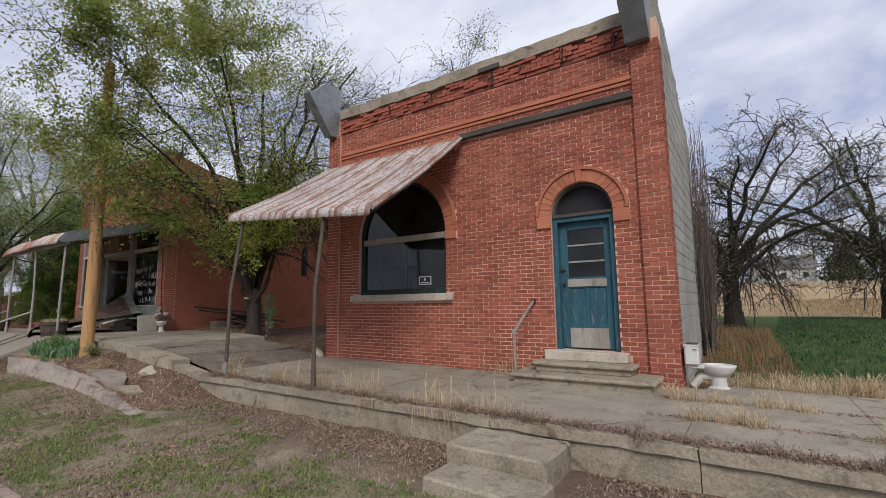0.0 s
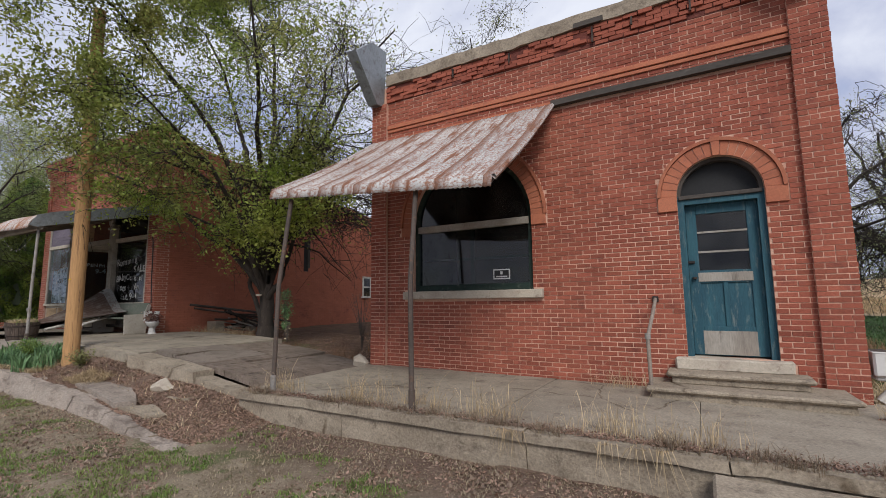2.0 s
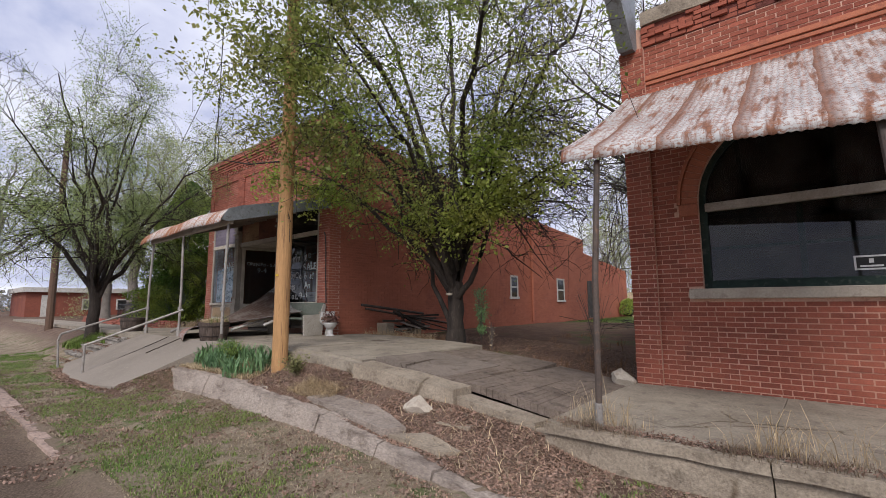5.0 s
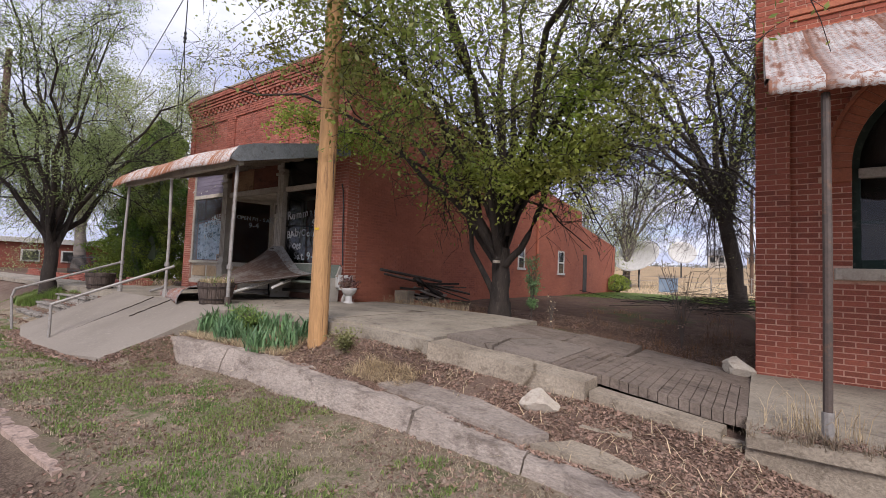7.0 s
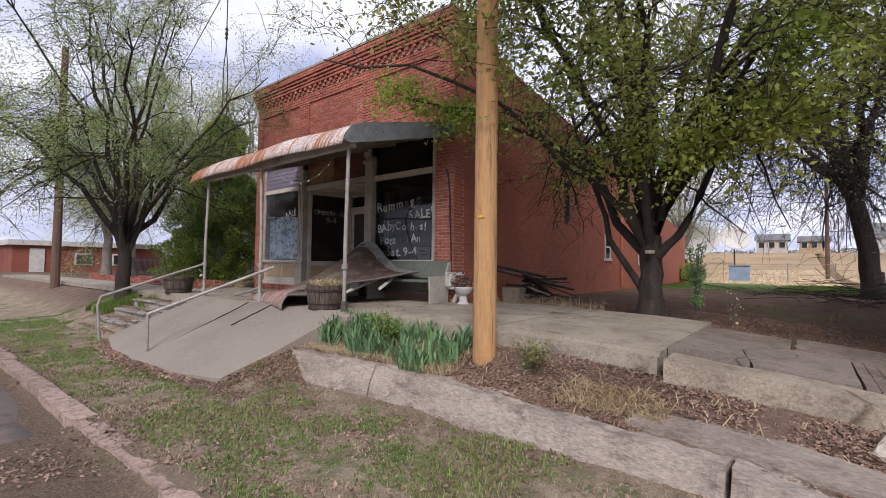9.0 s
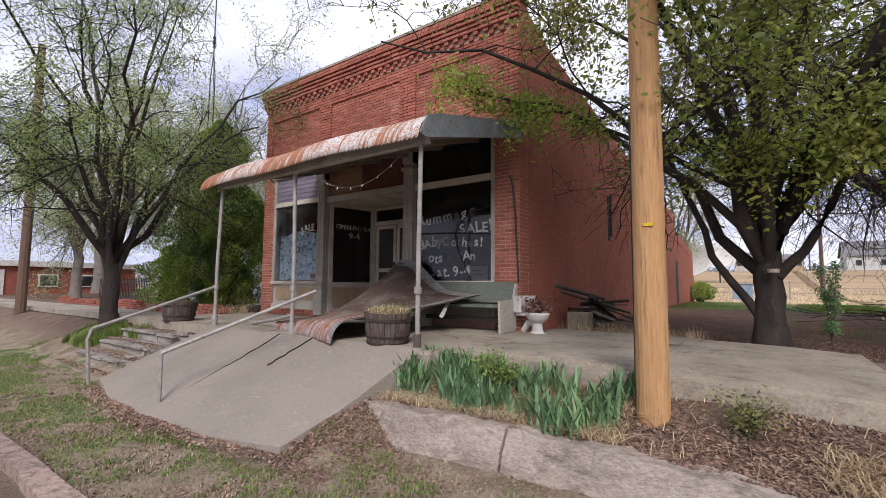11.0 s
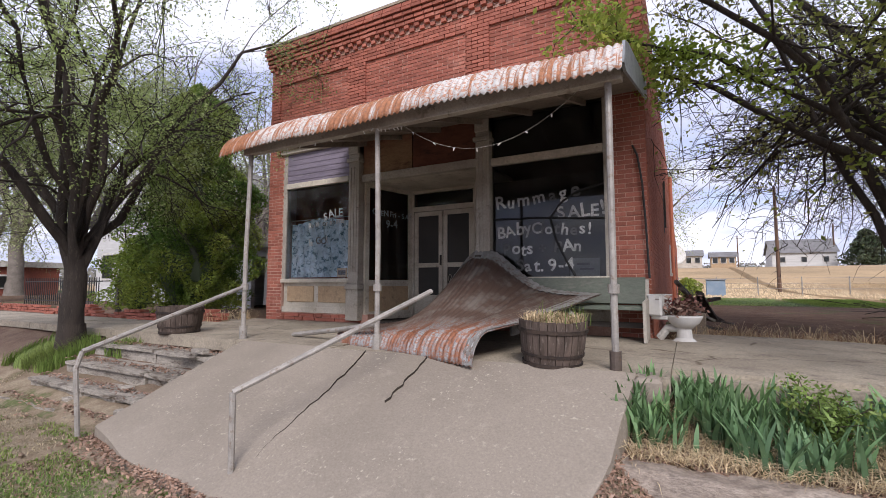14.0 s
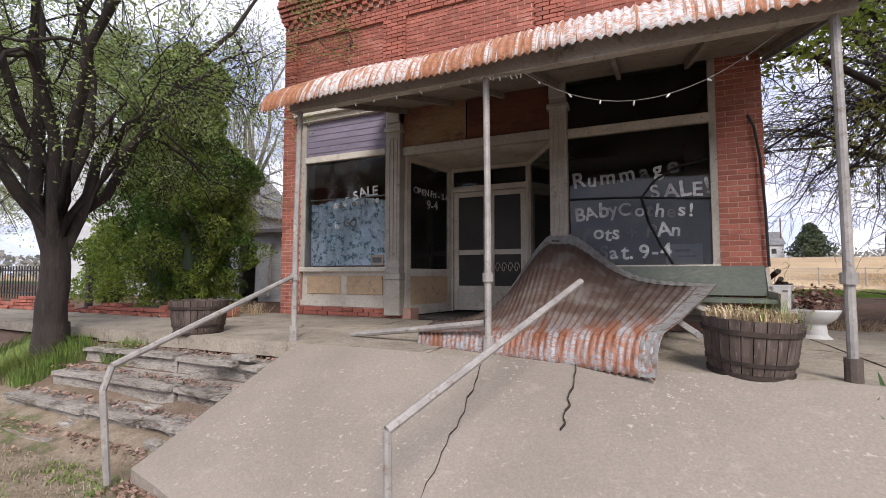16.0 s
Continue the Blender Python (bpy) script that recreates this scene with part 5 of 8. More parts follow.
def awning_at(u, v):
    """u: along the front, v: 0 at the wall, 1 at the lip."""
    x = A_X0 + (A_X1 - A_X0) * u
    lip = 3.13 + (2.86 - 3.13) * u
    y = 6.98 - 2.42 * min(v, 0.95) / 0.95
    z = 4.70 - 0.03 * u + (lip + 0.06 - 4.67) * (min(v, 0.95) / 0.95) ** 1.0 - 0.16 * math.sin(math.pi * min(v, 0.95) / 0.95) * 0.35
    if v > 0.95:
        y -= 0.03 * (v - 0.95) / 0.05
        z -= 0.13 * (v - 0.95) / 0.05
    rib = 0.005 * math.cos(2 * math.pi * ((x - A_X1) / 0.62)) ** 24
    return (x, y + 0.0, z + rib + 0.0055 * math.sin(x * 2 * math.pi / 0.062) + 0.004 * noise.noise(Vector((x * 1.3, y, 5))))


av, af = [], []
VS = [0, 0.08, 0.17, 0.26, 0.35, 0.44, 0.53, 0.62, 0.71, 0.80, 0.88, 0.95, 0.97, 1.0]
for v in VS:
    for k in range(A_N * 2 + 1):
        av.append(awning_at(k / (A_N * 2), v))
cols_ = A_N * 2 + 1
for r in range(len(VS) - 1):
    for k in range(cols_ - 1):
        af.append((r * cols_ + k, r * cols_ + k + 1, (r + 1) * cols_ + k + 1, (r + 1) * cols_ + k))
ob = raw("sheet", av, af, M_AWN, aw, smooth=True)
sol = ob.modifiers.new("thick", "SOLIDIFY")
sol.thickness = 0.006
for u in (0.02, 0.34, 0.66, 0.985):
    a, b = Vector(awning_at(u, 0)), Vector(awning_at(u, 0.93))
    part("rafter", tube([a - Vector((0, 0, 0.08)), (a + b) / 2 - Vector((0, 0, 0.15)), b - Vector((0, 0, 0.085))], 0.035, 4), M_DARKW, aw)
for u, w_ in ((1.0, 0.05), (0.0, -0.03)):
    ev = [Vector(awning_at(u, k / 12 * 0.95)) for k in range(13)]
    bm = bmesh.new()
    rows_ = [[bm.verts.new(p + d) for d in (Vector((-0.4 * w_, 0, 0.012)), Vector((0.5 * w_, 0, 0.02)), Vector((w_, 0, -0.015)), Vector((w_ * 0.8, 0, -0.05)), Vector((-0.4 * w_, 0, 0.006)))] for p in ev]
    for p, q in zip(rows_, rows_[1:]):
        for i in range(5):
            bm.faces.new((p[i], q[i], q[(i + 1) % 5], p[(i + 1) % 5]))
    part("edge_flashing", bm, M_AWN, aw)
part("front_rail", tube([Vector(awning_at(0, 0.9)) - Vector((0, 0, 0.075)), Vector(awning_at(1, 0.9)) - Vector((0, 0, 0.075))], 0.03, 4), M_DARKW, aw)
for x, zt in ((-7.50, 3.06), (-5.25, 2.92)):
    dx = -0.07 if x > -6 else 0.02
    p = part("post", tube([(x, 4.42, 0.36), (x + dx * 0.5, 4.45, 1.8), (x + dx, 4.62, zt)], 0.031, 10), M_RPIPE, aw)
    part("post_foot", tube([(x, 4.42, 0.35), (x, 4.42, 0.60)], 0.038, 10), M_PIPE if x < -7 else M_RPIPE, p)

# ---- second building: shop with a shopfront and canopy ----
F2 = 6.95
X2L, X2R = -23.0, -15.5
wall2 = tagged(part("wall_front_shop", boxes((X2L, X2R, F2 + 0.04, F2 + 0.36, 4.42, 6.62), (X2L, -22.56, F2, F2 + 0.36, 0.4, 4.42), (-15.98, X2R, F2, F2 + 0.36, 0.4, 4.42)), M_B2M), "dark red brick shop front with a corbelled cornice", "wall", kind="structure")
panels = ((-22.74, -20.84), (-20.41, -18.25), (-17.82, -15.92))
frame_holes = [rect_hole(a, b, 4.3, 5.84) for a, b in panels]
lay_bricks(wall2, courses(X2L, X2R, 4.44, 6.12, frame_holes), lambda u, w, d: (u, F2 + 0.04 - d, w), 0.05, M_B2)
for a, b in panels:
    lay_bricks(wall2, courses(a, b, 4.44, 5.84), lambda u, w, d: (u, F2 + 0.04 - d, w), 0.010, M_B2)
lay_bricks(wall2, courses(X2L, -22.56, 0.72, 4.42), lambda u, w, d: (u, F2 - d, w), 0.007, M_B2, lambda u, w: True, 60)
lay_bricks(wall2, courses(-15.98, X2R, 0.72, 4.42), lambda u, w, d: (u, F2 - d, w), 0.007, M_B2, lambda u, w: True, 150)
# dentils and corbels
dent = part("dentil_band", boxes((X2L, X2R, F2 - 0.01, F2 + 0.04, 6.12, 6.36)), M_B2M, wall2)
x = X2L
k = 0
while x < X2R - 0.1:
    part("dentil", boxes((x, x + 0.10, F2 - 0.075, F2, 6.20, 6.27), bevel=0.003), M_B2, dent)
    part("dentil", boxes((x + 0.11, min(x + 0.21, X2R), F2 - 0.05, F2, 6.13, 6.195), bevel=0.003), M_B2, dent)
    x += 0.22
for k, (z0, z1, d) in enumerate(((6.28, 6.35, 0.09), (6.36, 6.43, 0.11), (6.44, 6.51, 0.14), (6.52, 6.59, 0.17), (6.60, 6.68, 0.15))):
    lay_bricks(wall2, courses(X2L - d * 0.5, X2R + d * 0.3, z0, z1, height=z1 - z0), lambda u, w, q: (u, F2 - q, w), d, M_B2, jitter=0.006, name="corbel_brick")
part("coping", roughen(boxes((X2L - 0.06, X2R + 0.05, F2 - 0.16, F2 + 0.42, 6.685, 6.74)), 0.012, 2, 4), M_CONC, wall2, "thin grey coping")
part("corbel_core", boxes((X2L, X2R, F2 - 0.06, F2 + 0.36, 6.36, 6.685)), M_B2M, wall2)

# side wall towards the alley, falling in steps
SIDE = [(6.99, 7.31, 6.68), (7.31, 12.3, 6.28), (12.3, 17.6, 5.62), (17.6, 23.0, 5.12), (23.0, 29.7, 3.95)]
outline = [(F2 + 0.36, 0.0), (29.7, 0.0), (29.7, 3.6), (23.1, 4.25), (23.1, 4.95), (17.6, 5.30), (8.2, 6.33), (7.31, 6.60)]
W2 = ((16.0, 1.78, 2.72, 0.30), (20.25, 1.66, 2.76, 0.40))
side2 = tagged(part("wall_side_shop", prism(outline, X2R - 0.34, X2R, "x"), M_PMORT), "red painted brick side wall, stepping down", "wall", kind="structure")


def side_top(y):
    return float(np.interp(y, [7.31, 8.2, 17.6, 23.09, 23.11, 29.7], [6.60, 6.33, 5.30, 4.95, 4.25, 3.6]))


side_holes = [rect_hole(12.28, 12.52, 2.76, 3.99)] + [rect_hole(a - w, a + w, b, c) for a, b, c, w in W2] + [rect_hole(23.4, 24.1, 0.8, 2.82)]
rows = [r for r in courses(F2 + 0.34, 29.7, 0.72, 6.5, side_holes) if r[3] < side_top((r[0] + r[1]) / 2)]
lay_bricks(side2, rows, lambda u, w, d: (X2R + d, u, w), 0.006, M_PBRICK, lambda u, w: u < 12 and w < 2.4, 250, 0.002)
lay_bricks(side2, [r for r in courses(F2, F2 + 0.34, 0.72, 6.60)], lambda u, w, d: (X2R + d, u, w), 0.008, M_PBRICK)
part("downpipe", tube([(X2R + 0.06, 17.45, 0.8), (X2R + 0.06, 17.45, 5.2)], 0.06, 8), M_PBRICK, side2)
part("slot_vent", boxes((X2R - 0.02, X2R + 0.012, 12.29, 12.51, 2.77, 3.98)), M_BLACK, side2, "narrow dark slot in the wall")
part("slot_shutter", boxes((X2R + 0.012, X2R + 0.05, 12.45, 12.56, 2.9, 4.05), bevel=0.004), M_DARKW, side2)
for i, (a, b, c, w) in enumerate(W2):
    wo = tagged(thing("window_%d" % (i + 5), (X2R, a, b)), "small white-framed sash window in red wall", "window", kind="structure")
    part("window_frame", boxes((X2R - 0.05, X2R + 0.03, a - w, a - w + 0.08, b, c), (X2R - 0.05, X2R + 0.03, a + w - 0.08, a + w, b, c), (X2R - 0.05, X2R + 0.03, a - w, a + w, c - 0.08, c), (X2R - 0.05, X2R + 0.06, a - w - 0.05, a + w + 0.05, b - 0.02, b + 0.07), (X2R - 0.05, X2R + 0.025, a - w, a + w, (b + c) / 2 - 0.03, (b + c) / 2 + 0.03)), M_WHITEP, wo)
    part("pane", boxes((X2R - 0.004, X2R + 0.010, a - w + 0.08, a + w - 0.08, b + 0.07, c - 0.08)), M_GLASSD, wo)
    # near-black sheet right behind the pane paints the unlit room
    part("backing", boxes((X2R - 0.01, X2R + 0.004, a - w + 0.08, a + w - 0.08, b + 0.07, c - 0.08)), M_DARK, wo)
part("back_door", boxes((X2R - 0.02, X2R + 0.02, 23.45, 24.05, 0.8, 2.78)), M_DARKW, side2, "dark back door")
tagged(part("wall_left_shop", boxes((X2L, X2L + 0.34, F2 + 0.37, 23, 0, 6.2))  , M_PMORT), "red brick side wall", "wall", kind="structure")
tagged(part("wall_rear_shop", boxes((X2L, X2R - 0.34, 29.4, 29.7, 0, 3.6), (X2L, X2R - 0.35, 23.0, 23.3, 0, 5.0))  , M_PMORT), "red brick back wall", "wall", kind="structure")
tagged(part("roof_shop", boxes((X2L + 0.35, X2R - 0.35, F2 + 0.37, 22.9, 4.75, 4.85))  , M_ROOF), "flat grey roof", "roof", kind="structure")

# shopfront: timber frame, panes, entry
ZF = 0.84
sf = tagged(thing("shopfront", (-19.3, F2, ZF)), "weathered grey timber shopfront with a recessed entry", "shopfront", kind="structure")
part("plinth", boxes((-22.56, -20.30, F2 + 0.02, F2 + 0.3, 0.5, 0.95), (-17.80, -15.98, F2 + 0.02, F2 + 0.3, 0.5, 0.95)), M_B2M, sf)
lay_bricks(sf, courses(-22.56, -20.45, 0.80, 0.94, height=0.07), lambda u, w, d: (u, F2 + 0.02 - d, w), 0.03, M_B2, jitter=0.012, name="plinth_brick")
part("cornice_board", boxes((-22.62, -15.95, F2 - 0.06, F2 + 0.2, 4.27, 4.44), (-22.66, -20.2, F2 - 0.14, F2 - 0.06, 4.36, 4.44), bevel=0.006), M_CREAM, sf)
part("sill_board", boxes((-22.56, -20.70, F2 - 0.04, F2 + 0.15, 1.55, 1.63), (-17.78, -15.98, F2 - 0.04, F2 + 0.15, 1.55, 1.63), bevel=0.006), M_CREAM, sf)
part("jamb", boxes((-22.56, -22.47, F2, F2 + 0.12, 1.63, 4.27), (-16.06, -15.98, F2, F2 + 0.12, 1.63, 4.27), (-20.78, -20.70, F2, F2 + 0.12, 1.63, 4.27)), M_TRIM, sf)
part("transom_rail", boxes((-22.47, -20.78, F2 - 0.02, F2 + 0.1, 3.52, 3.63), (-17.80, -16.06, F2 - 0.02, F2 + 0.1, 3.44, 3.56), bevel=0.006), M_CREAM, sf)
part("entry_lintel", boxes((-20.45, -18.04, F2 - 0.02, F2 + 0.1, 3.46, 3.60), bevel=0.006), M_TRIM, sf)
bk = part("bulkhead", boxes((-22.54, -20.70, F2 + 0.05, F2 + 0.14, 0.95, 1.55)), M_CREAM, sf)
part("bulkhead_panel", boxes((-22.42, -21.68, F2 + 0.025, F2 + 0.05, 1.16, 1.48), (-21.56, -20.84, F2 + 0.025, F2 + 0.05, 1.16, 1.48), bevel=0.008), M_TAN, bk, "tan painted panel")
part("bulkhead_rail", boxes((-22.54, -20.70, F2 - 0.0, F2 + 0.05, 0.95, 1.06)), M_CREAM, bk)
part("bulkhead_right", boxes((-17.78, -15.98, F2 + 0.05, F2 + 0.14, 0.95, 1.55)), M_TRIM, sf)


def pilaster(x0, x1, z1=4.40):
    o = part("pilaster", boxes((x0, x1, F2 - 0.09, F2 + 0.12, ZF, z1), bevel=0.008), M_TRIM, sf)
    w = (x1 - x0) / 7
    part("flute", boxes(*[(x0 + w * (2 * i + 1) + 0.006, x0 + w * (2 * i + 2) - 0.006, F2 - 0.105, F2 - 0.09, 1.75, 3.75) for i in range(3)], bevel=0.004), M_TRIM, o)
    part("base_block", boxes((x0 - 0.025, x1 + 0.025, F2 - 0.12, F2 + 0.1, ZF, 1.42), (x0 - 0.035, x1 + 0.035, F2 - 0.14, F2 + 0.1, 1.42, 1.52), (x0 - 0.01, x1 + 0.01, F2 - 0.115, F2 + 0.1, 1.52, 1.60), bevel=0.008), M_TRIM, o)
    part("capital", boxes((x0 - 0.03, x1 + 0.03, F2 - 0.14, F2 + 0.1, 3.85, 3.92), (x0, x1, F2 - 0.13, F2 + 0.1, 4.0, 4.28), bevel=0.010), M_TRIM, o)


pilaster(-20.70, -20.46)
pilaster(-18.04, -17.80)
part("purple_blind", boxes((-22.47, -20.78, F2 + 0.02, F2 + 0.035, 3.63, 4.27)), M_PURPLE, sf, "faded purple blind")
part("blind_lath", boxes(*[(-22.46, -20.79, F2 + 0.012, F2 + 0.02, 3.70 + 0.11 * k, 3.715 + 0.11 * k) for k in range(5)]), M_PURPLE, sf)
part("left_pane", boxes((-22.47, -20.78, F2 + 0.03, F2 + 0.036, 1.63, 3.52)), M_GLASS, sf)
part("transom_board", boxes((-20.45, -19.35, F2 + 0.03, F2 + 0.05, 3.60, 4.27)), M_BROWN, sf, "stained brown board")
part("transom_board", boxes((-19.33, -18.04, F2 + 0.03, F2 + 0.05, 3.60, 4.27)), mat("dark red-brown board", (0.15, 0.058, 0.036), (0.105, 0.042, 0.028), (0.07, 0.034, 0.026), s1=1.8, s2=22, stretch=(0.4, 1, 1)), sf, "dark red-brown board")
part("right_transom_pane", boxes((-17.80, -16.06, F2 + 0.05, F2 + 0.056, 3.56, 4.27)), M_GLASSD, sf)
part("right_pane", boxes((-17.80, -16.06, F2 + 0.05, F2 + 0.056, 1.63, 3.44)), M_GLASSD, sf)
E2 = 8.15
part("entry_ceiling", boxes((-20.46, -17.9, F2 + 0.1, E2 + 0.1, 3.46, 3.52)), M_CREAM, sf)
# slanting side lights of the entry
for (xa, xb, s) in ((-20.42, -20.10, 1), (-18.00, -18.62, -1)):
    d = Vector((xb - xa, E2 - F2 - 0.05, 0))
    def along(t, z, k=0.0, xa=xa, d=d):
        nrm = Vector((d.y, -d.x, 0)).normalized()
        return Vector((xa, F2 + 0.05, z)) + d * t + nrm * k
    def plank(t0, t1, z0, z1, k0, k1, bm):
        vs = [bm.verts.new(along(t, z, k)) for t, z, k in ((t0, z0, k0), (t1, z0, k0), (t1, z1, k0), (t0, z1, k0), (t0, z0, k1), (t1, z0, k1), (t1, z1, k1), (t0, z1, k1))]
        for q in ((0, 1, 2, 3), (7, 6, 5, 4), (0, 4, 5, 1), (1, 5, 6, 2), (2, 6, 7, 3), (3, 7, 4, 0)):
            bm.faces.new([vs[i] for i in q])
        return bm
    bm = bmesh.new()
    for r in ((0, 0.08, ZF, 3.46), (0.92, 1.0, ZF, 3.46), (0.08, 0.92, 1.48, 1.60), (0.08, 0.92, 3.38, 3.46), (0.08, 0.92, ZF, 1.0)):
        plank(*r, -0.03, 0.03, bm)
    part("side_light_frame", bm, M_CREAM, sf)
    part("side_panel", plank(0.08, 0.92, 1.0, 1.48, -0.01, 0.01, bmesh.new()), M_TAN, sf)
    part("side_pane", plank(0.08, 0.92, 1.60, 3.38, -0.004, 0.004, bmesh.new()), M_GLASSG, sf)
# pair of entry doors
door2 = tagged(thing("door_2", (-19.36, E2, ZF)), "pair of cream screen doors with dark mesh", "door", kind="structure")
part("door_frame", boxes((-20.10, -20.04, E2, E2 + 0.1, ZF, 3.46), (-18.68, -18.62, E2, E2 + 0.1, ZF, 3.46), (-20.04, -18.68, E2, E2 + 0.1, 3.02, 3.12), (-20.04, -18.68, E2, E2 + 0.1, 3.40, 3.46)), M_CREAM, door2)
part("transom_pane", boxes((-20.04, -18.68, E2 + 0.04, E2 + 0.046, 3.12, 3.40)), M_GLASSD, door2)
for a, b in ((-20.03, -19.37), (-19.35, -18.69)):
    lf = part("door_leaf", boxes((a, a + 0.09, E2 + 0.02, E2 + 0.06, ZF + 0.02, 3.01), (b - 0.09, b, E2 + 0.02, E2 + 0.06, ZF + 0.02, 3.01), (a + 0.09, b - 0.09, E2 + 0.02, E2 + 0.06, 2.92, 3.01), (a + 0.09, b - 0.09, E2 + 0.02, E2 + 0.06, 1.86, 1.95), (a + 0.09, b - 0.09, E2 + 0.02, E2 + 0.06, ZF + 0.02, 1.30), bevel=0.004), M_CREAM, door2)
    part("screen", boxes((a + 0.09, b - 0.09, E2 + 0.04, E2 + 0.046, 1.95, 2.92), (a + 0.09, b - 0.09, E2 + 0.04, E2 + 0.046, 1.30, 1.86)), M_SCREEN, lf)
    if a > -19.5:
        bm = bmesh.new()
        for i in range(4):
            cx = a + 0.15 + i * 0.115
            tube([(cx + 0.05 * math.cos(t) * (1 - t / 9), E2 + 0.015, 1.62 + 0.11 * math.sin(t) * (1 - t / 9)) for t in [q * 0.5 for q in range(15)]], 0.007, 4, bm)
        part("scroll_grille", bm, M_CREAM, lf, "scrolled iron grille")
part("pull_handle", boxes((-19.42, -19.39, E2 - 0.01, E2 + 0.02, 1.9, 2.1)), M_HOOP, door2)

# inside of the shop: an added plain box, its gloom put into the colour
tagged(part("floor_shop", boxes((X2L + 0.35, X2R - 0.35, F2 + 0.3, 13, 0.76, 0.82))  , M_DARKW), "dark timber floor", "floor", kind="structure")
tagged(part("ceiling_shop", boxes((X2L + 0.35, X2R - 0.35, F2 + 0.37, 13, 4.5, 4.56))  , M_DARK), "added ceiling, blackened as unlit depth", "ceiling", kind="structure")
tagged(part("wall_inner_shop", boxes((X2L + 0.35, X2R - 0.35, 12.5, 12.6, 0.82, 4.5))  , M_DARK), "added shop partition, blackened as unlit depth", "wall", kind="structure")
cur = thing("curtain", (-21.6, F2 + 0.14, 1.65), "pale blue flowered curtain behind the glass", "curtain")
cv, cf = [], []
for r in range(9):
    for k in range(91):
        x = -22.44 + 1.62 * k / 90
        cv.append((x, F2 + 0.15 + 0.022 * math.sin(x * 34 + 0.4 * math.sin(x * 9)) + 0.01 * noise.noise(Vector((x * 4, r, 0))), 1.66 + (1.17 + 0.05 * math.sin(x * 4)) * r / 8))
for r in range(8):
    for k in range(90):
        cf.append((r * 91 + k, r * 91 + k + 1, r * 91 + k + 92, r * 91 + k + 91))
raw("cloth", cv, cf, M_CLOTH, cur, smooth=True)
part("rod", tube([(-22.46, F2 + 0.15, 2.86), (-20.8, F2 + 0.15, 2.86)], 0.012, 6), M_PIPE, cur)

# painted words on the panes
X, Z = (1, 0, 0), (0, 0, 1)
G2 = F2 + 0.044
M_FAINT = mat("worn window paint", (0.13, 0.13, 0.125), (0.06, 0.06, 0.06), s1=6, s2=60, bump=0)
WIDE = {"R": 0.62, "u": 0.56, "m": 0.86, "a": 0.52, "g": 0.54, "e": 0.52, "S": 0.50, "A": 0.60, "L": 0.46, "E": 0.50, "!": 0.26, "B": 0.56, "b": 0.54, "y": 0.48, "c": 0.46, "C": 0.56, "l": 0.22, "o": 0.54, "t": 0.36,
        "h": 0.54, "s": 0.44, "P": 0.54, "+": 0.60, "n": 0.54, "N": 0.66, "9": 0.52, "-": 0.38, "4": 0.54, ".": 0.22, " ": 0.26, "i": 0.22, "r": 0.36, "F": 0.46, "G": 0.64, "O": 0.68, "T": 0.5}
wr = random.Random(27)


def brushed(word, size, at, along, worn=""):
    """Words painted by a loose hand: each letter a little turned, lifted and sized; the worn ones have half flaked off."""
    d = Vector(along).normalized()
    p = Vector(at)
    for k, ch in enumerate(word):
        if ch != " ":
            q = size * wr.uniform(0.90, 1.12)
            t = wr.uniform(-0.13, 0.13)
            r = (d + Vector((0, 0, t))).normalized()
            up_ = Vector((-r.z * d.x, -r.z * d.y, math.hypot(r.x, r.y)))
            lettering(ch, q, M_FAINT if str(k) in worn.split() else M_CHALK, sf, p + Vector((0, 0, size * wr.uniform(-0.06, 0.06))), r, up_)
        p = p + d * size * (WIDE.get(ch, 0.52) * 1.04 + 0.02)


def slant(deg):
    return (math.cos(radians(deg)), 0, math.sin(radians(deg)))


for word, size, x, z, ang, worn in (("Rummage", 0.285, -17.74, 2.70, 5, "4 6"), ("SALE!", 0.28, -16.74, 2.50, 2, ""), ("BAby", 0.255, -17.72, 2.24, 8, ""), ("Clothes!", 0.245, -17.16, 2.30, -3, "1 3 5"), ("Pots + PAn", 0.245, -17.62, 1.98, 1, "0 5 7"), ("Sat. 9-4", 0.25, -17.40, 1.72, 1, "0")):
    brushed(word, size, (x, G2, z), slant(ang), worn)
for word, size, x, z, ang, worn in (("SALE", 0.22, -21.42, 2.80, 8, ""), ("Rain", 0.15, -21.85, 2.66, 6, "1 2"), ("or shine", 0.15, -21.46, 2.68, 5, "0 4"), ("is GO!", 0.19, -21.82, 2.30, 4, "3 4")):
    brushed(word, size, (x, F2 + 0.024, z), slant(ang), worn)
dl = Vector((0.32, E2 - F2 - 0.05, 0)).normalized()
for word, size, t, z in (("OPEN Fri - SAT.", 0.15, 0.12, 2.86), ("9-4", 0.2, 0.40, 2.64)):
    brushed(word, size, Vector((-20.40 + 0.32 * t, F2 + 0.05 + 1.15 * t, z)) + Vector((0.02, -0.004, 0)), dl)
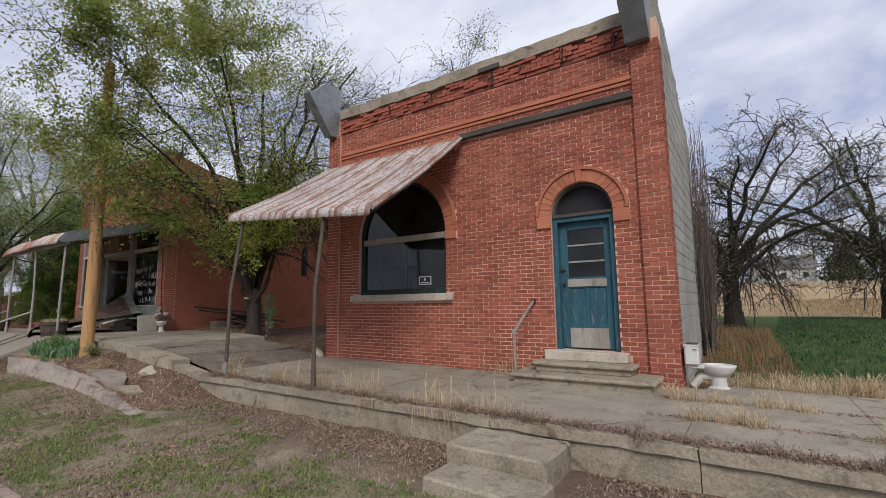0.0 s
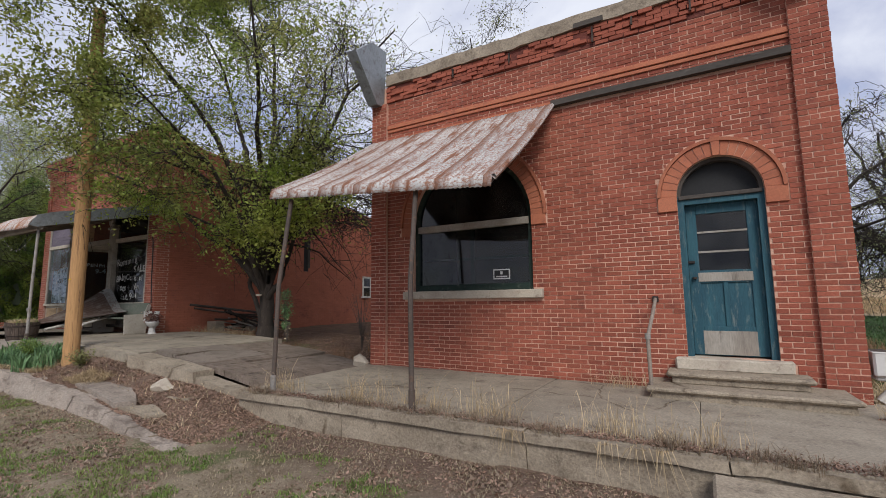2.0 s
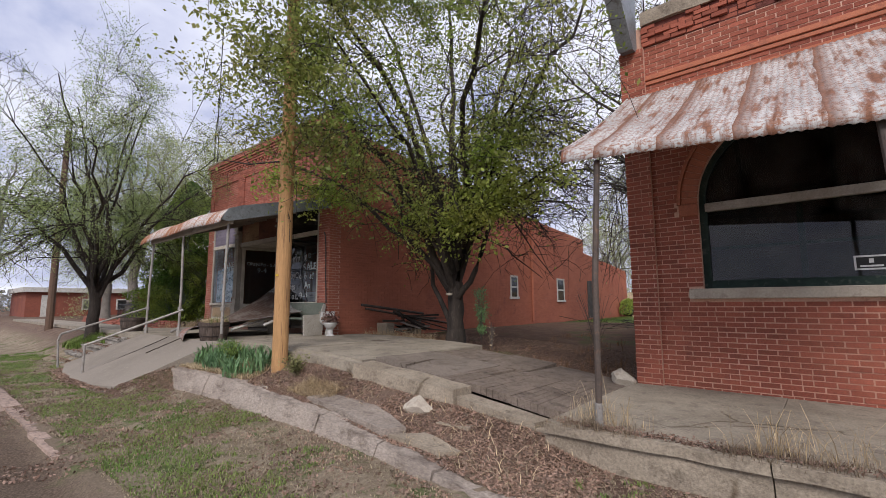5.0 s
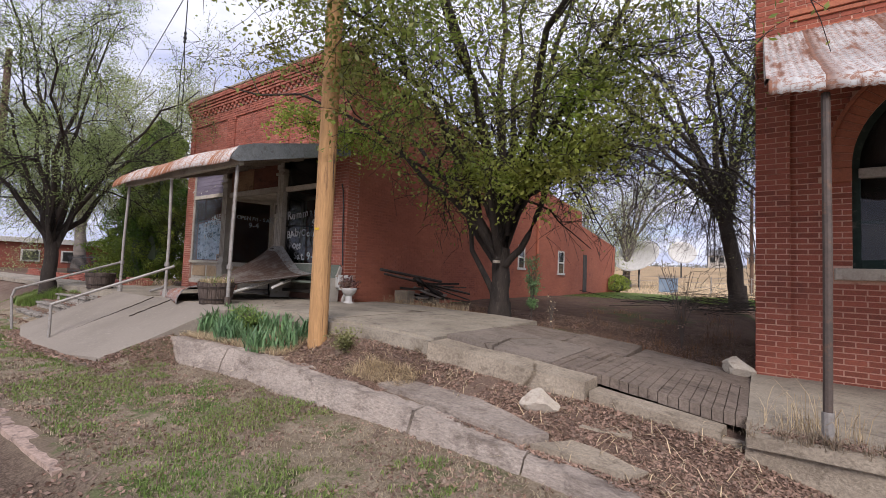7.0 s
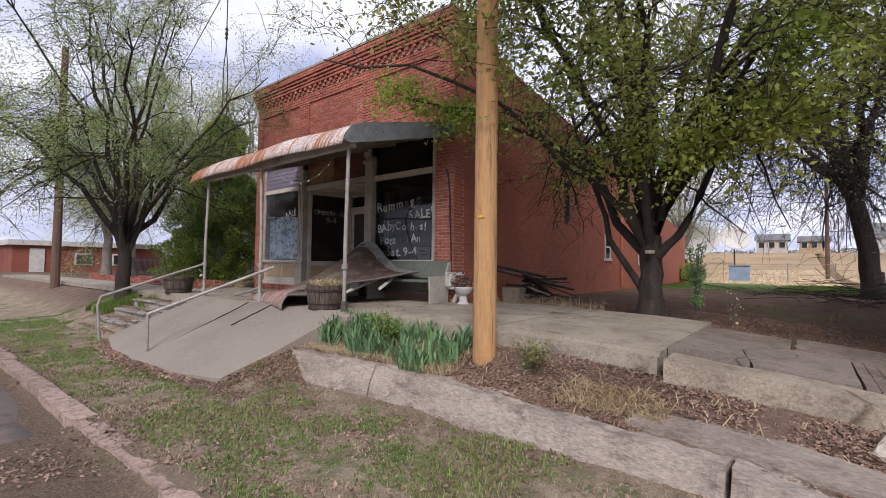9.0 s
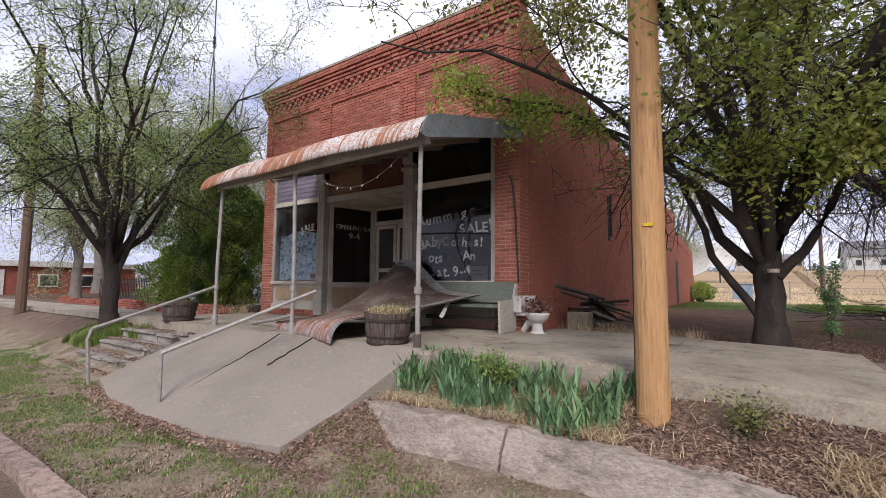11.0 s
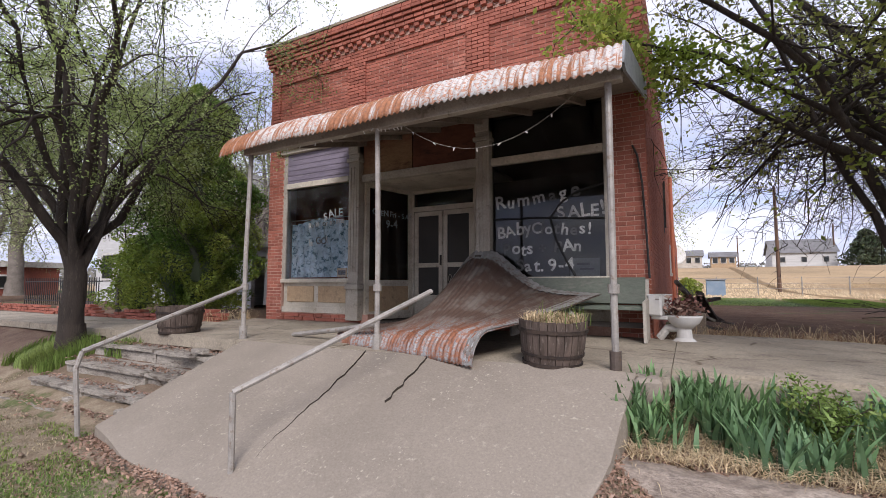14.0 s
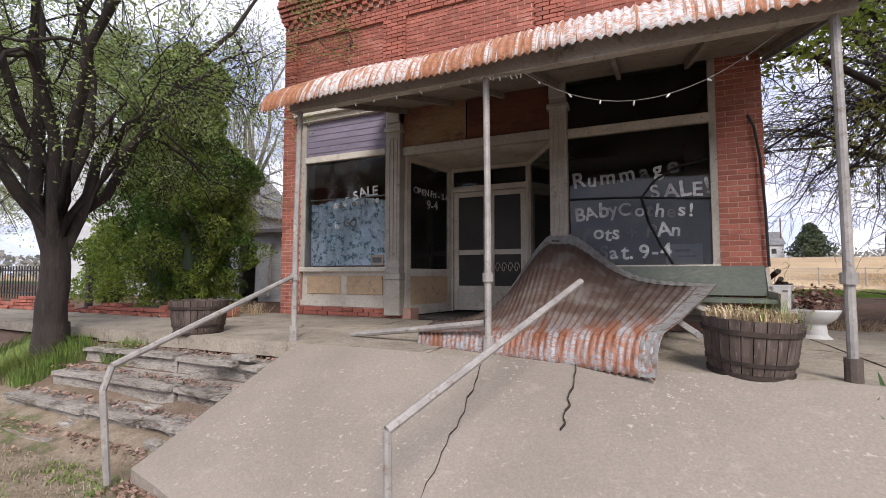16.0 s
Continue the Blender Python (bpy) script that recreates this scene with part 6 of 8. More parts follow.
# taped cracks on the big pane
tp = part("crack_tape", tube([(-17.78, G2, 2.56), (-17.2, G2, 2.545), (-16.86, G2, 2.53), (-16.4, G2, 2.49), (-16.06, G2, 2.47)], 0.014, 4), M_BLACK, sf, "black tape over a crack")
tube_pts = [(-16.86, G2, 2.53), (-16.70, G2, 2.74), (-16.45, G2, 2.90), (-16.06, G2, 2.98)]
part("crack_tape", tube(tube_pts, 0.016, 4), M_BLACK, sf)
part("crack_tape", tube([(-16.86, G2, 2.53), (-16.78, G2, 2.2), (-16.62, G2, 1.85), (-16.5, G2, 1.64)], 0.018, 4), M_BLACK, sf)
ps = thing("paper_notice", (-16.3, F2 + 0.09, 1.65), "white paper notice leaning inside the pane", "sign")
part("sheet", boxes((-16.58, -16.16, F2 + 0.075, F2 + 0.085, 1.64, 1.90)), M_PAPER, ps)
part("writing", boxes((-16.48, -16.3, F2 + 0.070, F2 + 0.074, 1.80, 1.83), (-16.44, -16.24, F2 + 0.070, F2 + 0.074, 1.73, 1.75)), M_PURPLE, ps)
op = thing("window_card", (-21.0, F2 + 0.05, 1.66), "small framed card in the window corner", "sign")
part("card", boxes((-21.08, -20.84, F2 + 0.045, F2 + 0.06, 1.66, 1.83)), M_TAN, op)
part("writing", boxes((-21.05, -20.87, F2 + 0.041, F2 + 0.045, 1.70, 1.79)), M_DARKW, op)

# canopy
can = thing("canopy", (-18.0, 5.6, 3.5), "sagging corrugated iron canopy with a rusty curled lip", "canopy")
C_X0, C_X1 = -20.72, -15.47


def canopy_at(u, v):
    x = C_X0 + (C_X1 - C_X0) * u
    sag = -0.10 * ss(np.clip((-19.2 - x) / 1.5, 0, 1)) + 0.03 * math.sin(x * 2.1)
    if v < 0.86:
        t = v / 0.86
        y, z = 6.93 - 2.38 * t, 4.44 - 0.68 * t - 0.02 * math.sin(math.pi * t)
    else:
        a = (v - 0.86) / 0.14 * 1.35
        y, z = 4.55 - 0.42 * math.sin(a), 3.76 - 0.48 * (1 - math.cos(a))
    z += float(sag) * ss(v) * 0.8 - 0.04
    return (x, y, z + 0.014 * math.sin(x * 2 * math.pi / 0.072) * (1 if v > 0 else 0.3))


CV = [0, 0.2, 0.4, 0.6, 0.75, 0.86, 0.885, 0.91, 0.935, 0.96, 0.98, 1.0]
cn = 73 * 6
cv = [canopy_at(k / cn, v) for v in CV for k in range(cn + 1)]
cf = [(r * (cn + 1) + k, r * (cn + 1) + k + 1, (r + 1) * (cn + 1) + k + 1, (r + 1) * (cn + 1) + k) for r in range(len(CV) - 1) for k in range(cn)]
ob = raw("sheet", cv, cf, M_CANOPY, can, smooth=True)
sol = ob.modifiers.new("thick", "SOLIDIFY")
sol.thickness = 0.004
part("end_board", prism([(6.93, 4.36), (4.58, 3.75), (4.30, 3.64), (4.16, 3.38), (4.30, 3.36), (6.93, 4.08)], C_X1 - 0.01, C_X1 + 0.015, "x"), M_GALV, can, "grey metal end panel")
part("soffit", prism([(6.92, 4.27), (4.42, 3.52), (4.42, 3.48), (6.92, 4.23)], C_X0 + 0.3, C_X1 - 0.02, "x"), M_SOFFIT, can, "dark dusty board soffit")
for k in range(7):
    x = C_X0 + 0.35 + k * 0.81
    part("joist", prism([(6.9, 4.24), (4.45, 3.50), (4.45, 3.42), (6.9, 4.14)], x, x + 0.05, "x"), M_SOFFIT, can)
part("front_beam", boxes((C_X0 + 0.25, C_X1 - 0.03, 4.34, 4.44, 3.32, 3.48), bevel=0.006), M_TRIM, can, "weathered grey front beam")
for x, yb, zt in ((-20.36, 4.35, 3.36), (-18.18, 4.42, 3.36), (-15.62, 4.36, 3.38)):
    p = part("post", tube([(x, yb, 0.78), (x, yb + 0.005, 2.0), (x, 4.39, zt)], 0.031, 10), M_PIPE, can)
    part("post_foot", tube([(x, yb, 0.78), (x, yb, 0.95)], 0.05, 10), M_RPIPE if x > -16 else M_PIPE, p)
    part("fitting", tube([(x, yb, 1.44), (x, yb, 1.52)], 0.05, 10), M_PIPE, p)

# fallen sheet of the canopy
M_ZINC = mat("dull old zinc", (0.27, 0.265, 0.25), (0.20, 0.195, 0.18), (0.15, 0.10, 0.075), s1=3, s2=30, clo=0.5, chi=0.62, rough=0.75, bump=0.2)
fs = thing("fallen_canopy_sheet", (-17.6, 5.4, 0.8), "fallen corrugated sheet, rusty lip on the ramp, slumped against the front", "metal sheet")


def fallen_at(u, v):
    fx, fy = -19.02 + 2.2 * u, 4.66 - 0.62 * u
    bx = float(np.interp(u, [0, 0.25, 0.52, 0.75, 1.0], [-19.35, -18.75, -18.0, -17.1, -16.08]))
    by = float(np.interp(u, [0, 0.25, 0.52, 0.75, 1.0], [5.75, 6.45, 6.88, 6.85, 6.60]))
    bz = 0.92 + 1.12 * math.exp(-((u - 0.53) / 0.20) ** 2) + 0.46 * float(ss((u - 0.45) / 0.5))
    bz = min(bz, 2.04)
    if v < 0.16:
        a = v / 0.16 * 1.45
        t, z = 0.0 + 0.10 * (1 - math.cos(a)), 0.77 + 0.30 * math.sin(a) * (0.45 + 0.55 * u)
        x, y = fx + (bx - fx) * t, fy + (by - fy) * t - 0.0
    else:
        s = (v - 0.16) / 0.84
        t = 0.088 + 0.912 * s
        z0 = 0.77 + 0.298 * (0.45 + 0.55 * u)
        x, y = fx + (bx - fx) * t, fy + (by - fy) * t
        z = z0 + (bz - z0) * s ** (1.55 if u < 0.8 else 1.2)
    return (x, y, z + 0.009 * math.sin(u * 2 * math.pi * 42) + 0.02 * noise.noise(Vector((x * 1.5, y * 1.5, 1))))


FV = [0, 0.02, 0.045, 0.07, 0.10, 0.13, 0.16, 0.20, 0.26, 0.33, 0.41, 0.5, 0.6, 0.7, 0.8, 0.9, 1.0]
fn = 42 * 8
fv = [fallen_at(k / fn, v) for v in FV for k in range(fn + 1)]
ff = [(r * (fn + 1) + k, r * (fn + 1) + k + 1, (r + 1) * (fn + 1) + k + 1, (r + 1) * (fn + 1) + k) for r in range(len(FV) - 1) for k in range(fn)]
ob = raw("sheet", fv, ff, M_FALLEN, fs, smooth=True)
sol = ob.modifiers.new("thick", "SOLIDIFY")
sol.thickness = 0.006
for nm_, us, vs in (("side_flashing", [0.945, 0.972, 1.0], [k / 20 for k in range(21)]), ("back_flashing", [0.30 + 0.7 * k / 60 for k in range(61)], [0.93, 0.965, 1.0])):
    gv = [tuple(Vector(fallen_at(u, v)) + Vector((0, -0.004, 0.014))) for v in vs for u in us]
    gf = [(r * len(us) + k, r * len(us) + k + 1, (r + 1) * len(us) + k + 1, (r + 1) * len(us) + k) for r in range(len(vs) - 1) for k in range(len(us) - 1)]
    fl_ob = raw(nm_, gv, gf, M_ZINC, fs, "dull grey zinc strip")
    sol = fl_ob.modifiers.new("thick", "SOLIDIFY")
    sol.thickness = 0.005
part("broken_rafter", tube([(-16.45, 4.95, 0.98), (-16.9, 6.3, 1.25)], 0.035, 4), M_WHITEP, fs, "white painted broken rafter")
part("broken_rafter", tube([(-16.15, 5.6, 1.08), (-16.7, 6.6, 1.30)], 0.035, 4), M_WHITEP, fs, "white painted broken rafter")
part("prop", boxes((-18.0, -17.9, 6.72, 6.80, 0.8, 1.98)), M_DARKW, fs)

# loose rail lying on the pavement
lr = thing("fallen_pipe", (-19.4, 4.9, 0.9), "bent grey pipe rail lying before the entry", "pipe")
part("pipe", tube([(-19.95, 4.85, 0.815), (-19.0, 4.7, 0.94), (-18.22, 4.46, 1.06)], 0.032, 8), M_PIPE, lr)

# ramp handrails
for nm, pts in (("ramp_handrail", [(-18.12, 2.55, 0.08), (-18.13, 2.55, 0.70), (-17.34, 4.20, 1.45)]), ("steps_handrail", [(-20.33, 2.50, 0.05), (-20.35, 2.46, 0.70), (-20.33, 2.50, 0.86), (-20.36, 4.35, 1.49)])):
    o = thing(nm, pts[0], "bent grey pipe handrail set in concrete", "handrail")
    part("post", tube(pts[:-1], 0.024, 8), M_PIPE, o)
    part("rail", tube(pts[-2:], 0.026, 8), M_PIPE, o)

# string of small lamps
sl = thing("string_lights", (-17.0, 4.4, 3.4), "string of small clear fairy lights sagging under the canopy", "string lights")
wire = []
for a, b, sag in (((-20.2, 4.32, 3.32), (-18.2, 4.30, 3.32), 0.04), ((-18.2, 4.30, 3.32), (-17.83, 4.40, 3.32), 0.02), ((-17.83, 4.40, 3.32), (-15.75, 4.42, 3.45), 0.46)):
    for k in range(16):
        t = k / 16
        wire.append(Vector(a).lerp(Vector(b), t) - Vector((0, 0, 4 * sag * t * (1 - t))))
part("wire", tube(wire, 0.0022, 4), M_TRIM, sl)
bulb = lathe([(0.0, 0), (0.007, 0.008), (0.008, 0.03), (0.004, 0.045), (0, 0.046)], (0, 0, -0.045), 6)
bme = bpy.data.meshes.new("bulb")
bulb.to_mesh(bme)
bulb.free()
bme.materials.append(M_WHITE)
for k in range(1, len(wire), 2):
    b = new("bulb", bme)
    b.parent = sl
    b.location = wire[k] - ORIGIN[sl]
    b.rotation_euler = (pr.uniform(-0.8, 0.8), pr.uniform(-0.8, 0.8), 0)

# bench
bn_ = thing("bench", (-16.4, 6.6, 0.8), "long faded green plank bench with board ends", "bench")
part("seat", boxes((-17.3, -15.52, 6.30, 6.78, 1.19, 1.235), bevel=0.005), M_BENCH, bn_)
part("backrest", prism([(6.74, 1.26), (6.78, 1.25), (6.90, 1.60), (6.86, 1.61)], -17.3, -15.55, "x"), M_BENCH, bn_)
for x in (-17.25, -15.53):
    part("end_board", prism([(6.28, 0.80), (6.80, 0.80), (6.86, 1.30), (6.90, 1.56), (6.84, 1.58), (6.74, 1.32), (6.26, 1.30)], x - 0.02, x + 0.02, "x"), M_TRIM, bn_)
part("stretcher", boxes((-17.25, -15.53, 6.6, 6.64, 0.95, 1.02)), M_DARKW, bn_)


def half_barrel(name, at, r, h, label, tilt, straw):
    o = thing(name, at, label, "planter")
    n_ = 26
    for k in range(n_):
        a0, a1 = 2 * math.pi * (k + 0.04) / n_, 2 * math.pi * (k + 0.96) / n_
        bm = bmesh.new()
        ring = []
        top_ = h * random.Random(k * 7).uniform(0.965, 1.0)
        for rr, z in ((r * 0.80, 0), (r * 0.92, h * 0.4), (r, top_), (r - 0.03, top_), (r * 0.92 - 0.03, h * 0.4), (r * 0.80 - 0.03, 0.0)):
            ring.append([bm.verts.new((at[0] + rr * math.cos(a), at[1] + rr * math.sin(a), at[2] + z)) for a in (a0, a1)])
        for p, q in zip(ring, ring[1:] + ring[:1]):
            bm.faces.new((p[0], p[1], q[1], q[0]))
        bm.faces.new([p[0] for p in ring][::-1])
        bm.faces.new([p[1] for p in ring])
        part("stave", bm, M_STAVE, o)
    for z0, z1 in ((0.03, 0.10), (0.24, 0.30), (0.74, 0.82)):
        k0, k1 = (0.80 + 0.2 * z0) * r + 0.012, (0.80 + 0.2 * z1) * r + 0.012
        part("hoop", lathe([(k0 - 0.01, z0 * h), (k0 + 0.006, z0 * h), (k1 + 0.006, z1 * h), (k1 - 0.01, z1 * h)], at, 32), M_HOOP, o)
    part("soil", lathe([(0.01, h * 0.8), (r * 0.93, h * 0.8), (r * 0.93, h * 0.86), (0.01, h * 0.9)], at, 24), M_SOIL, o)
    if straw:
        rg = np.random.RandomState(4)
        rad, az = r * 0.88 * np.sqrt(rg.uniform(0, 1, 900)), rg.uniform(0, 6.28, 900)
        p = np.stack([at[0] + rad * np.cos(az), at[1] + rad * np.sin(az), np.full(900, at[2] + h * 0.88)], 1)
        tagged(blades("straw", p, 0.14, 0.008, 1.0, M_STRAW, o, 3), kind="stuff")
        tagged(blades("green_shoots", p[:70] + np.array((0.08, 0, 0)), 0.20, 0.006, 0.4, M_GRASS, o, 5), kind="stuff")
    o.rotation_euler = tilt
    return o


half_barrel("barrel_planter", (-16.19, 4.45, 0.78), 0.315, 0.42, "half-barrel planter of grey staves full of dry straw", (0.03, 0.04, 0), True)
half_barrel("barrel_planter", (-21.95, 4.45, 0.77), 0.33, 0.42, "dark half-barrel planter standing on the pavement", (0, 0, 0), False)

# two old toilets put out of doors
def toilet(at, label, turn=0):
    x, y, z = at
    o = thing("toilet", at, label, "toilet")
    part("tank", boxes((x - 0.10, x + 0.10, y - 0.20, y + 0.20, z + 0.38, z + 0.70), bevel=0.025), M_WHITE, o)
    part("tank_rim", boxes((x - 0.105, x + 0.105, y - 0.205, y + 0.205, z + 0.675, z + 0.70), bevel=0.006), M_WHITE, o)
    part("tank_inside", boxes((x - 0.085, x + 0.085, y - 0.185, y + 0.185, z + 0.70, z + 0.704)), M_SOIL, o)
    part("lever", boxes((x + 0.02, x + 0.08, y - 0.215, y - 0.20, z + 0.62, z + 0.64), bevel=0.004), M_PIPE, o)
    c = (x + 0.33, y, z)
    part("pedestal", lathe([(0.15, 0), (0.15, 0.03), (0.10, 0.08), (0.09, 0.2), (0.13, 0.28), (0.02, 0.28)], c, 18, squash=(1.1, 0.85)), M_WHITE, o)
    part("bowl", lathe([(0.10, 0.22), (0.17, 0.29), (0.205, 0.37), (0.21, 0.395), (0.165, 0.40), (0.15, 0.37), (0.10, 0.30), (0.0, 0.28)], c, 24, squash=(1.18, 0.9)), M_WHITE, o, smooth=True)
    part("shelf", boxes((x - 0.08, x + 0.16, y - 0.15, y + 0.15, z + 0.33, z + 0.39), bevel=0.015), M_WHITE, o)
    part("outlet", tube([(x - 0.02, y, z + 0.05), (x + 0.1, y, z + 0.2), (x + 0.3, y, z + 0.22)], 0.06, 10), M_WHITEP, o)
    o.rotation_euler = (0, 0, radians(turn))
    o.scale = (0.88, 0.88, 0.88)
    return (x + 0.33 * math.cos(radians(turn)), y + 0.33 * math.sin(radians(turn)), z)


tc = toilet((-15.385, 6.86, 0.77), "old white toilet used as a planter beside the bench", -20)
fl_ = thing("dried_flowers", (tc[0], tc[1], tc[2] + 0.38), "dried red and brown flowers in the toilet bowl", "flowers")
rg = np.random.RandomState(8)
v, f = flakes(np.array((tc[0], tc[1], tc[2] + 0.42)) + rg.normal(size=(420, 3)) * (0.11, 0.08, 0.06) - (0.06, 0, -0.03), 0.06, 3, 0.8, 0.6)
tagged(raw("petals", v, f, M_FLOWER, fl_), kind="stuff")
toilet((-0.70, 7.22, 0.34), "old white toilet standing in weeds beside the brick corner")

# utility pole
up = thing("utility_pole", (-12.96, 4.2, 0.3), "yellow-brown wooden utility pole with drying cracks", "utility pole")
part("shaft", roughen(tube([(-12.96, 4.2, 0.2), (-12.95, 4.2, 2.5), (-12.95, 4.2, 5.0), (-12.94, 4.2, 7.7)], [0.135, 0.128, 0.12, 0.107], 20), 0.006, 5), M_POLE, up)
part("tag", boxes((-12.97, -12.89, 4.2 - 0.138, 4.2 - 0.126, 2.05, 2.078)), M_YELLOW, up, "yellow number tag")
part("ground_wire", tube([(-13.085, 4.16, 0.3), (-13.078, 4.16, 3.0)], 0.006, 5), M_IRON, up)

# ---- trees ----
def elm_clear(q):
    """Lowest height at which the elm beside the shop keeps its branches."""
    if q[0] < -15.4 and q[1] > 6.6:
        return 7.2
    if q[1] > 8.2:
        return 2.2
    return 2.6 + 2.4 * min(max((-13.0 - q[0]) / 1.0, 0), 1)


alley = make_tree("elm_tree", (-12.1, 7.95, 0.72), 0.21, 1.3, (-0.7, -0.2, 5.7, 5.4, 5.3, 4.6), limbs=15, subs=9, twigs=8, twiglets=4, leaves=74000, leaf=0.080, bark=M_BARK, green=M_LEAF, seed=11, thick=1.25, clump=2.4,
                  label="leafing elm with several dark trunks beside the pavement", lift=0.7, low=-0.35, droop=0.10, tuft=0.42, clear=elm_clear, dense=1.6, shade=lambda s: np.clip((9.6 - s[:, 1]) / 3.2, 0.05, 1) * np.clip((s[:, 2] - 2.6) / 2.8, 0.06, 1.2) * np.clip((6.6 - np.hypot(s[:, 0] + 12.4, s[:, 1] - 7.6)) / 2.5, 0.25, 1) * np.clip((-9.6 - s[:, 0]) / 2.0, 0.22, 1) * np.clip((s[:, 0] + 16.0) / 2.2, 0.04, 1))
rg = np.random.RandomState(41)
low = Wood()
tips = []
for p0, p1, n_ in (((-12.3, 7.75, 2.9), (-16.15, 5.8, 4.75), 30), ((-12.0, 7.7, 2.2), (-12.35, 6.6, 3.2), 14), ((-11.9, 7.8, 2.3), (-11.0, 6.9, 3.4), 12), ((-11.8, 7.9, 2.6), (-9.9, 6.6, 4.3), 14), ((-11.8, 7.9, 2.8), (-9.6, 7.3, 3.5), 18), ((-11.8, 8.0, 3.0), (-9.2, 8.2, 4.4), 14), ((-11.8, 7.8, 2.7), (-10.3, 6.6, 3.3), 22)):
    a, b = np.array(p0), np.array(p1)
    lp = bend_path(a, (a + b) / 2 + (0, 0, 0.5), b, 9, rg, 0.03)
    low.limb(lp, 0.05, 0.012, 6)
    for k in range(n_):
        s_ = lp[rg.randint(4, 9)]
        q = s_ + rg.normal(size=3) * (0.55, 0.45, 0.35)
        tw = bend_path(s_, (s_ + q) / 2 + (0, 0, 0.1), q, 4, rg, 0.02)
        low.limb(tw, 0.010, 0.004, 3)
        tips.append(tw[1:])
raw("low_limb", np.array(low.v), low.f, M_BARK, alley, smooth=True)
tips = np.concatenate(tips)
v, f = flakes(tips[rg.randint(0, len(tips), 10500)] + rg.normal(size=(10500, 3)) * 0.11, 0.085, 7, 0.8, 0.55)
# brighter copy of the elm leaf colour, sunlight on the sprays painted in
raw("leaf_spray", v, f, leaf_mat("sunlit young leaves", (0.27, 0.37, 0.055), (0.40, 0.42, 0.10), 0.55), alley)
# bare hanging limbs over the empty lot, and a thin stem from the foot
rg = np.random.RandomState(43)
bare = Wood()
for p0, p1, n_ in (((-12.1, 8.1, 3.2), (-14.5, 11.4, 4.0), 22), ((-12.1, 8.1, 3.4), (-13.4, 13.0, 4.6), 24), ((-12.0, 8.1, 3.0), (-12.2, 12.6, 3.8), 22), ((-12.0, 8.1, 3.1), (-10.6, 11.8, 3.9), 22), ((-12.1, 8.0, 3.4), (-15.0, 9.9, 5.2), 20), ((-12.0, 8.0, 3.0), (-9.6, 10.2, 4.2), 20)):
    a, b = np.array(p0), np.array(p1)
    lp = bend_path(a, (a + b) / 2 + (0, 0, 1.3), b, 11, rg, 0.04)
    bare.limb(lp, 0.055, 0.014, 6)
    for k in range(n_):
        s_ = lp[rg.randint(4, 11)]
        q = s_ + rg.normal(size=3) * (0.75, 0.75, 0.35) - (0, 0, 0.25)
        tw = bend_path(s_, (s_ + q) / 2 + (0, 0, 0.18), q, 6, rg, 0.03)
        bare.limb(tw, 0.013, 0.006, 4)
        for w_ in range(6):
            c_ = tw[rg.randint(1, 6)]
            e_ = c_ + rg.normal(size=3) * (0.33, 0.33, 0.2) - (0, 0, 0.10)
            bare.limb(np.stack([c_, (c_ + e_) / 2 + (0, 0, 0.05), e_]), 0.008, 0.005, 3)
bare.limb(bend_path(np.array((-12.2, 7.9, 1.1)), np.array((-13.0, 8.0, 2.0)), np.array((-13.9, 8.3, 5.6)), 10, rg, 0.03), 0.07, 0.03, 7)
bare.limb(bend_path(np.array((-12.0, 7.9, 1.7)), np.array((-11.3, 8.0, 2.3)), np.array((-10.7, 7.9, 4.8)), 10, rg, 0.03), 0.08, 0.03, 7)
raw("bare_limb", np.array(bare.v), bare.f, M_BARK, alley, smooth=True)
part("cut_limb", lathe([(0.0, 0), (0.07, 0), (0.075, 0.05), (0.0, 0.05)], (-12.05, 7.66, 1.75), 12), M_STONE, alley, "pale sawn limb end")
make_tree("elm_tree", (-8.5, 17.8, 0.78), 0.26, 3.2, (-2.2, -1.8, 6.9, 6.2, 5.2, 5.2), limbs=13, subs=9, twigs=8, twiglets=4, leaves=15000, leaf=0.08, bark=M_BARK, green=M_LEAF2, seed=23, thick=1.6, clump=2.0,
          label="tall dark elm with sparse young leaves behind the buildings", lift=0.6, low=-0.75, droop=0.25, tuft=0.6, clear=1.9, lean=(-0.4, -0.2), shade=lambda s: np.clip((s[:, 2] - 3.0) / 2.0, 0.05, 1))
make_tree("elm_tree", (-24.0, 3.9, 0.55), 0.19, 1.45, (0.4, 0.3, 4.6, 4.6, 4.2, 4.0), limbs=13, subs=9, twigs=8, twiglets=4, leaves=105000, leaf=0.047, bark=M_BARK, green=M_LEAF4, seed=5, thick=1.3, clump=2.0,
          label="spreading elm with fresh pale leaves on the street bank", lift=0.55, low=-0.1, droop=0.06, tuft=0.6, clear=2.3, dense=1.5, shade=lambda s: np.clip((s[:, 2] - 2.2) / 1.5, 0.05, 1))
make_tree("bare_tree", (-0.4, 16.4, 0.8), 0.26, 1.8, (1.0, -0.3, 3.2, 3.6, 3.0, 3.0), limbs=12, subs=11, twigs=8, twiglets=4, leaves=9000, leaf=0.055, bark=M_BARK, green=M_LEAF2, seed=31, thick=1.8,
          label="nearly bare spreading tree behind the block wall", lift=0.5, low=-0.5, droop=0.3, tuft=0.6)
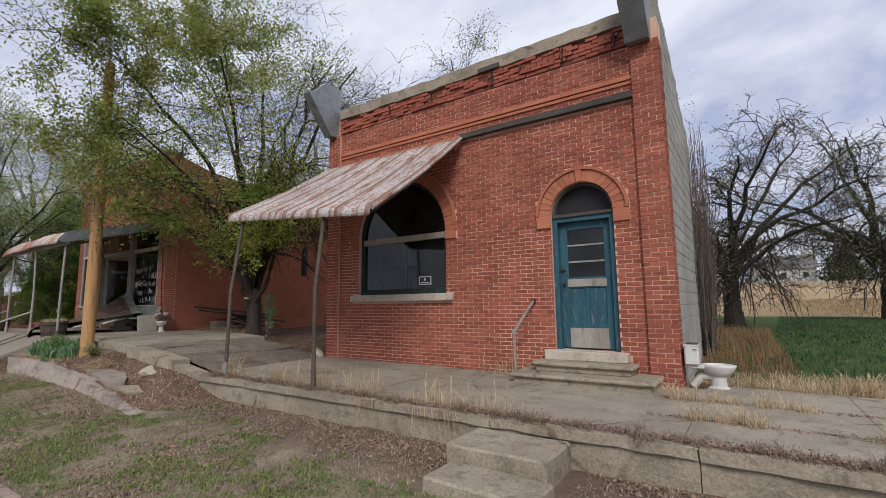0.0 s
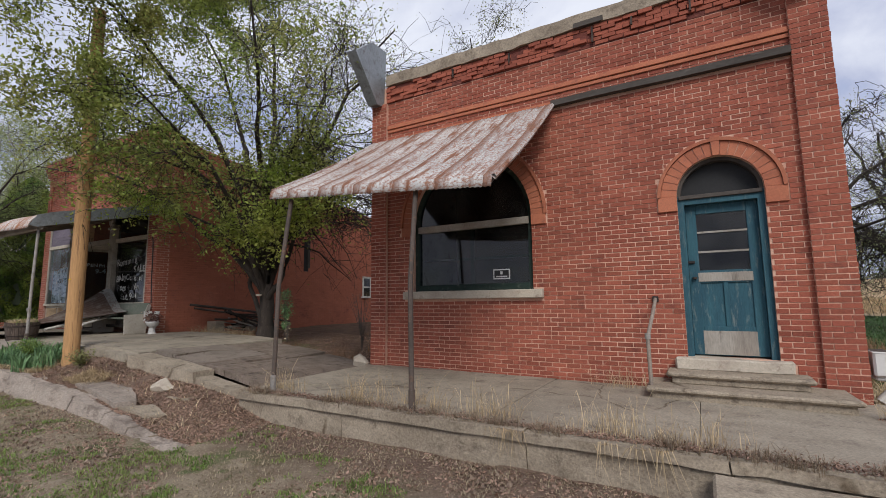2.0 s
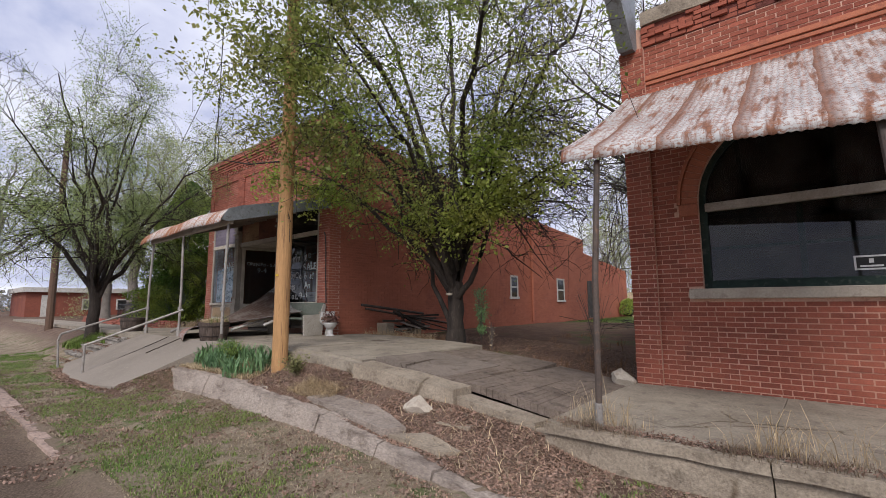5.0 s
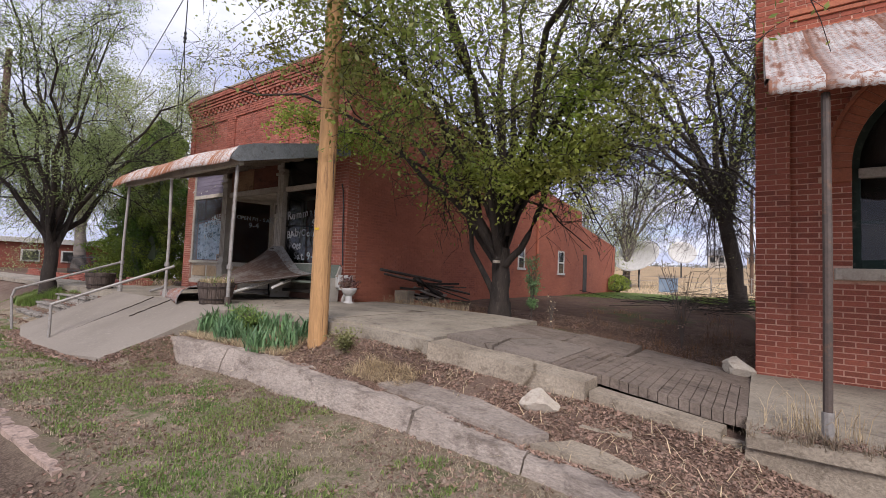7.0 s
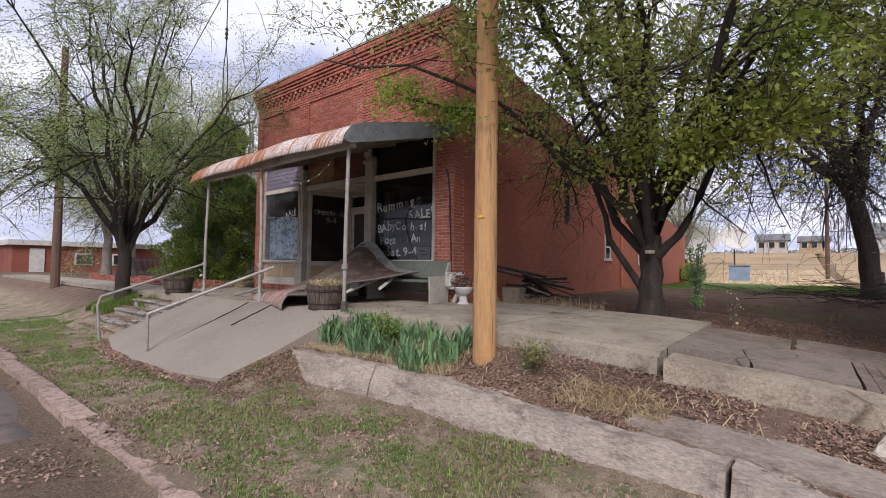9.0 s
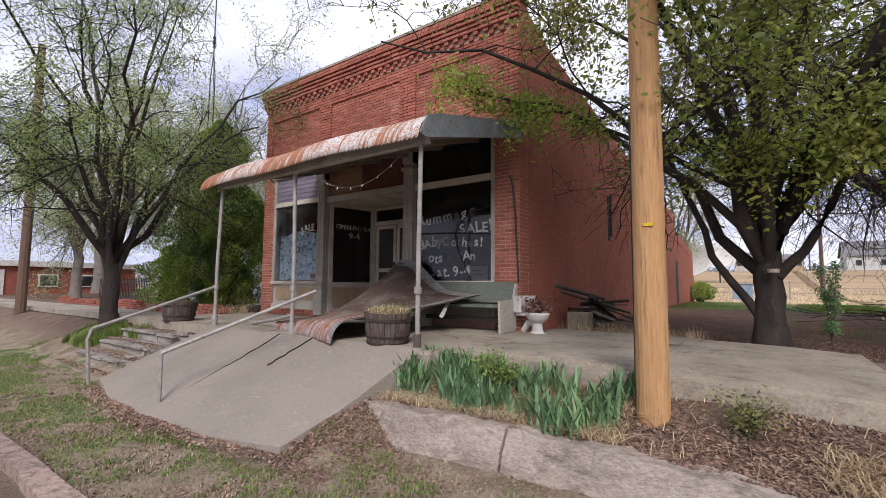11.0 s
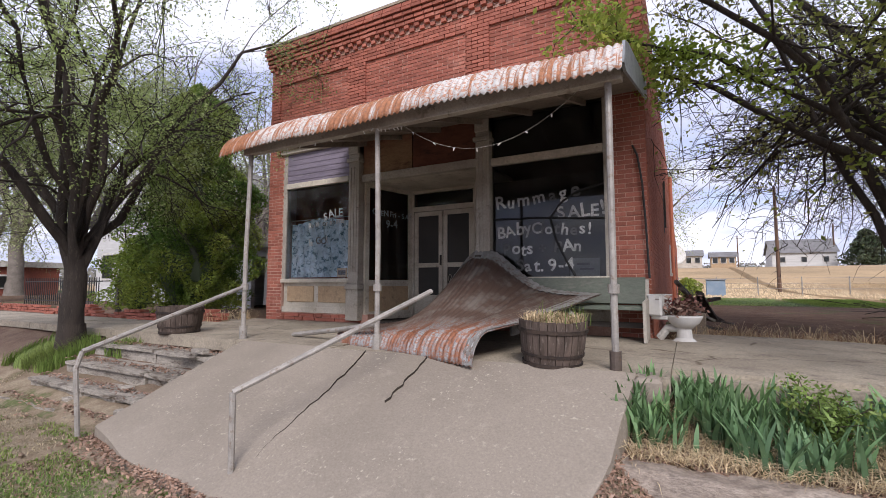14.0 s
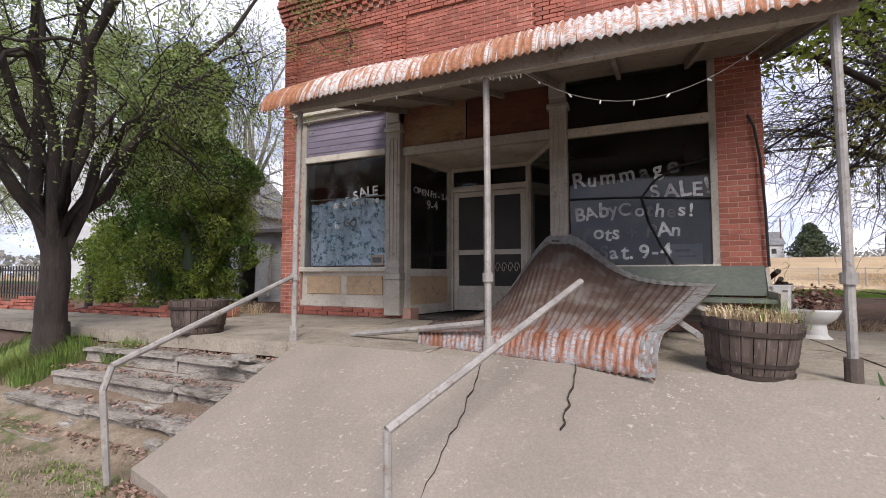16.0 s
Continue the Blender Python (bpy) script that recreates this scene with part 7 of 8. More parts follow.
make_tree("bare_tree", (4.6, 24.0, 0.8), 0.36, 2.2, (-0.4, 0.3, 4.6, 5.6, 4.6, 3.6), limbs=12, subs=10, twigs=8, twiglets=4, leaves=14000, leaf=0.07, bark=M_BARK, green=M_LEAF3, seed=37,
          label="wide budding tree at the edge of the lawn", lift=0.45, low=-0.4, droop=0.15, tuft=0.6)
make_tree("ivy_tree", (-7.55, 13.4, 0.78), 0.22, 4.2, (-0.3, 0.3, 6.4, 2.4, 2.4, 2.6), limbs=8, subs=7, twigs=6, twiglets=3, leaves=7000, leaf=0.09, bark=M_BARK, green=M_LEAF, seed=29,
          label="dark ivy-hung trunk behind the rendered side wall", lift=0.6, low=-0.6, droop=0.2, tuft=0.6, thick=1.8, clump=2.0)
far = dict(limbs=8, subs=7, twigs=6, twiglets=2, bark=M_PALEB, green=M_LEAF3, tuft=0.7, lift=0.8, low=-0.1)
for i, (x, y, r, fork, crown, n_, lf) in enumerate(((-51.6, 17.4, 0.45, 3.5, (0, 0, 11.5, 5.5, 5.5, 8.0), 8000, 0.15), (-43.9, 17.5, 0.4, 3.0, (0, 0, 10.5, 3.6, 3.6, 7.6), 7000, 0.13),
                                                    (-56, 13.5, 0.5, 4.0, (0, 0, 11.5, 6.5, 6.5, 7.5), 8000, 0.15), (-45.0, 9.0, 0.3, 2.5, (0, 0, 7.0, 3.6, 3.6, 5.2), 7000, 0.10),
                                                    (-64, 4.0, 0.5, 4.0, (0, 0, 10, 7.5, 7.5, 6.5), 7000, 0.17), (-31.5, 14.0, 0.26, 2.5, (0, 0, 6.6, 3.2, 3.2, 5.0), 2500, 0.08),
                                                    (-33.6, 27.0, 0.4, 4.0, (0, 0, 14.5, 4.5, 4.5, 7.5), 5000, 0.13), (-18.5, 46, 0.4, 3.0, (0, 0, 9, 5.5, 5.5, 6.0), 5000, 0.15),
                                                    (-27, 60, 0.4, 3.0, (0, 0, 9, 6.5, 6.5, 6.5), 4000, 0.18), (-29.3, 10.8, 0.2, 1.5, (0, 0, 4.6, 2.4, 2.4, 3.4), 2200, 0.06))):
    make_tree("background_tree", (x, y, 0.75 + float(rise(x, y))), r, fork, crown, leaves=n_ * 3, leaf=lf, seed=50 + i, label="tall pale tree coming into leaf in the distance", group="background trees", **far)


def conifer(name, at, h, r, n_, label, leaf=0.07, seed=3, material=M_JUNI):
    o = thing(name, at, label, "tree")
    rng = np.random.RandomState(seed)
    part("trunk", tube([(at[0], at[1], at[2] - 0.1), (at[0] + 0.05, at[1], at[2] + h * 0.8)], [0.14, 0.03], 8), M_BARK, o)
    t = rng.uniform(0, 1, n_) ** 0.8
    az = rng.uniform(0, 2 * np.pi, n_)
    prof = r * np.minimum(1.0, 0.72 + t * 1.6) * (1 - t) ** 0.62 + 0.05
    lump = np.array([noise.noise((math.cos(a) * 1.6 + 3 * seed, math.sin(a) * 1.6, q * h * 0.85)) + 0.6 * noise.noise((math.cos(a) * 4, math.sin(a) * 4 + seed, q * h * 2.2)) for a, q in zip(az, t)])
    rad = prof * (0.80 + 0.75 * lump) * np.where(rng.uniform(0, 1, n_) < 0.85, rng.uniform(0.88, 1.03, n_), rng.uniform(0.45, 0.9, n_))
    p = np.stack([at[0] + rad * np.cos(az), at[1] + rad * np.sin(az), at[2] + 0.1 + t * h + 0.12 * lump], 1)
    v, f = flakes(p, leaf, seed, 1.0, 0.45)
    raw("crown", v, f, material, o)
    # added dark core: stops see-through and paints the shade between sprays
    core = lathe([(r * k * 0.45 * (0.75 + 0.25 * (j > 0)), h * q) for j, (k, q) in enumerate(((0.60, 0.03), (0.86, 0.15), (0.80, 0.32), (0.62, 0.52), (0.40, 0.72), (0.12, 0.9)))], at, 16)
    part("inner_growth", roughen(core, 0.12, 1.5), M_DARKJ, o, "dark core for the shade inside the crown")


conifer("juniper_tree", (-26.5, 7.5, 0.75), 6.0, 1.9, 120000, "dense green juniper, brown in patches, before the white shed", 0.085)
conifer("evergreen_shrub", (-29.3, 7.6, 0.75), 1.8, 1.1, 9000, "low dark evergreen shrub beside the juniper", 0.07, 5)
conifer("evergreen_shrub", (-15.0, 28.6, 0.8), 0.9, 1.0, 5000, "low green shrub by the end of the red wall", 0.09, 6)
conifer("evergreen_tree", (15.5, 114, 0.8 + float(rise(15.5, 114))), 6.8, 4.2, 6000, "dark distant evergreen in the field", 0.6, 7, M_DARKJ)

# far woods along the field
rng = np.random.RandomState(12)
pts = []
for k in range(70):
    a = rng.uniform(-1.25, 0.75)
    d = rng.uniform(120, 260)
    wx, wy = -8 + d * math.sin(a), d * math.cos(a)
    c = np.array((wx, wy, rng.uniform(1.2, 2.4) + float(rise(wx, wy))))
    pts.append(c + rng.normal(size=(800, 3)) * (rng.uniform(4, 10), 3, rng.uniform(0.6, 1.3)))
for k in range(26):
    d = rng.uniform(80, 160)
    c = np.array((-d, rng.uniform(-30, 40), rng.uniform(2.5, 5.0)))
    pts.append(c + rng.normal(size=(650, 3)) * (3, rng.uniform(3, 7), rng.uniform(1.0, 1.8)))
pts = np.concatenate(pts)
above = pts[:, 2] - rise(pts[:, 0], pts[:, 1])
pts = pts[(above > 0.7) & (above < 3.6)]
v, f = flakes(pts, 0.72, 4, 1.0, 0.6)
tagged(raw("far_woods", v, f, leaf_mat("grey distant trees", (0.30, 0.285, 0.25), (0.25, 0.25, 0.20), 0.4)), "grey-brown distant line of trees", "trees", kind="stuff")


# ---- ground cover ----
def cover(name, label, category, ob):
    ob.name = name
    return tagged(ob, label, category, kind="stuff")


def clumpy(scale, lo, seed):
    return lambda x, y: np.array([noise.noise((a * scale + seed, b * scale, seed)) for a, b in zip(x, y)]) > lo


def pave_free(x, y):
    return ~((x > -20.3) & (x < -15.6) & (y > 2.35)) & ~((x < -20.2) & (x > -23.7) & (y > 2.65)) & ~((x > -15.8) & (x < -7.4) & (y > wall_line(x) - 0.12) & (y < wall_line(x) + 0.25)) & ~((x > -2.5) & (x < -1.3) & (y > 3.1))


strip_keep = lambda x, y: pave_free(x, y) & (y < np.where(x > -7.6, 4.22, 3.5))
def g1(x, y):
    """Where the verge is green: away from the walls, in ragged clumps."""
    q = np.array([noise.noise((a * 0.8 + 3, b * 0.9, 3)) + 0.7 * noise.noise((a * 2.9, b * 2.9, 8)) + 0.5 * noise.noise((a * 8, b * 8, 5)) for a, b in zip(x, y)])
    q += 0.22 * np.clip(1 - np.abs(y - 2.1) / 0.8, -1, 1) - 0.35 * np.clip(1 - (np.where(x > -7.6, 4.2, wall_line(x)) - y) / 0.7, 0, 1)
    return q + 0.18 * np.clip(1 - np.abs(y - 1.9) / 0.5, 0, 1) * (x < -9) > 0.11


cover("green_grass", "short green grass in patches on the street verge", "grass",
      blades("green_grass", scatter(190000, 1, -26, 3, 1.35, 4.2, lambda x, y: strip_keep(x, y) & g1(x, y)), 0.046, 0.009, 0.9, M_GRASS, None, 1))
cover("dry_grass", "short dry tan grass on the street verge", "grass",
      blades("dry_grass", scatter(95000, 2, -24, 3, 1.3, 4.25, strip_keep), 0.032, 0.007, 1.6, M_VERGE, None, 2))
v, f = flakes(np.concatenate([scatter(46000, 5, -22, 3, 0.5, 4.25, lambda x, y: strip_keep(x, y) & (clumpy(0.7, -0.05, 8)(x, y))), scatter(10000, 6, -15.6, 3, 2.3, 4.25, lambda x, y: strip_keep(x, y) & (np.where(x > -7.6, 4.2, wall_line(x)) - y < 0.75))]) + (0, 0, 0.012), 0.040, 6, 0.5, 0.5)
cover("dead_leaves", "scattered dead brown leaves in the grass", "leaves", raw("dead_leaves", v, f, M_LITTER))
def clods(name, pts, seed, material):
    """Small angular lumps of earth, each eight faces."""
    rng = np.random.RandomState(seed)
    k = len(pts)
    r = rng.uniform(0.008, 0.030, k)[:, None] * rng.uniform(0.6, 1.3, (k, 3))
    az = rng.uniform(0, 2 * np.pi, k)
    c, q = np.cos(az) * r[:, 0], np.sin(az) * r[:, 0]
    o = np.zeros(k)
    d = np.stack([np.stack([c, q, o], 1), np.stack([-q, c, o], 1), np.stack([-c, -q, o], 1), np.stack([q, -c, o], 1), np.stack([o, o, r[:, 2]], 1), np.stack([o, o, -r[:, 2]], 1)], 1)
    v = (np.asarray(pts)[:, None, :] + d + rng.normal(size=d.shape) * 0.003).reshape(-1, 3)
    f = [(j + a, j + b, j + e) for j in range(0, 6 * k, 6) for a, b, e in ((0, 1, 4), (1, 2, 4), (2, 3, 4), (3, 0, 4), (1, 0, 5), (2, 1, 5), (3, 2, 5), (0, 3, 5))]
    return raw(name, v, f, material)


near_wall = lambda x, y: strip_keep(x, y) & (np.where(x > -7.6, 4.2, wall_line(x)) - y < 0.9) & clumpy(1.3, -0.1, 5)(x, y)
cover("earth_clods", "small brown clods of earth and rubble in the verge", "earth", clods("earth_clods", np.concatenate([scatter(4200, 16, -15.6, 1, 2.2, 4.2, near_wall), scatter(2600, 17, -22, 1, 1.3, 2.1, clumpy(0.9, 0.0, 7)), scatter(900, 18, -15.3, -7.6, 3.3, 4.5, lambda x, y: (y > wall_line(x) + 0.2))]) + (0, 0, 0.006), 16,
      mat("crumbled brown earth", (0.22, 0.16, 0.115), (0.15, 0.105, 0.075), (0.34, 0.27, 0.205), s1=4, s2=40, vary=0.35)))
bank_keep = lambda x, y: (y > wall_line(x) + 0.06 + 0.08 * np.sin(x * 5.1) * np.sin(x * 2.3)) & (y < 4.55) & (y > 3.2) & ~((x > -11.1) & (x < -9.45) & (y > 3.5) & (y < 4.02 - 0.22 * (x + 11.1)))
v, f = flakes(np.concatenate([scatter(44000, 7, -15.5, -7.3, 3.2, 4.6, bank_keep), scatter(14000, 9, -15.4, -7.9, 7.7, 10.5), scatter(3500, 51, -15.62, -15.0, 2.35, 3.45), scatter(5000, 52, -11.2, -7.95, 7.2, 7.6), scatter(3500, 10, -10.5, -8.1, 6.9, 9.0)]) + (0, 0, 0.015), 0.040, 8, 0.5, 0.36)
sx = np.random.RandomState(77)
st_ = np.stack([sx.uniform(-23.2, -20.35, 1500), np.zeros(1500), np.zeros(1500)], 1)
row_ = sx.randint(0, 4, 1500)
st_[:, 1] = np.array([2.95, 3.32, 3.70, 4.15])[row_] - np.abs(sx.normal(size=1500)) * 0.09
st_[:, 2] = np.array([0.075, 0.26, 0.44, 0.62])[row_] + 0.012
v2, f2 = flakes(st_, 0.045, 78, 0.3, 0.5)
cover("step_litter", "dead leaves caught on the broken steps", "leaves", raw("step_litter", v2, f2, M_LITTER))
cover("leaf_litter", "deep litter of dead brown leaves on the bank", "leaves", raw("leaf_litter", v, f, M_LITTER))
twg = scatter(260, 12, -15.2, -7.8, 3.3, 4.6, bank_keep)
rg_ = np.random.RandomState(61)
fx = rg_.uniform(-20.3, -15.4, 3000)
fy = np.interp(fx, [-20.25, -19.3, -18.1, -16.9, -15.72, -15.4], [2.62, 2.42, 2.30, 2.38, 2.55, 2.75]) - np.abs(rg_.normal(size=3000)) * 0.13 + 0.06
v, f = flakes(np.stack([fx, fy, np.maximum(gz(fx, fy), 0.0) + 0.035], 1), 0.042, 62, 0.4, 0.5)
cover("ramp_litter", "dead leaves and stalks drifted against the ramp", "leaves", raw("ramp_litter", v, f, M_LITTER))
cover("straw_litter", "pale dry stalks lying among the leaves", "stalks", blades("straw_litter", np.concatenate([twg, scatter(5200, 13, -15.45, -13.1, 3.5, 4.35), scatter(900, 14, -11.9, -11.0, 3.7, 4.1), scatter(420, 15, -13.0, -7.6, 3.3, 4.6, bank_keep)]) + (0, 0, 0.02), 0.10, 0.007, 2.6, M_STRAW, None, 9))
rg = np.random.RandomState(21)
ex = rg.uniform(-8.0, 3.5, 420)
ex = ex[np.array([noise.noise((a * 1.4, 1, 4)) for a in ex]) + 0.25 * (ex > -1) > -0.05]
edge = np.stack([ex, 4.27 + np.abs(rg.normal(size=len(ex))) * 0.09, np.full(len(ex), 0.365)], 1)
cover("edge_grass", "low mat of grey-brown dead grass along the porch edge", "grass", tufts("edge_grass", edge, 22, 0.085, 0.005, M_EDGE, 22))
jx = rg.uniform(-0.9, 3.5, 380)
jy = np.where(rg.uniform(0, 1, 380) < 0.5, 5.26, 6.21) + rg.normal(size=380) * 0.07
kk = np.array([noise.noise((a * 1.6, b, 9)) for a, b in zip(jx, jy)]) > -0.05
joint = np.stack([jx[kk], jy[kk], np.full(kk.sum(), 0.365)], 1)
cover("joint_grass", "tufts of dry grass in the joints of the paving", "grass", tufts("joint_grass", joint, 20, 0.15, 0.005, M_STRAW, 23))
lx = np.stack([rg.uniform(-7.9, 3.5, 5200), 4.30 + np.abs(rg.normal(size=5200)) * 0.09, np.full(5200, 0.385)], 1)
lx = np.concatenate([lx, np.stack([rg.uniform(-1, 3.5, 1600), np.where(rg.uniform(0, 1, 1600) < 0.5, 5.26, 6.21) + rg.normal(size=1600) * 0.04, np.full(1600, 0.38)], 1)])
lx = np.concatenate([lx, lx[:5200] * (1, 1, 1) + rg.normal(size=(5200, 3)) * (0.03, 0.02, 0) + (0, 0, 0.02)])
v, f = flakes(lx, 0.028, 15, 0.5, 0.5)
cover("edge_litter", "dark crumbs of dead leaves and earth along the paving edge", "leaves", raw("edge_litter", v, f, M_LITTER))
tx = [(-4.35, 4.55), (-5.25, 4.6), (-3.2, 4.5), (-7.55, 4.6), (-6.1, 4.45), (-3.4, 6.9), (-2.6, 4.5)]
tall = np.concatenate([np.stack([a + rg.normal(size=110) * 0.19, b + rg.normal(size=110) * 0.08, np.full(110, 0.37)], 1) for a, b in tx])
cover("tall_weeds", "thin tall pale seed stalks by the porch edge", "weeds", tufts("tall_weeds", tall[::2], 3, 0.27, 0.0045, M_STRAW, 24, 0.05))
hang = np.stack([rg.choice([-4.05, -3.95, -3.2, -2.9, -2.75], 54) + rg.normal(size=54) * 0.05, 4.22 + rg.normal(size=54) * 0.01, np.full(54, 0.36)], 1)
hb = []
for q in hang:
    d = rg.normal(size=2) * 0.12
    hb.append((q, q + (d[0] * 0.5, -0.05 - abs(d[1]) * 0.5, 0.05), q + (d[0] * 1.2, -0.09, -rg.uniform(0.10, 0.38))))
hv = np.array([w for a, b, c in hb for w in (a - (0.003, 0, 0), a + (0.003, 0, 0), b + (0.003, 0, 0), b - (0.003, 0, 0), c)])
hf = [t for j in range(0, 5 * len(hb), 5) for t in ((j, j + 1, j + 2, j + 3), (j + 3, j + 2, j + 4))]
cover("hanging_grass", "pale dry grass hanging over the wall", "grass", raw("hanging_grass", hv, hf, M_STRAW))
cover("lawn", "deep green lawn beside the block wall", "grass", blades("lawn", scatter(60000, 31, 0.2, 12, 8.4, 26, lambda x, y: x > -0.2 + 0.05 * y), 0.08, 0.016, 0.9, M_LAWN, None, 31))
cover("lawn_edge", "dry straw along the edge of the lawn", "grass", tufts("lawn_edge", scatter(420, 32, -0.7, 6, 7.4, 8.6), 26, 0.30, 0.008, M_STRAW, 32, 0.10))
cover("rust_weeds", "rust-brown dead weeds against the block wall", "weeds", blades("rust_weeds", scatter(3600, 33, -0.8, 0.9, 8.6, 14, lambda x, y: (x + 0.8) * 1.2 < 1.7 - 0.05 * (y - 8)), 0.30, 0.007, 0.7, M_RUSTW, None, 33))
cover("lot_weeds", "brown weeds and dry grass in the empty lot", "weeds", tufts("lot_weeds", np.concatenate([scatter(85, 34, -11.5, -8.2, 7.5, 12.5), scatter(150, 35, -15.3, -12.6, 7.8, 9.0)]), 14, 0.17, 0.006, M_RUSTW, 34, 0.10))
cover("lot_grass", "green grass at the back of the lot", "grass", blades("lot_grass", scatter(16000, 36, -16, -6, 20.5, 28), 0.12, 0.03, 0.7, M_GRASS, None, 36))
cover("field_grass", "dry tan grass of the far field", "grass", blades("field_grass", scatter(24000, 37, -30, 30, 29, 60), 0.28, 0.07, 0.8, M_STRAW, None, 37))
cover("verge_tufts", "green tufts at the foot of the tree and steps", "grass", blades("verge_tufts", np.concatenate([scatter(2600, 38, -24.8, -23.3, 3.3, 4.1), scatter(700, 39, -23.0, -22.5, 3.9, 4.3)]), 0.20, 0.012, 0.6, M_GRASS, None, 38))
cover("shop_weeds", "dry weeds along the shop corner", "weeds", tufts("shop_weeds", np.concatenate([scatter(90, 40, -25.2, -23.1, 5.9, 6.8), scatter(90, 41, -15.3, -12.8, 7.72, 8.3)]) + (0, 0, 0.03), 18, 0.24, 0.006, M_STRAW, 40))


def iris(at, seed, label):
    o = thing("iris_clump", at, label, "plant", "irises in the bed")
    rg = np.random.RandomState(seed)
    n_ = 26
    v, f = [], []
    for k in range(n_):
        a = rg.uniform(0, 2 * math.pi)
        b = np.array(at) + (rg.normal() * 0.07, rg.normal() * 0.06, -0.01)
        h, w, ln = rg.uniform(0.15, 0.34), rg.uniform(0.012, 0.020), rg.uniform(0.05, 0.5)
        d, s = np.array((math.cos(a), math.sin(a), 0)), np.array((-math.sin(a), math.cos(a), 0))
        j = len(v)
        for t, ww in ((0, 0.9), (0.35, 1.0), (0.7, 0.8), (0.9, 0.45)):
            c = b + d * ln * h * t * t * 1.4 + np.array((0, 0, h * (t - 0.12 * ln * t * t)))
            v += [c - s * w * ww, c + s * w * ww]
        v.append(b + d * ln * h * 1.5 + np.array((0, 0, h)))
        f += [(j, j + 1, j + 3, j + 2), (j + 2, j + 3, j + 5, j + 4), (j + 4, j + 5, j + 7, j + 6), (j + 6, j + 7, j + 8)]
    raw("leaves", v, f, M_IRIS, o)


rg = random.Random(5)
for k in range(66):
    x = rg.uniform(-15.5, -13.2)
    y = rg.uniform(3.62, 4.34)
    if (x > -14.2 and rg.random() < 0.45) or (y < 3.8 and rg.random() < 0.3):
        continue
    iris((x, y, float(gz(x, y)) + 0.02), 100 + k, "blue-green iris leaves in straw litter by the ramp")


def shrub(at, r, h, n_, label, material=M_GRASS, seed=1):
    o = thing("shrub", at, label, "shrub")
    rg = np.random.RandomState(seed)
    w = Wood()
    tips = []
    for k in range(26):
        a, e = rg.uniform(0, 6.28), rg.uniform(0.2, 1)
        q = np.array(at) + (r * math.cos(a) * e, r * math.sin(a) * e, h * rg.uniform(0.5, 1))
        pth = bend_path(np.array(at), np.array(at) + (0, 0, h * 0.4), q, 4, rg, 0.01)
        w.limb(pth, 0.006, 0.003, 3)
        tips.append(pth[1:])
    tagged(raw("stem_tangle", np.array(w.v), w.f, M_TWIG, o), kind="stuff")
    t = np.concatenate(tips)
    v, f = flakes(t[rg.randint(0, len(t), n_)] + rg.normal(size=(n_, 3)) * 0.04, 0.04, seed, 0.8, 0.5)
    raw("foliage", v, f, material, o)


shrub((-12.3, 4.1, 0.46), 0.30, 0.30, 700, "low olive shrub beside the utility pole", M_LEAF2, 2)
shrub((-14.3, 4.05, 0.45), 0.26, 0.42, 1500, "bright green shrub in the iris bed", M_GRASS, 3)
shrub((-11.45, 8.0, 0.72), 0.16, 1.15, 2200, "slim ivy-green sapling beside the pavement", M_IRIS, 4)
shrub((-10.9, 7.6, 0.66), 0.10, 0.55, 40, "thin dry weed stalks beside the pavement", M_STRAW, 5)
shrub((-8.9, 7.9, 0.5), 0.45, 1.3, 60, "bare dark brush against the brick corner", M_LITTER, 6)

# dead vine on the end of the block wall
vn = thing("dead_vine", (-0.75, 10.85, 0.5), "mass of dead grey vine on the wall's end", "vine")
w = Wood()
rg = np.random.RandomState(14)
for k in range(150):
    p = np.array((-0.80 + rg.uniform(0, 0.15), rg.uniform(10.5, 11.15), 0.4))
    q = p + (rg.normal() * 0.10, rg.normal() * 0.25, rg.uniform(1.5, 4.9))
    w.limb(bend_path(p, (p + q) / 2 + rg.normal(size=3) * 0.15, q, 7, rg, 0.04), 0.014 if k < 30 else 0.007, 0.003, 4)
tagged(raw("stem_tangle", np.array(w.v), w.f, M_TWIG, vn), kind="stuff")
tp_ = np.concatenate([np.array((-0.7, 10.85, 3.2)) + rg.normal(size=(2600, 3)) * (0.10, 0.28, 1.1)])
v, f = flakes(tp_, 0.045, 3, 1, 0.3)
raw("dead_leaves", v, f, M_LITTER, vn)

# brush pile at the back of the lot
bp = thing("brush_pile", (-8.9, 14.5, 0.78), "dark pile of cut branches in the lot", "brush")
w = Wood()
for k in range(170):
    c = np.array((-8.9, 14.6, 0.78)) + (rg.normal() * 0.9, rg.normal() * 0.6, abs(rg.normal()) * 0.22)
    d = rg.normal(size=3) * (0.8, 0.8, 0.16)
    w.limb(np.stack([c - d * 0.6, c + rg.normal(size=3) * 0.05, c + d * 0.6]), 0.009, 0.003, 4)
tagged(raw("brushwood", np.array(w.v), w.f, M_BARK, bp), kind="stuff")

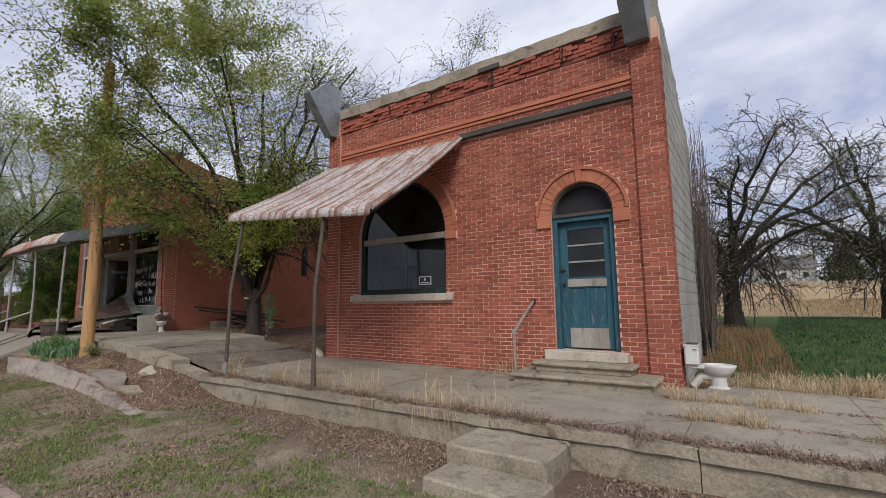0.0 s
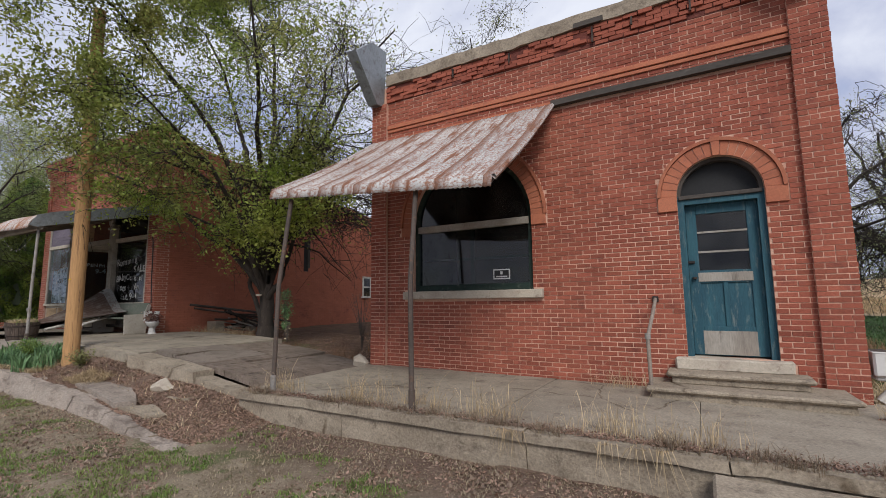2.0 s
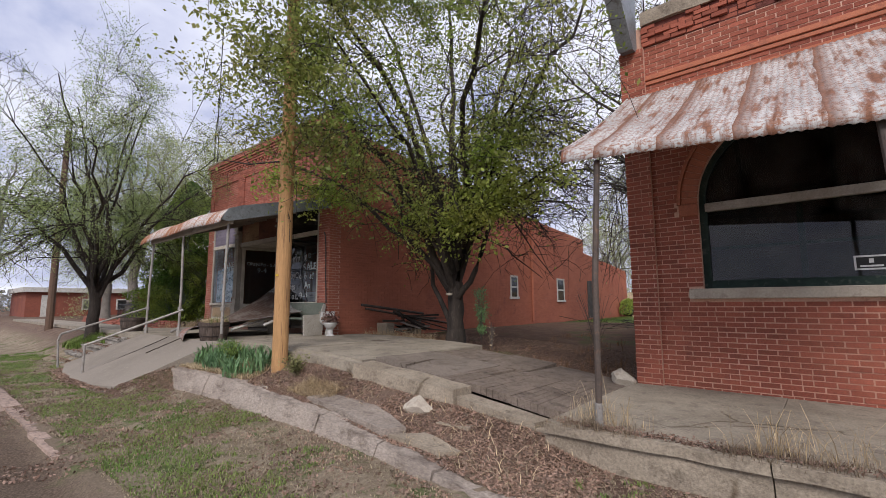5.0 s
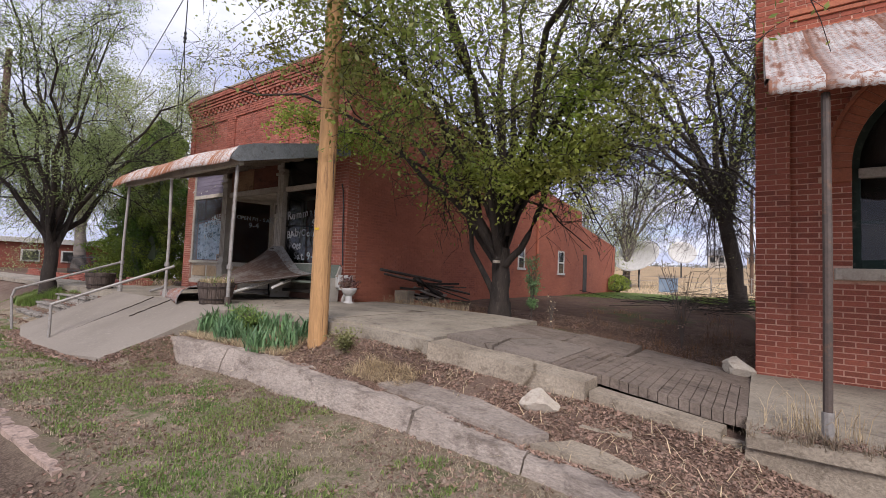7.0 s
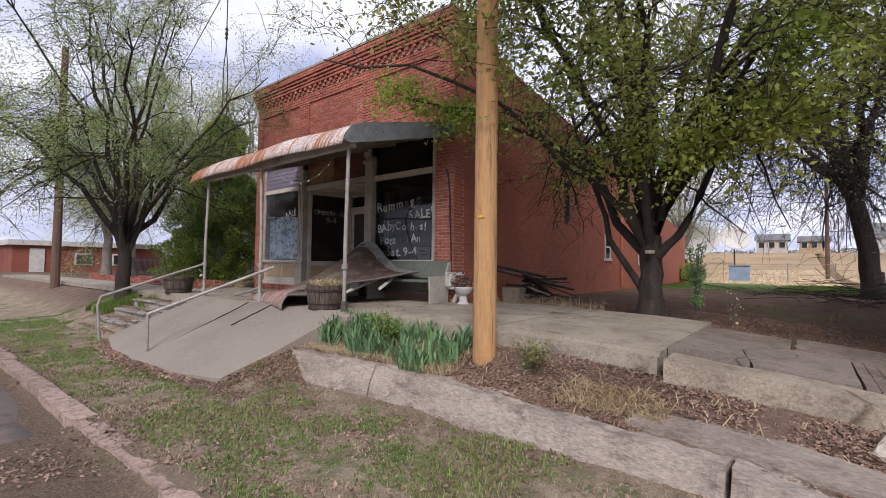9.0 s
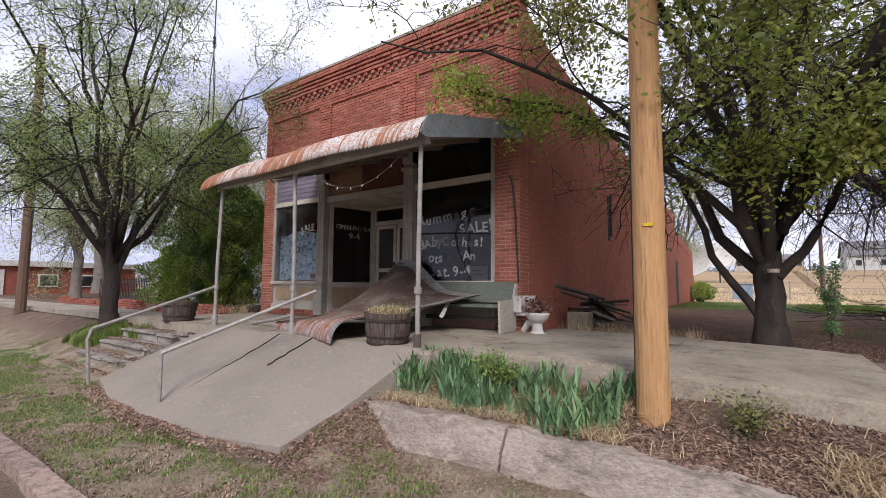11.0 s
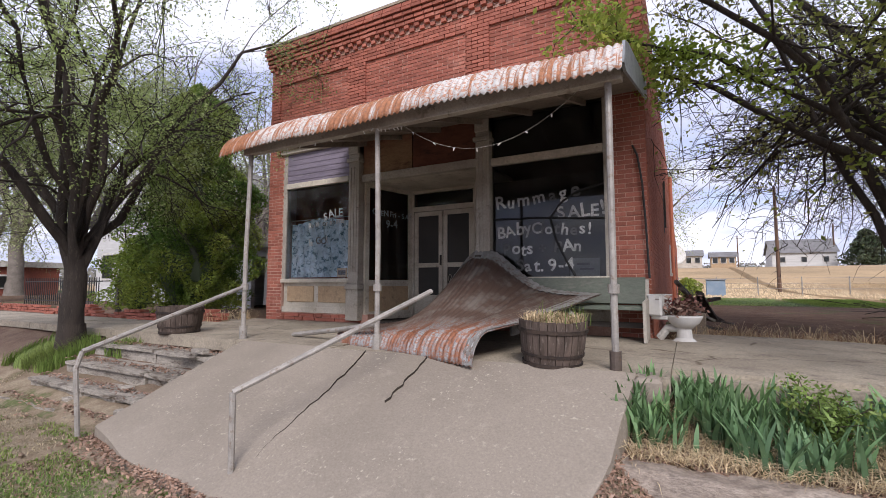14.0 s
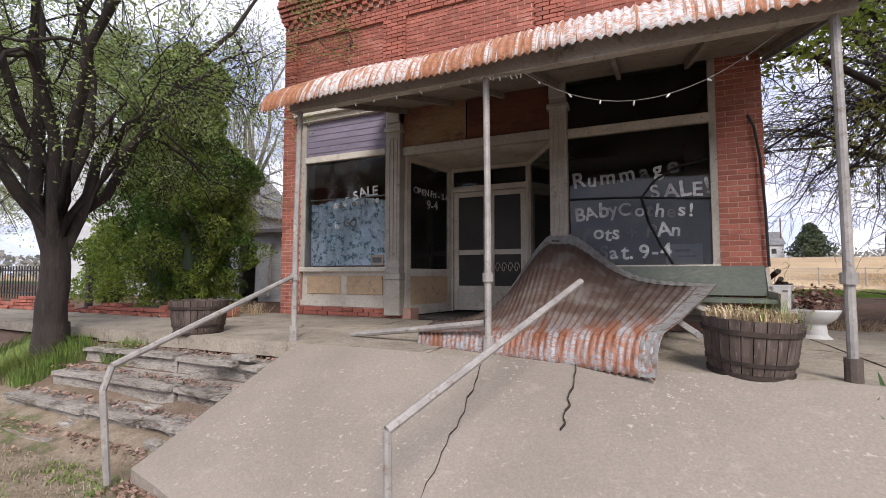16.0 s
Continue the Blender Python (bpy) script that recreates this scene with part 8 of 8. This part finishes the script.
# lumber and scrap along the red wall
rg2 = random.Random(9)
def stick(at, to, w_, h_, material, label):
    """A sawn board from one end to the other, with its broad side up."""
    a, b = Vector(at), Vector(to)
    d = (b - a).normalized()
    u = d.cross(Vector((0, 0, 1))).normalized()
    n_ = u.cross(d)
    o = thing("plank", at, label, "plank", "planks in the heap")
    bm = bmesh.new()
    r = [[bm.verts.new(p + u * (s * w_) + n_ * (q * h_)) for s, q in ((-1, -1), (1, -1), (1, 1), (-1, 1))] for p in (a, (a + b) / 2 + Vector((0, 0, -0.02)), b)]
    for p, q in zip(r, r[1:]):
        for i in range(4):
            bm.faces.new((p[i], p[(i + 1) % 4], q[(i + 1) % 4], q[i]))
    bm.faces.new(r[0][::-1])
    bm.faces.new(r[2])
    part("board", bm, material, o)


for k in range(16):
    y0, z0 = 8.6 + rg2.uniform(0, 0.8), 0.86 + 0.035 * k
    x0 = -15.3 + rg2.uniform(0, 0.55)
    stick((x0, y0, z0), (x0 + rg2.uniform(-0.1, 0.7), y0 + rg2.uniform(0.5, 1.5), max(0.76, z0 - rg2.uniform(-0.05, 0.5))), rg2.uniform(0.03, 0.075), rg2.uniform(0.011, 0.03), (M_BARE, M_DARKW, M_DARKW, M_BARK)[k % 4], "grey weathered plank in a heap against the red wall")
o = thing("steel_pipe", (-15.2, 7.95, 1.45), "two long dark pipes leaning over the lumber", "pipe")
part("pipe", tube([(-15.2, 7.8, 1.55), (-15.0, 10.0, 1.28)], 0.035, 8), M_DARKW, o)
part("pipe", tube([(-15.15, 7.9, 1.45), (-14.7, 11.0, 0.95)], 0.03, 8), M_RPIPE, o)
for (x0, y0, s) in ((-15.02, 8.5, 1), (-15.1, 9.7, 0.9)):
    o = thing("concrete_block", (x0, y0, 0.74), "rough concrete block under the lumber heap", "block")
    part("body", roughen(boxes((x0 - 0.2 * s, x0 + 0.2 * s, y0 - 0.15, y0 + 0.15, 0.70, 1.06), bevel=0.015), 0.02, 4, 2), M_CONC, o)
o = thing("bed_frame", (-14.85, 9.8, 0.75), "rusty iron bed frame leaning on the heap", "frame")
part("rail", tube([(-15.1, 9.2, 1.25), (-14.45, 10.6, 0.8)], 0.02, 6), M_RPIPE, o)
part("rail", tube([(-14.9, 9.2, 0.95), (-14.3, 10.4, 0.76)], 0.02, 6), M_RPIPE, o)
part("bar", tube([(-15.1, 9.2, 1.25), (-14.9, 9.2, 0.95)], 0.018, 6), M_RPIPE, o)

# rusty vine or cable on the shop corner
cb = thing("hanging_cable", (-15.52, 6.86, 2.2), "black cable hanging down the brick corner", "cable")
part("cord", tube([(-15.66, 6.90, 3.45), (-15.60, 6.89, 3.3), (-15.55, 6.88, 2.9), (-15.52, 6.87, 2.3), (-15.50, 6.89, 1.6)], 0.016, 6), M_IRON, cb)

# ruined brick edging of the next lot
be = tagged(thing("brick_edging", (-28, 5.95, 0.75)), "ruined low red brick edging with loose bricks", "wall", kind="structure")
for r in range(4):
    rows_ = [q for q in courses(-36, -23.2, 0.74 + r * 0.068, 0.74 + (r + 1) * 0.068, height=0.068) if noise.noise(Vector((q[0] * 0.6, 4, 0))) > -0.35 + 0.14 * r]
    lay_bricks(be, rows_, lambda u, w_, d: (u, 6.15 + 0.03 * r - d, w_), 0.2, M_B2, (lambda u, w_: u > -29.5) if r < 2 else None, 60, 0.02)
rl = random.Random(6)
for k in range(26):
    x, y = rl.uniform(-30, -23.4), rl.uniform(5.75, 6.0)
    o = thing("loose_brick", (x, y, 0.72), "loose red brick fallen from the edging", "brick", "loose bricks")
    part("body", box(bmesh.new(), -0.1, 0.1, -0.05, 0.05, 0, 0.065, 0.006, pose(x, y, 0.72, rl.uniform(-8, 8), rl.uniform(-8, 8), rl.uniform(0, 180))), M_B2, o)


# ---- buildings and things in the distance ----
def house(name, x0, x1, y0, y1, z0, eave, ridge, label, wall_m=M_SIDING, roof_m=M_ROOF, along="x"):
    lift = float(rise((x0 + x1) / 2, y0))
    z0, eave, ridge = z0 + lift, eave + lift, ridge + lift
    o = thing(name, ((x0 + x1) / 2, (y0 + y1) / 2, z0), label, "house")
    part("wall", boxes((x0, x1, y0, y1, z0 - 0.2, eave)), wall_m, o)
    if along == "x":
        c = (y0 + y1) / 2
        part("roof", prism([(y0 - 0.4, eave - 0.05), (c, ridge), (y1 + 0.4, eave - 0.05), (c, ridge - 0.25)], x0 - 0.4, x1 + 0.4, "x"), roof_m, o)
        part("gable", prism([(y0, eave), (c, ridge - 0.25), (y1, eave)], x0, x1, "x"), wall_m, o)
    else:
        c = (x0 + x1) / 2
        part("roof", prism([(x0 - 0.4, eave - 0.05), (c, ridge), (x1 + 0.4, eave - 0.05), (c, ridge - 0.25)], y0 - 0.4, y1 + 0.4, "y"), roof_m, o)
        part("gable", prism([(x0, eave), (c, ridge - 0.25), (x1, eave)], y0, y1, "y"), wall_m, o)
    for k in range(3):
        wx = x0 + (x1 - x0) * (k + 0.5) / 3
        w_ = part("window", boxes((wx - 0.55, wx + 0.55, y0 - 0.06, y0, z0 + 0.9, z0 + 2.2)), M_WHITEP, o)
        part("pane", boxes((wx - 0.45, wx + 0.45, y0 - 0.075, y0 - 0.06, z0 + 1.0, z0 + 2.1)), M_GLASSD, w_)
    return o


house("white_house", -40.5, -33.5, 11.5, 19, 0.8, 4.3, 7.9, "white clapboard house with a steep grey roof", along="y")
house("farm_house", -17.0, -12.0, 110, 116, 0.8, 3.3, 4.7, "low grey-roofed house across the field", M_RENDER)
house("farm_house", -10.2, -5.6, 114, 119, 0.8, 3.1, 4.3, "small low house with a brown wall across the field", M_TAN)
house("farm_house", 1.2, 12.0, 118, 127, 0.8, 3.8, 6.9, "pale farmhouse with a wide grey roof far across the field", M_SIDING)
rb = thing("red_building", (-60, 9.5, 0.6), "low red brick building with a white roof edge down the street", "building")
part("wall", boxes((-66, -57.3, 6.2, 16.5, 0.4, 2.75)), M_FARRED, rb)
part("roof", boxes((-66.3, -57.0, 5.9, 16.8, 2.75, 3.15)), M_WHITEP, rb, "white roof edge")
dr = part("door", boxes((-57.3, -57.22, 7.2, 8.1, 0.5, 2.5)), M_WHITEP, rb)
for y in (10.0, 12.6):
    w_ = part("window", boxes((-57.3, -57.2, y, y + 1.2, 1.2, 2.2)), M_WHITEP, rb)
    part("pane", boxes((-57.2, -57.17, y + 0.1, y + 1.1, 1.3, 2.1)), M_GLASSD, w_)
sh = thing("white_shed", (-27.4, 11.5, 0.8), "white shed with a dark open doorway", "shed")
part("wall", strip_wall(bmesh.new(), -29.6, -25.8, 0.7, 2.75, 10.6, 10.75, ((-28.1, -27.3, 0.7, 2.45),)), M_SIDING, sh)
part("side_wall", boxes((-25.95, -25.8, 10.75, 13, 0.7, 2.75), (-29.6, -29.45, 10.75, 13, 0.7, 2.75), (-29.45, -25.95, 12.85, 13, 0.7, 2.75)), M_SIDING, sh)
part("roof", prism([(10.2, 2.7), (13.3, 3.1), (13.3, 3.2), (10.2, 2.8)], -29.9, -25.5, "x"), M_ROOF, sh)
part("door", prism([(-27.3, 0.85), (-27.25, 2.45), (-26.75, 2.40), (-26.8, 0.85)], 10.45, 10.55, "y"), M_WHITEP, sh, "white plank door standing open")
fe = thing("iron_fence", (-34, 8.0, 0.8), "black iron picket fence before the white house", "fence")
for k in range(36):
    x = -38 + k * 0.16
    part("picket", boxes((x, x + 0.022, 8.0, 8.022, 0.75, 1.75)), M_IRON, fe)
part("rail", boxes((-38, -32.2, 8.0, 8.03, 1.6, 1.64)), M_IRON, fe)
part("rail", boxes((-38, -32.2, 8.0, 8.03, 0.9, 0.94)), M_IRON, fe)
gp = thing("gate_post", (-28.6, 6.8, 0.75), "dark wooden post beside the brick edging", "post")
part("shaft", boxes((-28.66, -28.54, 6.74, 6.86, 0.7, 1.75), bevel=0.01), M_DARKW, gp)


def pole(name, x, y, z, h, r, label, material=M_OLDPOLE, arm=False):
    z = z + float(rise(x, y))
    o = thing(name, (x, y, z), label, "utility pole")
    part("shaft", tube([(x, y, z - 0.2), (x, y, z + h)], [r, r * 0.7], 10), material, o)
    if arm:
        part("crossarm", boxes((x - 1.1, x + 1.1, y - 0.06, y + 0.06, z + h - 0.8, z + h - 0.68)), material, o)


pole("old_pole", -31.8, 4.0, 0.6, 9.0, 0.15, "brown wooden pole beside the street")
pole("old_pole", -8.5, 45, 0.8, 8.6, 0.15, "brown wooden pole in the field")
pole("old_pole", 12.0, 120, 0.8, 9.0, 0.18, "thin distant pole with a crossarm", arm=True)
pole("old_pole", -3.0, 140, 0.8, 9.0, 0.18, "thin distant pole with a crossarm", arm=True)

ms = thing("guyed_mast", (-41, 14.3, 0.8), "thin tall mast of two steel rods joined at the top", "mast")
part("rod", tube([(-41.35, 14.3, 0.7), (-41.30, 14.3, 15.0), (-41.0, 14.3, 16.6)], 0.035, 5), M_IRON, ms)
part("rod", tube([(-40.65, 14.3, 0.7), (-40.70, 14.3, 15.0), (-41.0, 14.3, 16.6)], 0.035, 5), M_IRON, ms)
part("tip", tube([(-41.0, 14.3, 16.6), (-41.0, 14.3, 24.0)], 0.04, 5), M_IRON, ms)
part("insulator", lathe([(0.03, 0), (0.12, 0.05), (0.05, 0.25), (0.13, 0.35), (0.05, 0.6), (0.12, 0.7), (0.02, 0.9)], (-41, 14.3, 17.0), 8), M_IRON, ms)
ln = thing("overhead_line", (-60, 16, 20), "black overhead line sloping across the sky", "cable")
part("cord", tube([(-100, 30, 27), (-70, 21.5, 23.2), (-41, 14.3, 20.8)], 0.035, 5), M_IRON, ln)


def dish(at, r, label, turn):
    at = (at[0], at[1], at[2] + float(rise(at[0], at[1])))
    o = thing("satellite_dish", (at[0], at[1], 0.8), label, "satellite dish")
    bm = lathe([(0.02, 0.0)] + [(r * t, 0.32 * r * t * t) for t in (0.25, 0.5, 0.75, 1.0)] + [(r * 1.0, 0.32 * r + 0.04), (r * 0.75, 0.18 * r + 0.06), (0.02, 0.06)], (0, 0, 0), 28)
    bmesh.ops.transform(bm, matrix=Matrix.Translation(at) @ pose(0, 0, 0, turn[0], turn[1], turn[2]), verts=bm.verts)
    part("reflector", bm, M_WHITEP, o, smooth=True)
    part("mast", tube([(at[0], at[1], 0.6), at], 0.09, 8), M_IRON, o)


dish((-17.4, 46, 3.4), 2.05, "large white satellite dish beyond the lot", (48, 0, -15))
dish((-16.9, 70, 3.9), 1.8, "large white satellite dish beyond the lot", (60, 0, 20))
bx = thing("blue_container", (-13.3, 36, 0.8), "faded blue container beyond the lot", "container")
part("body", boxes((-13.9, -12.8, 35.5, 36.5, 0.7, 1.75), bevel=0.02), mat("faded blue paint", (0.20, 0.28, 0.36), (0.26, 0.33, 0.40), s1=2, s2=20), bx)
part("lid", boxes((-13.95, -12.75, 35.45, 36.55, 1.75, 1.82), bevel=0.01), M_GALV, bx)
fn_ = thing("wire_fence", (-12, 40, 0.8), "grey wire fence with thin posts beyond the lot", "fence")
for k in range(9):
    part("post", tube([(-18 + 2.4 * k, 37.5, 0.7), (-18 + 2.4 * k, 37.5, 2.0)], 0.04, 6), M_PIPE, fn_)
for z in (1.2, 1.55, 1.9):
    part("wire", tube([(-18, 37.5, z), (1.2, 37.5, z)], 0.012, 4), M_PIPE, fn_)
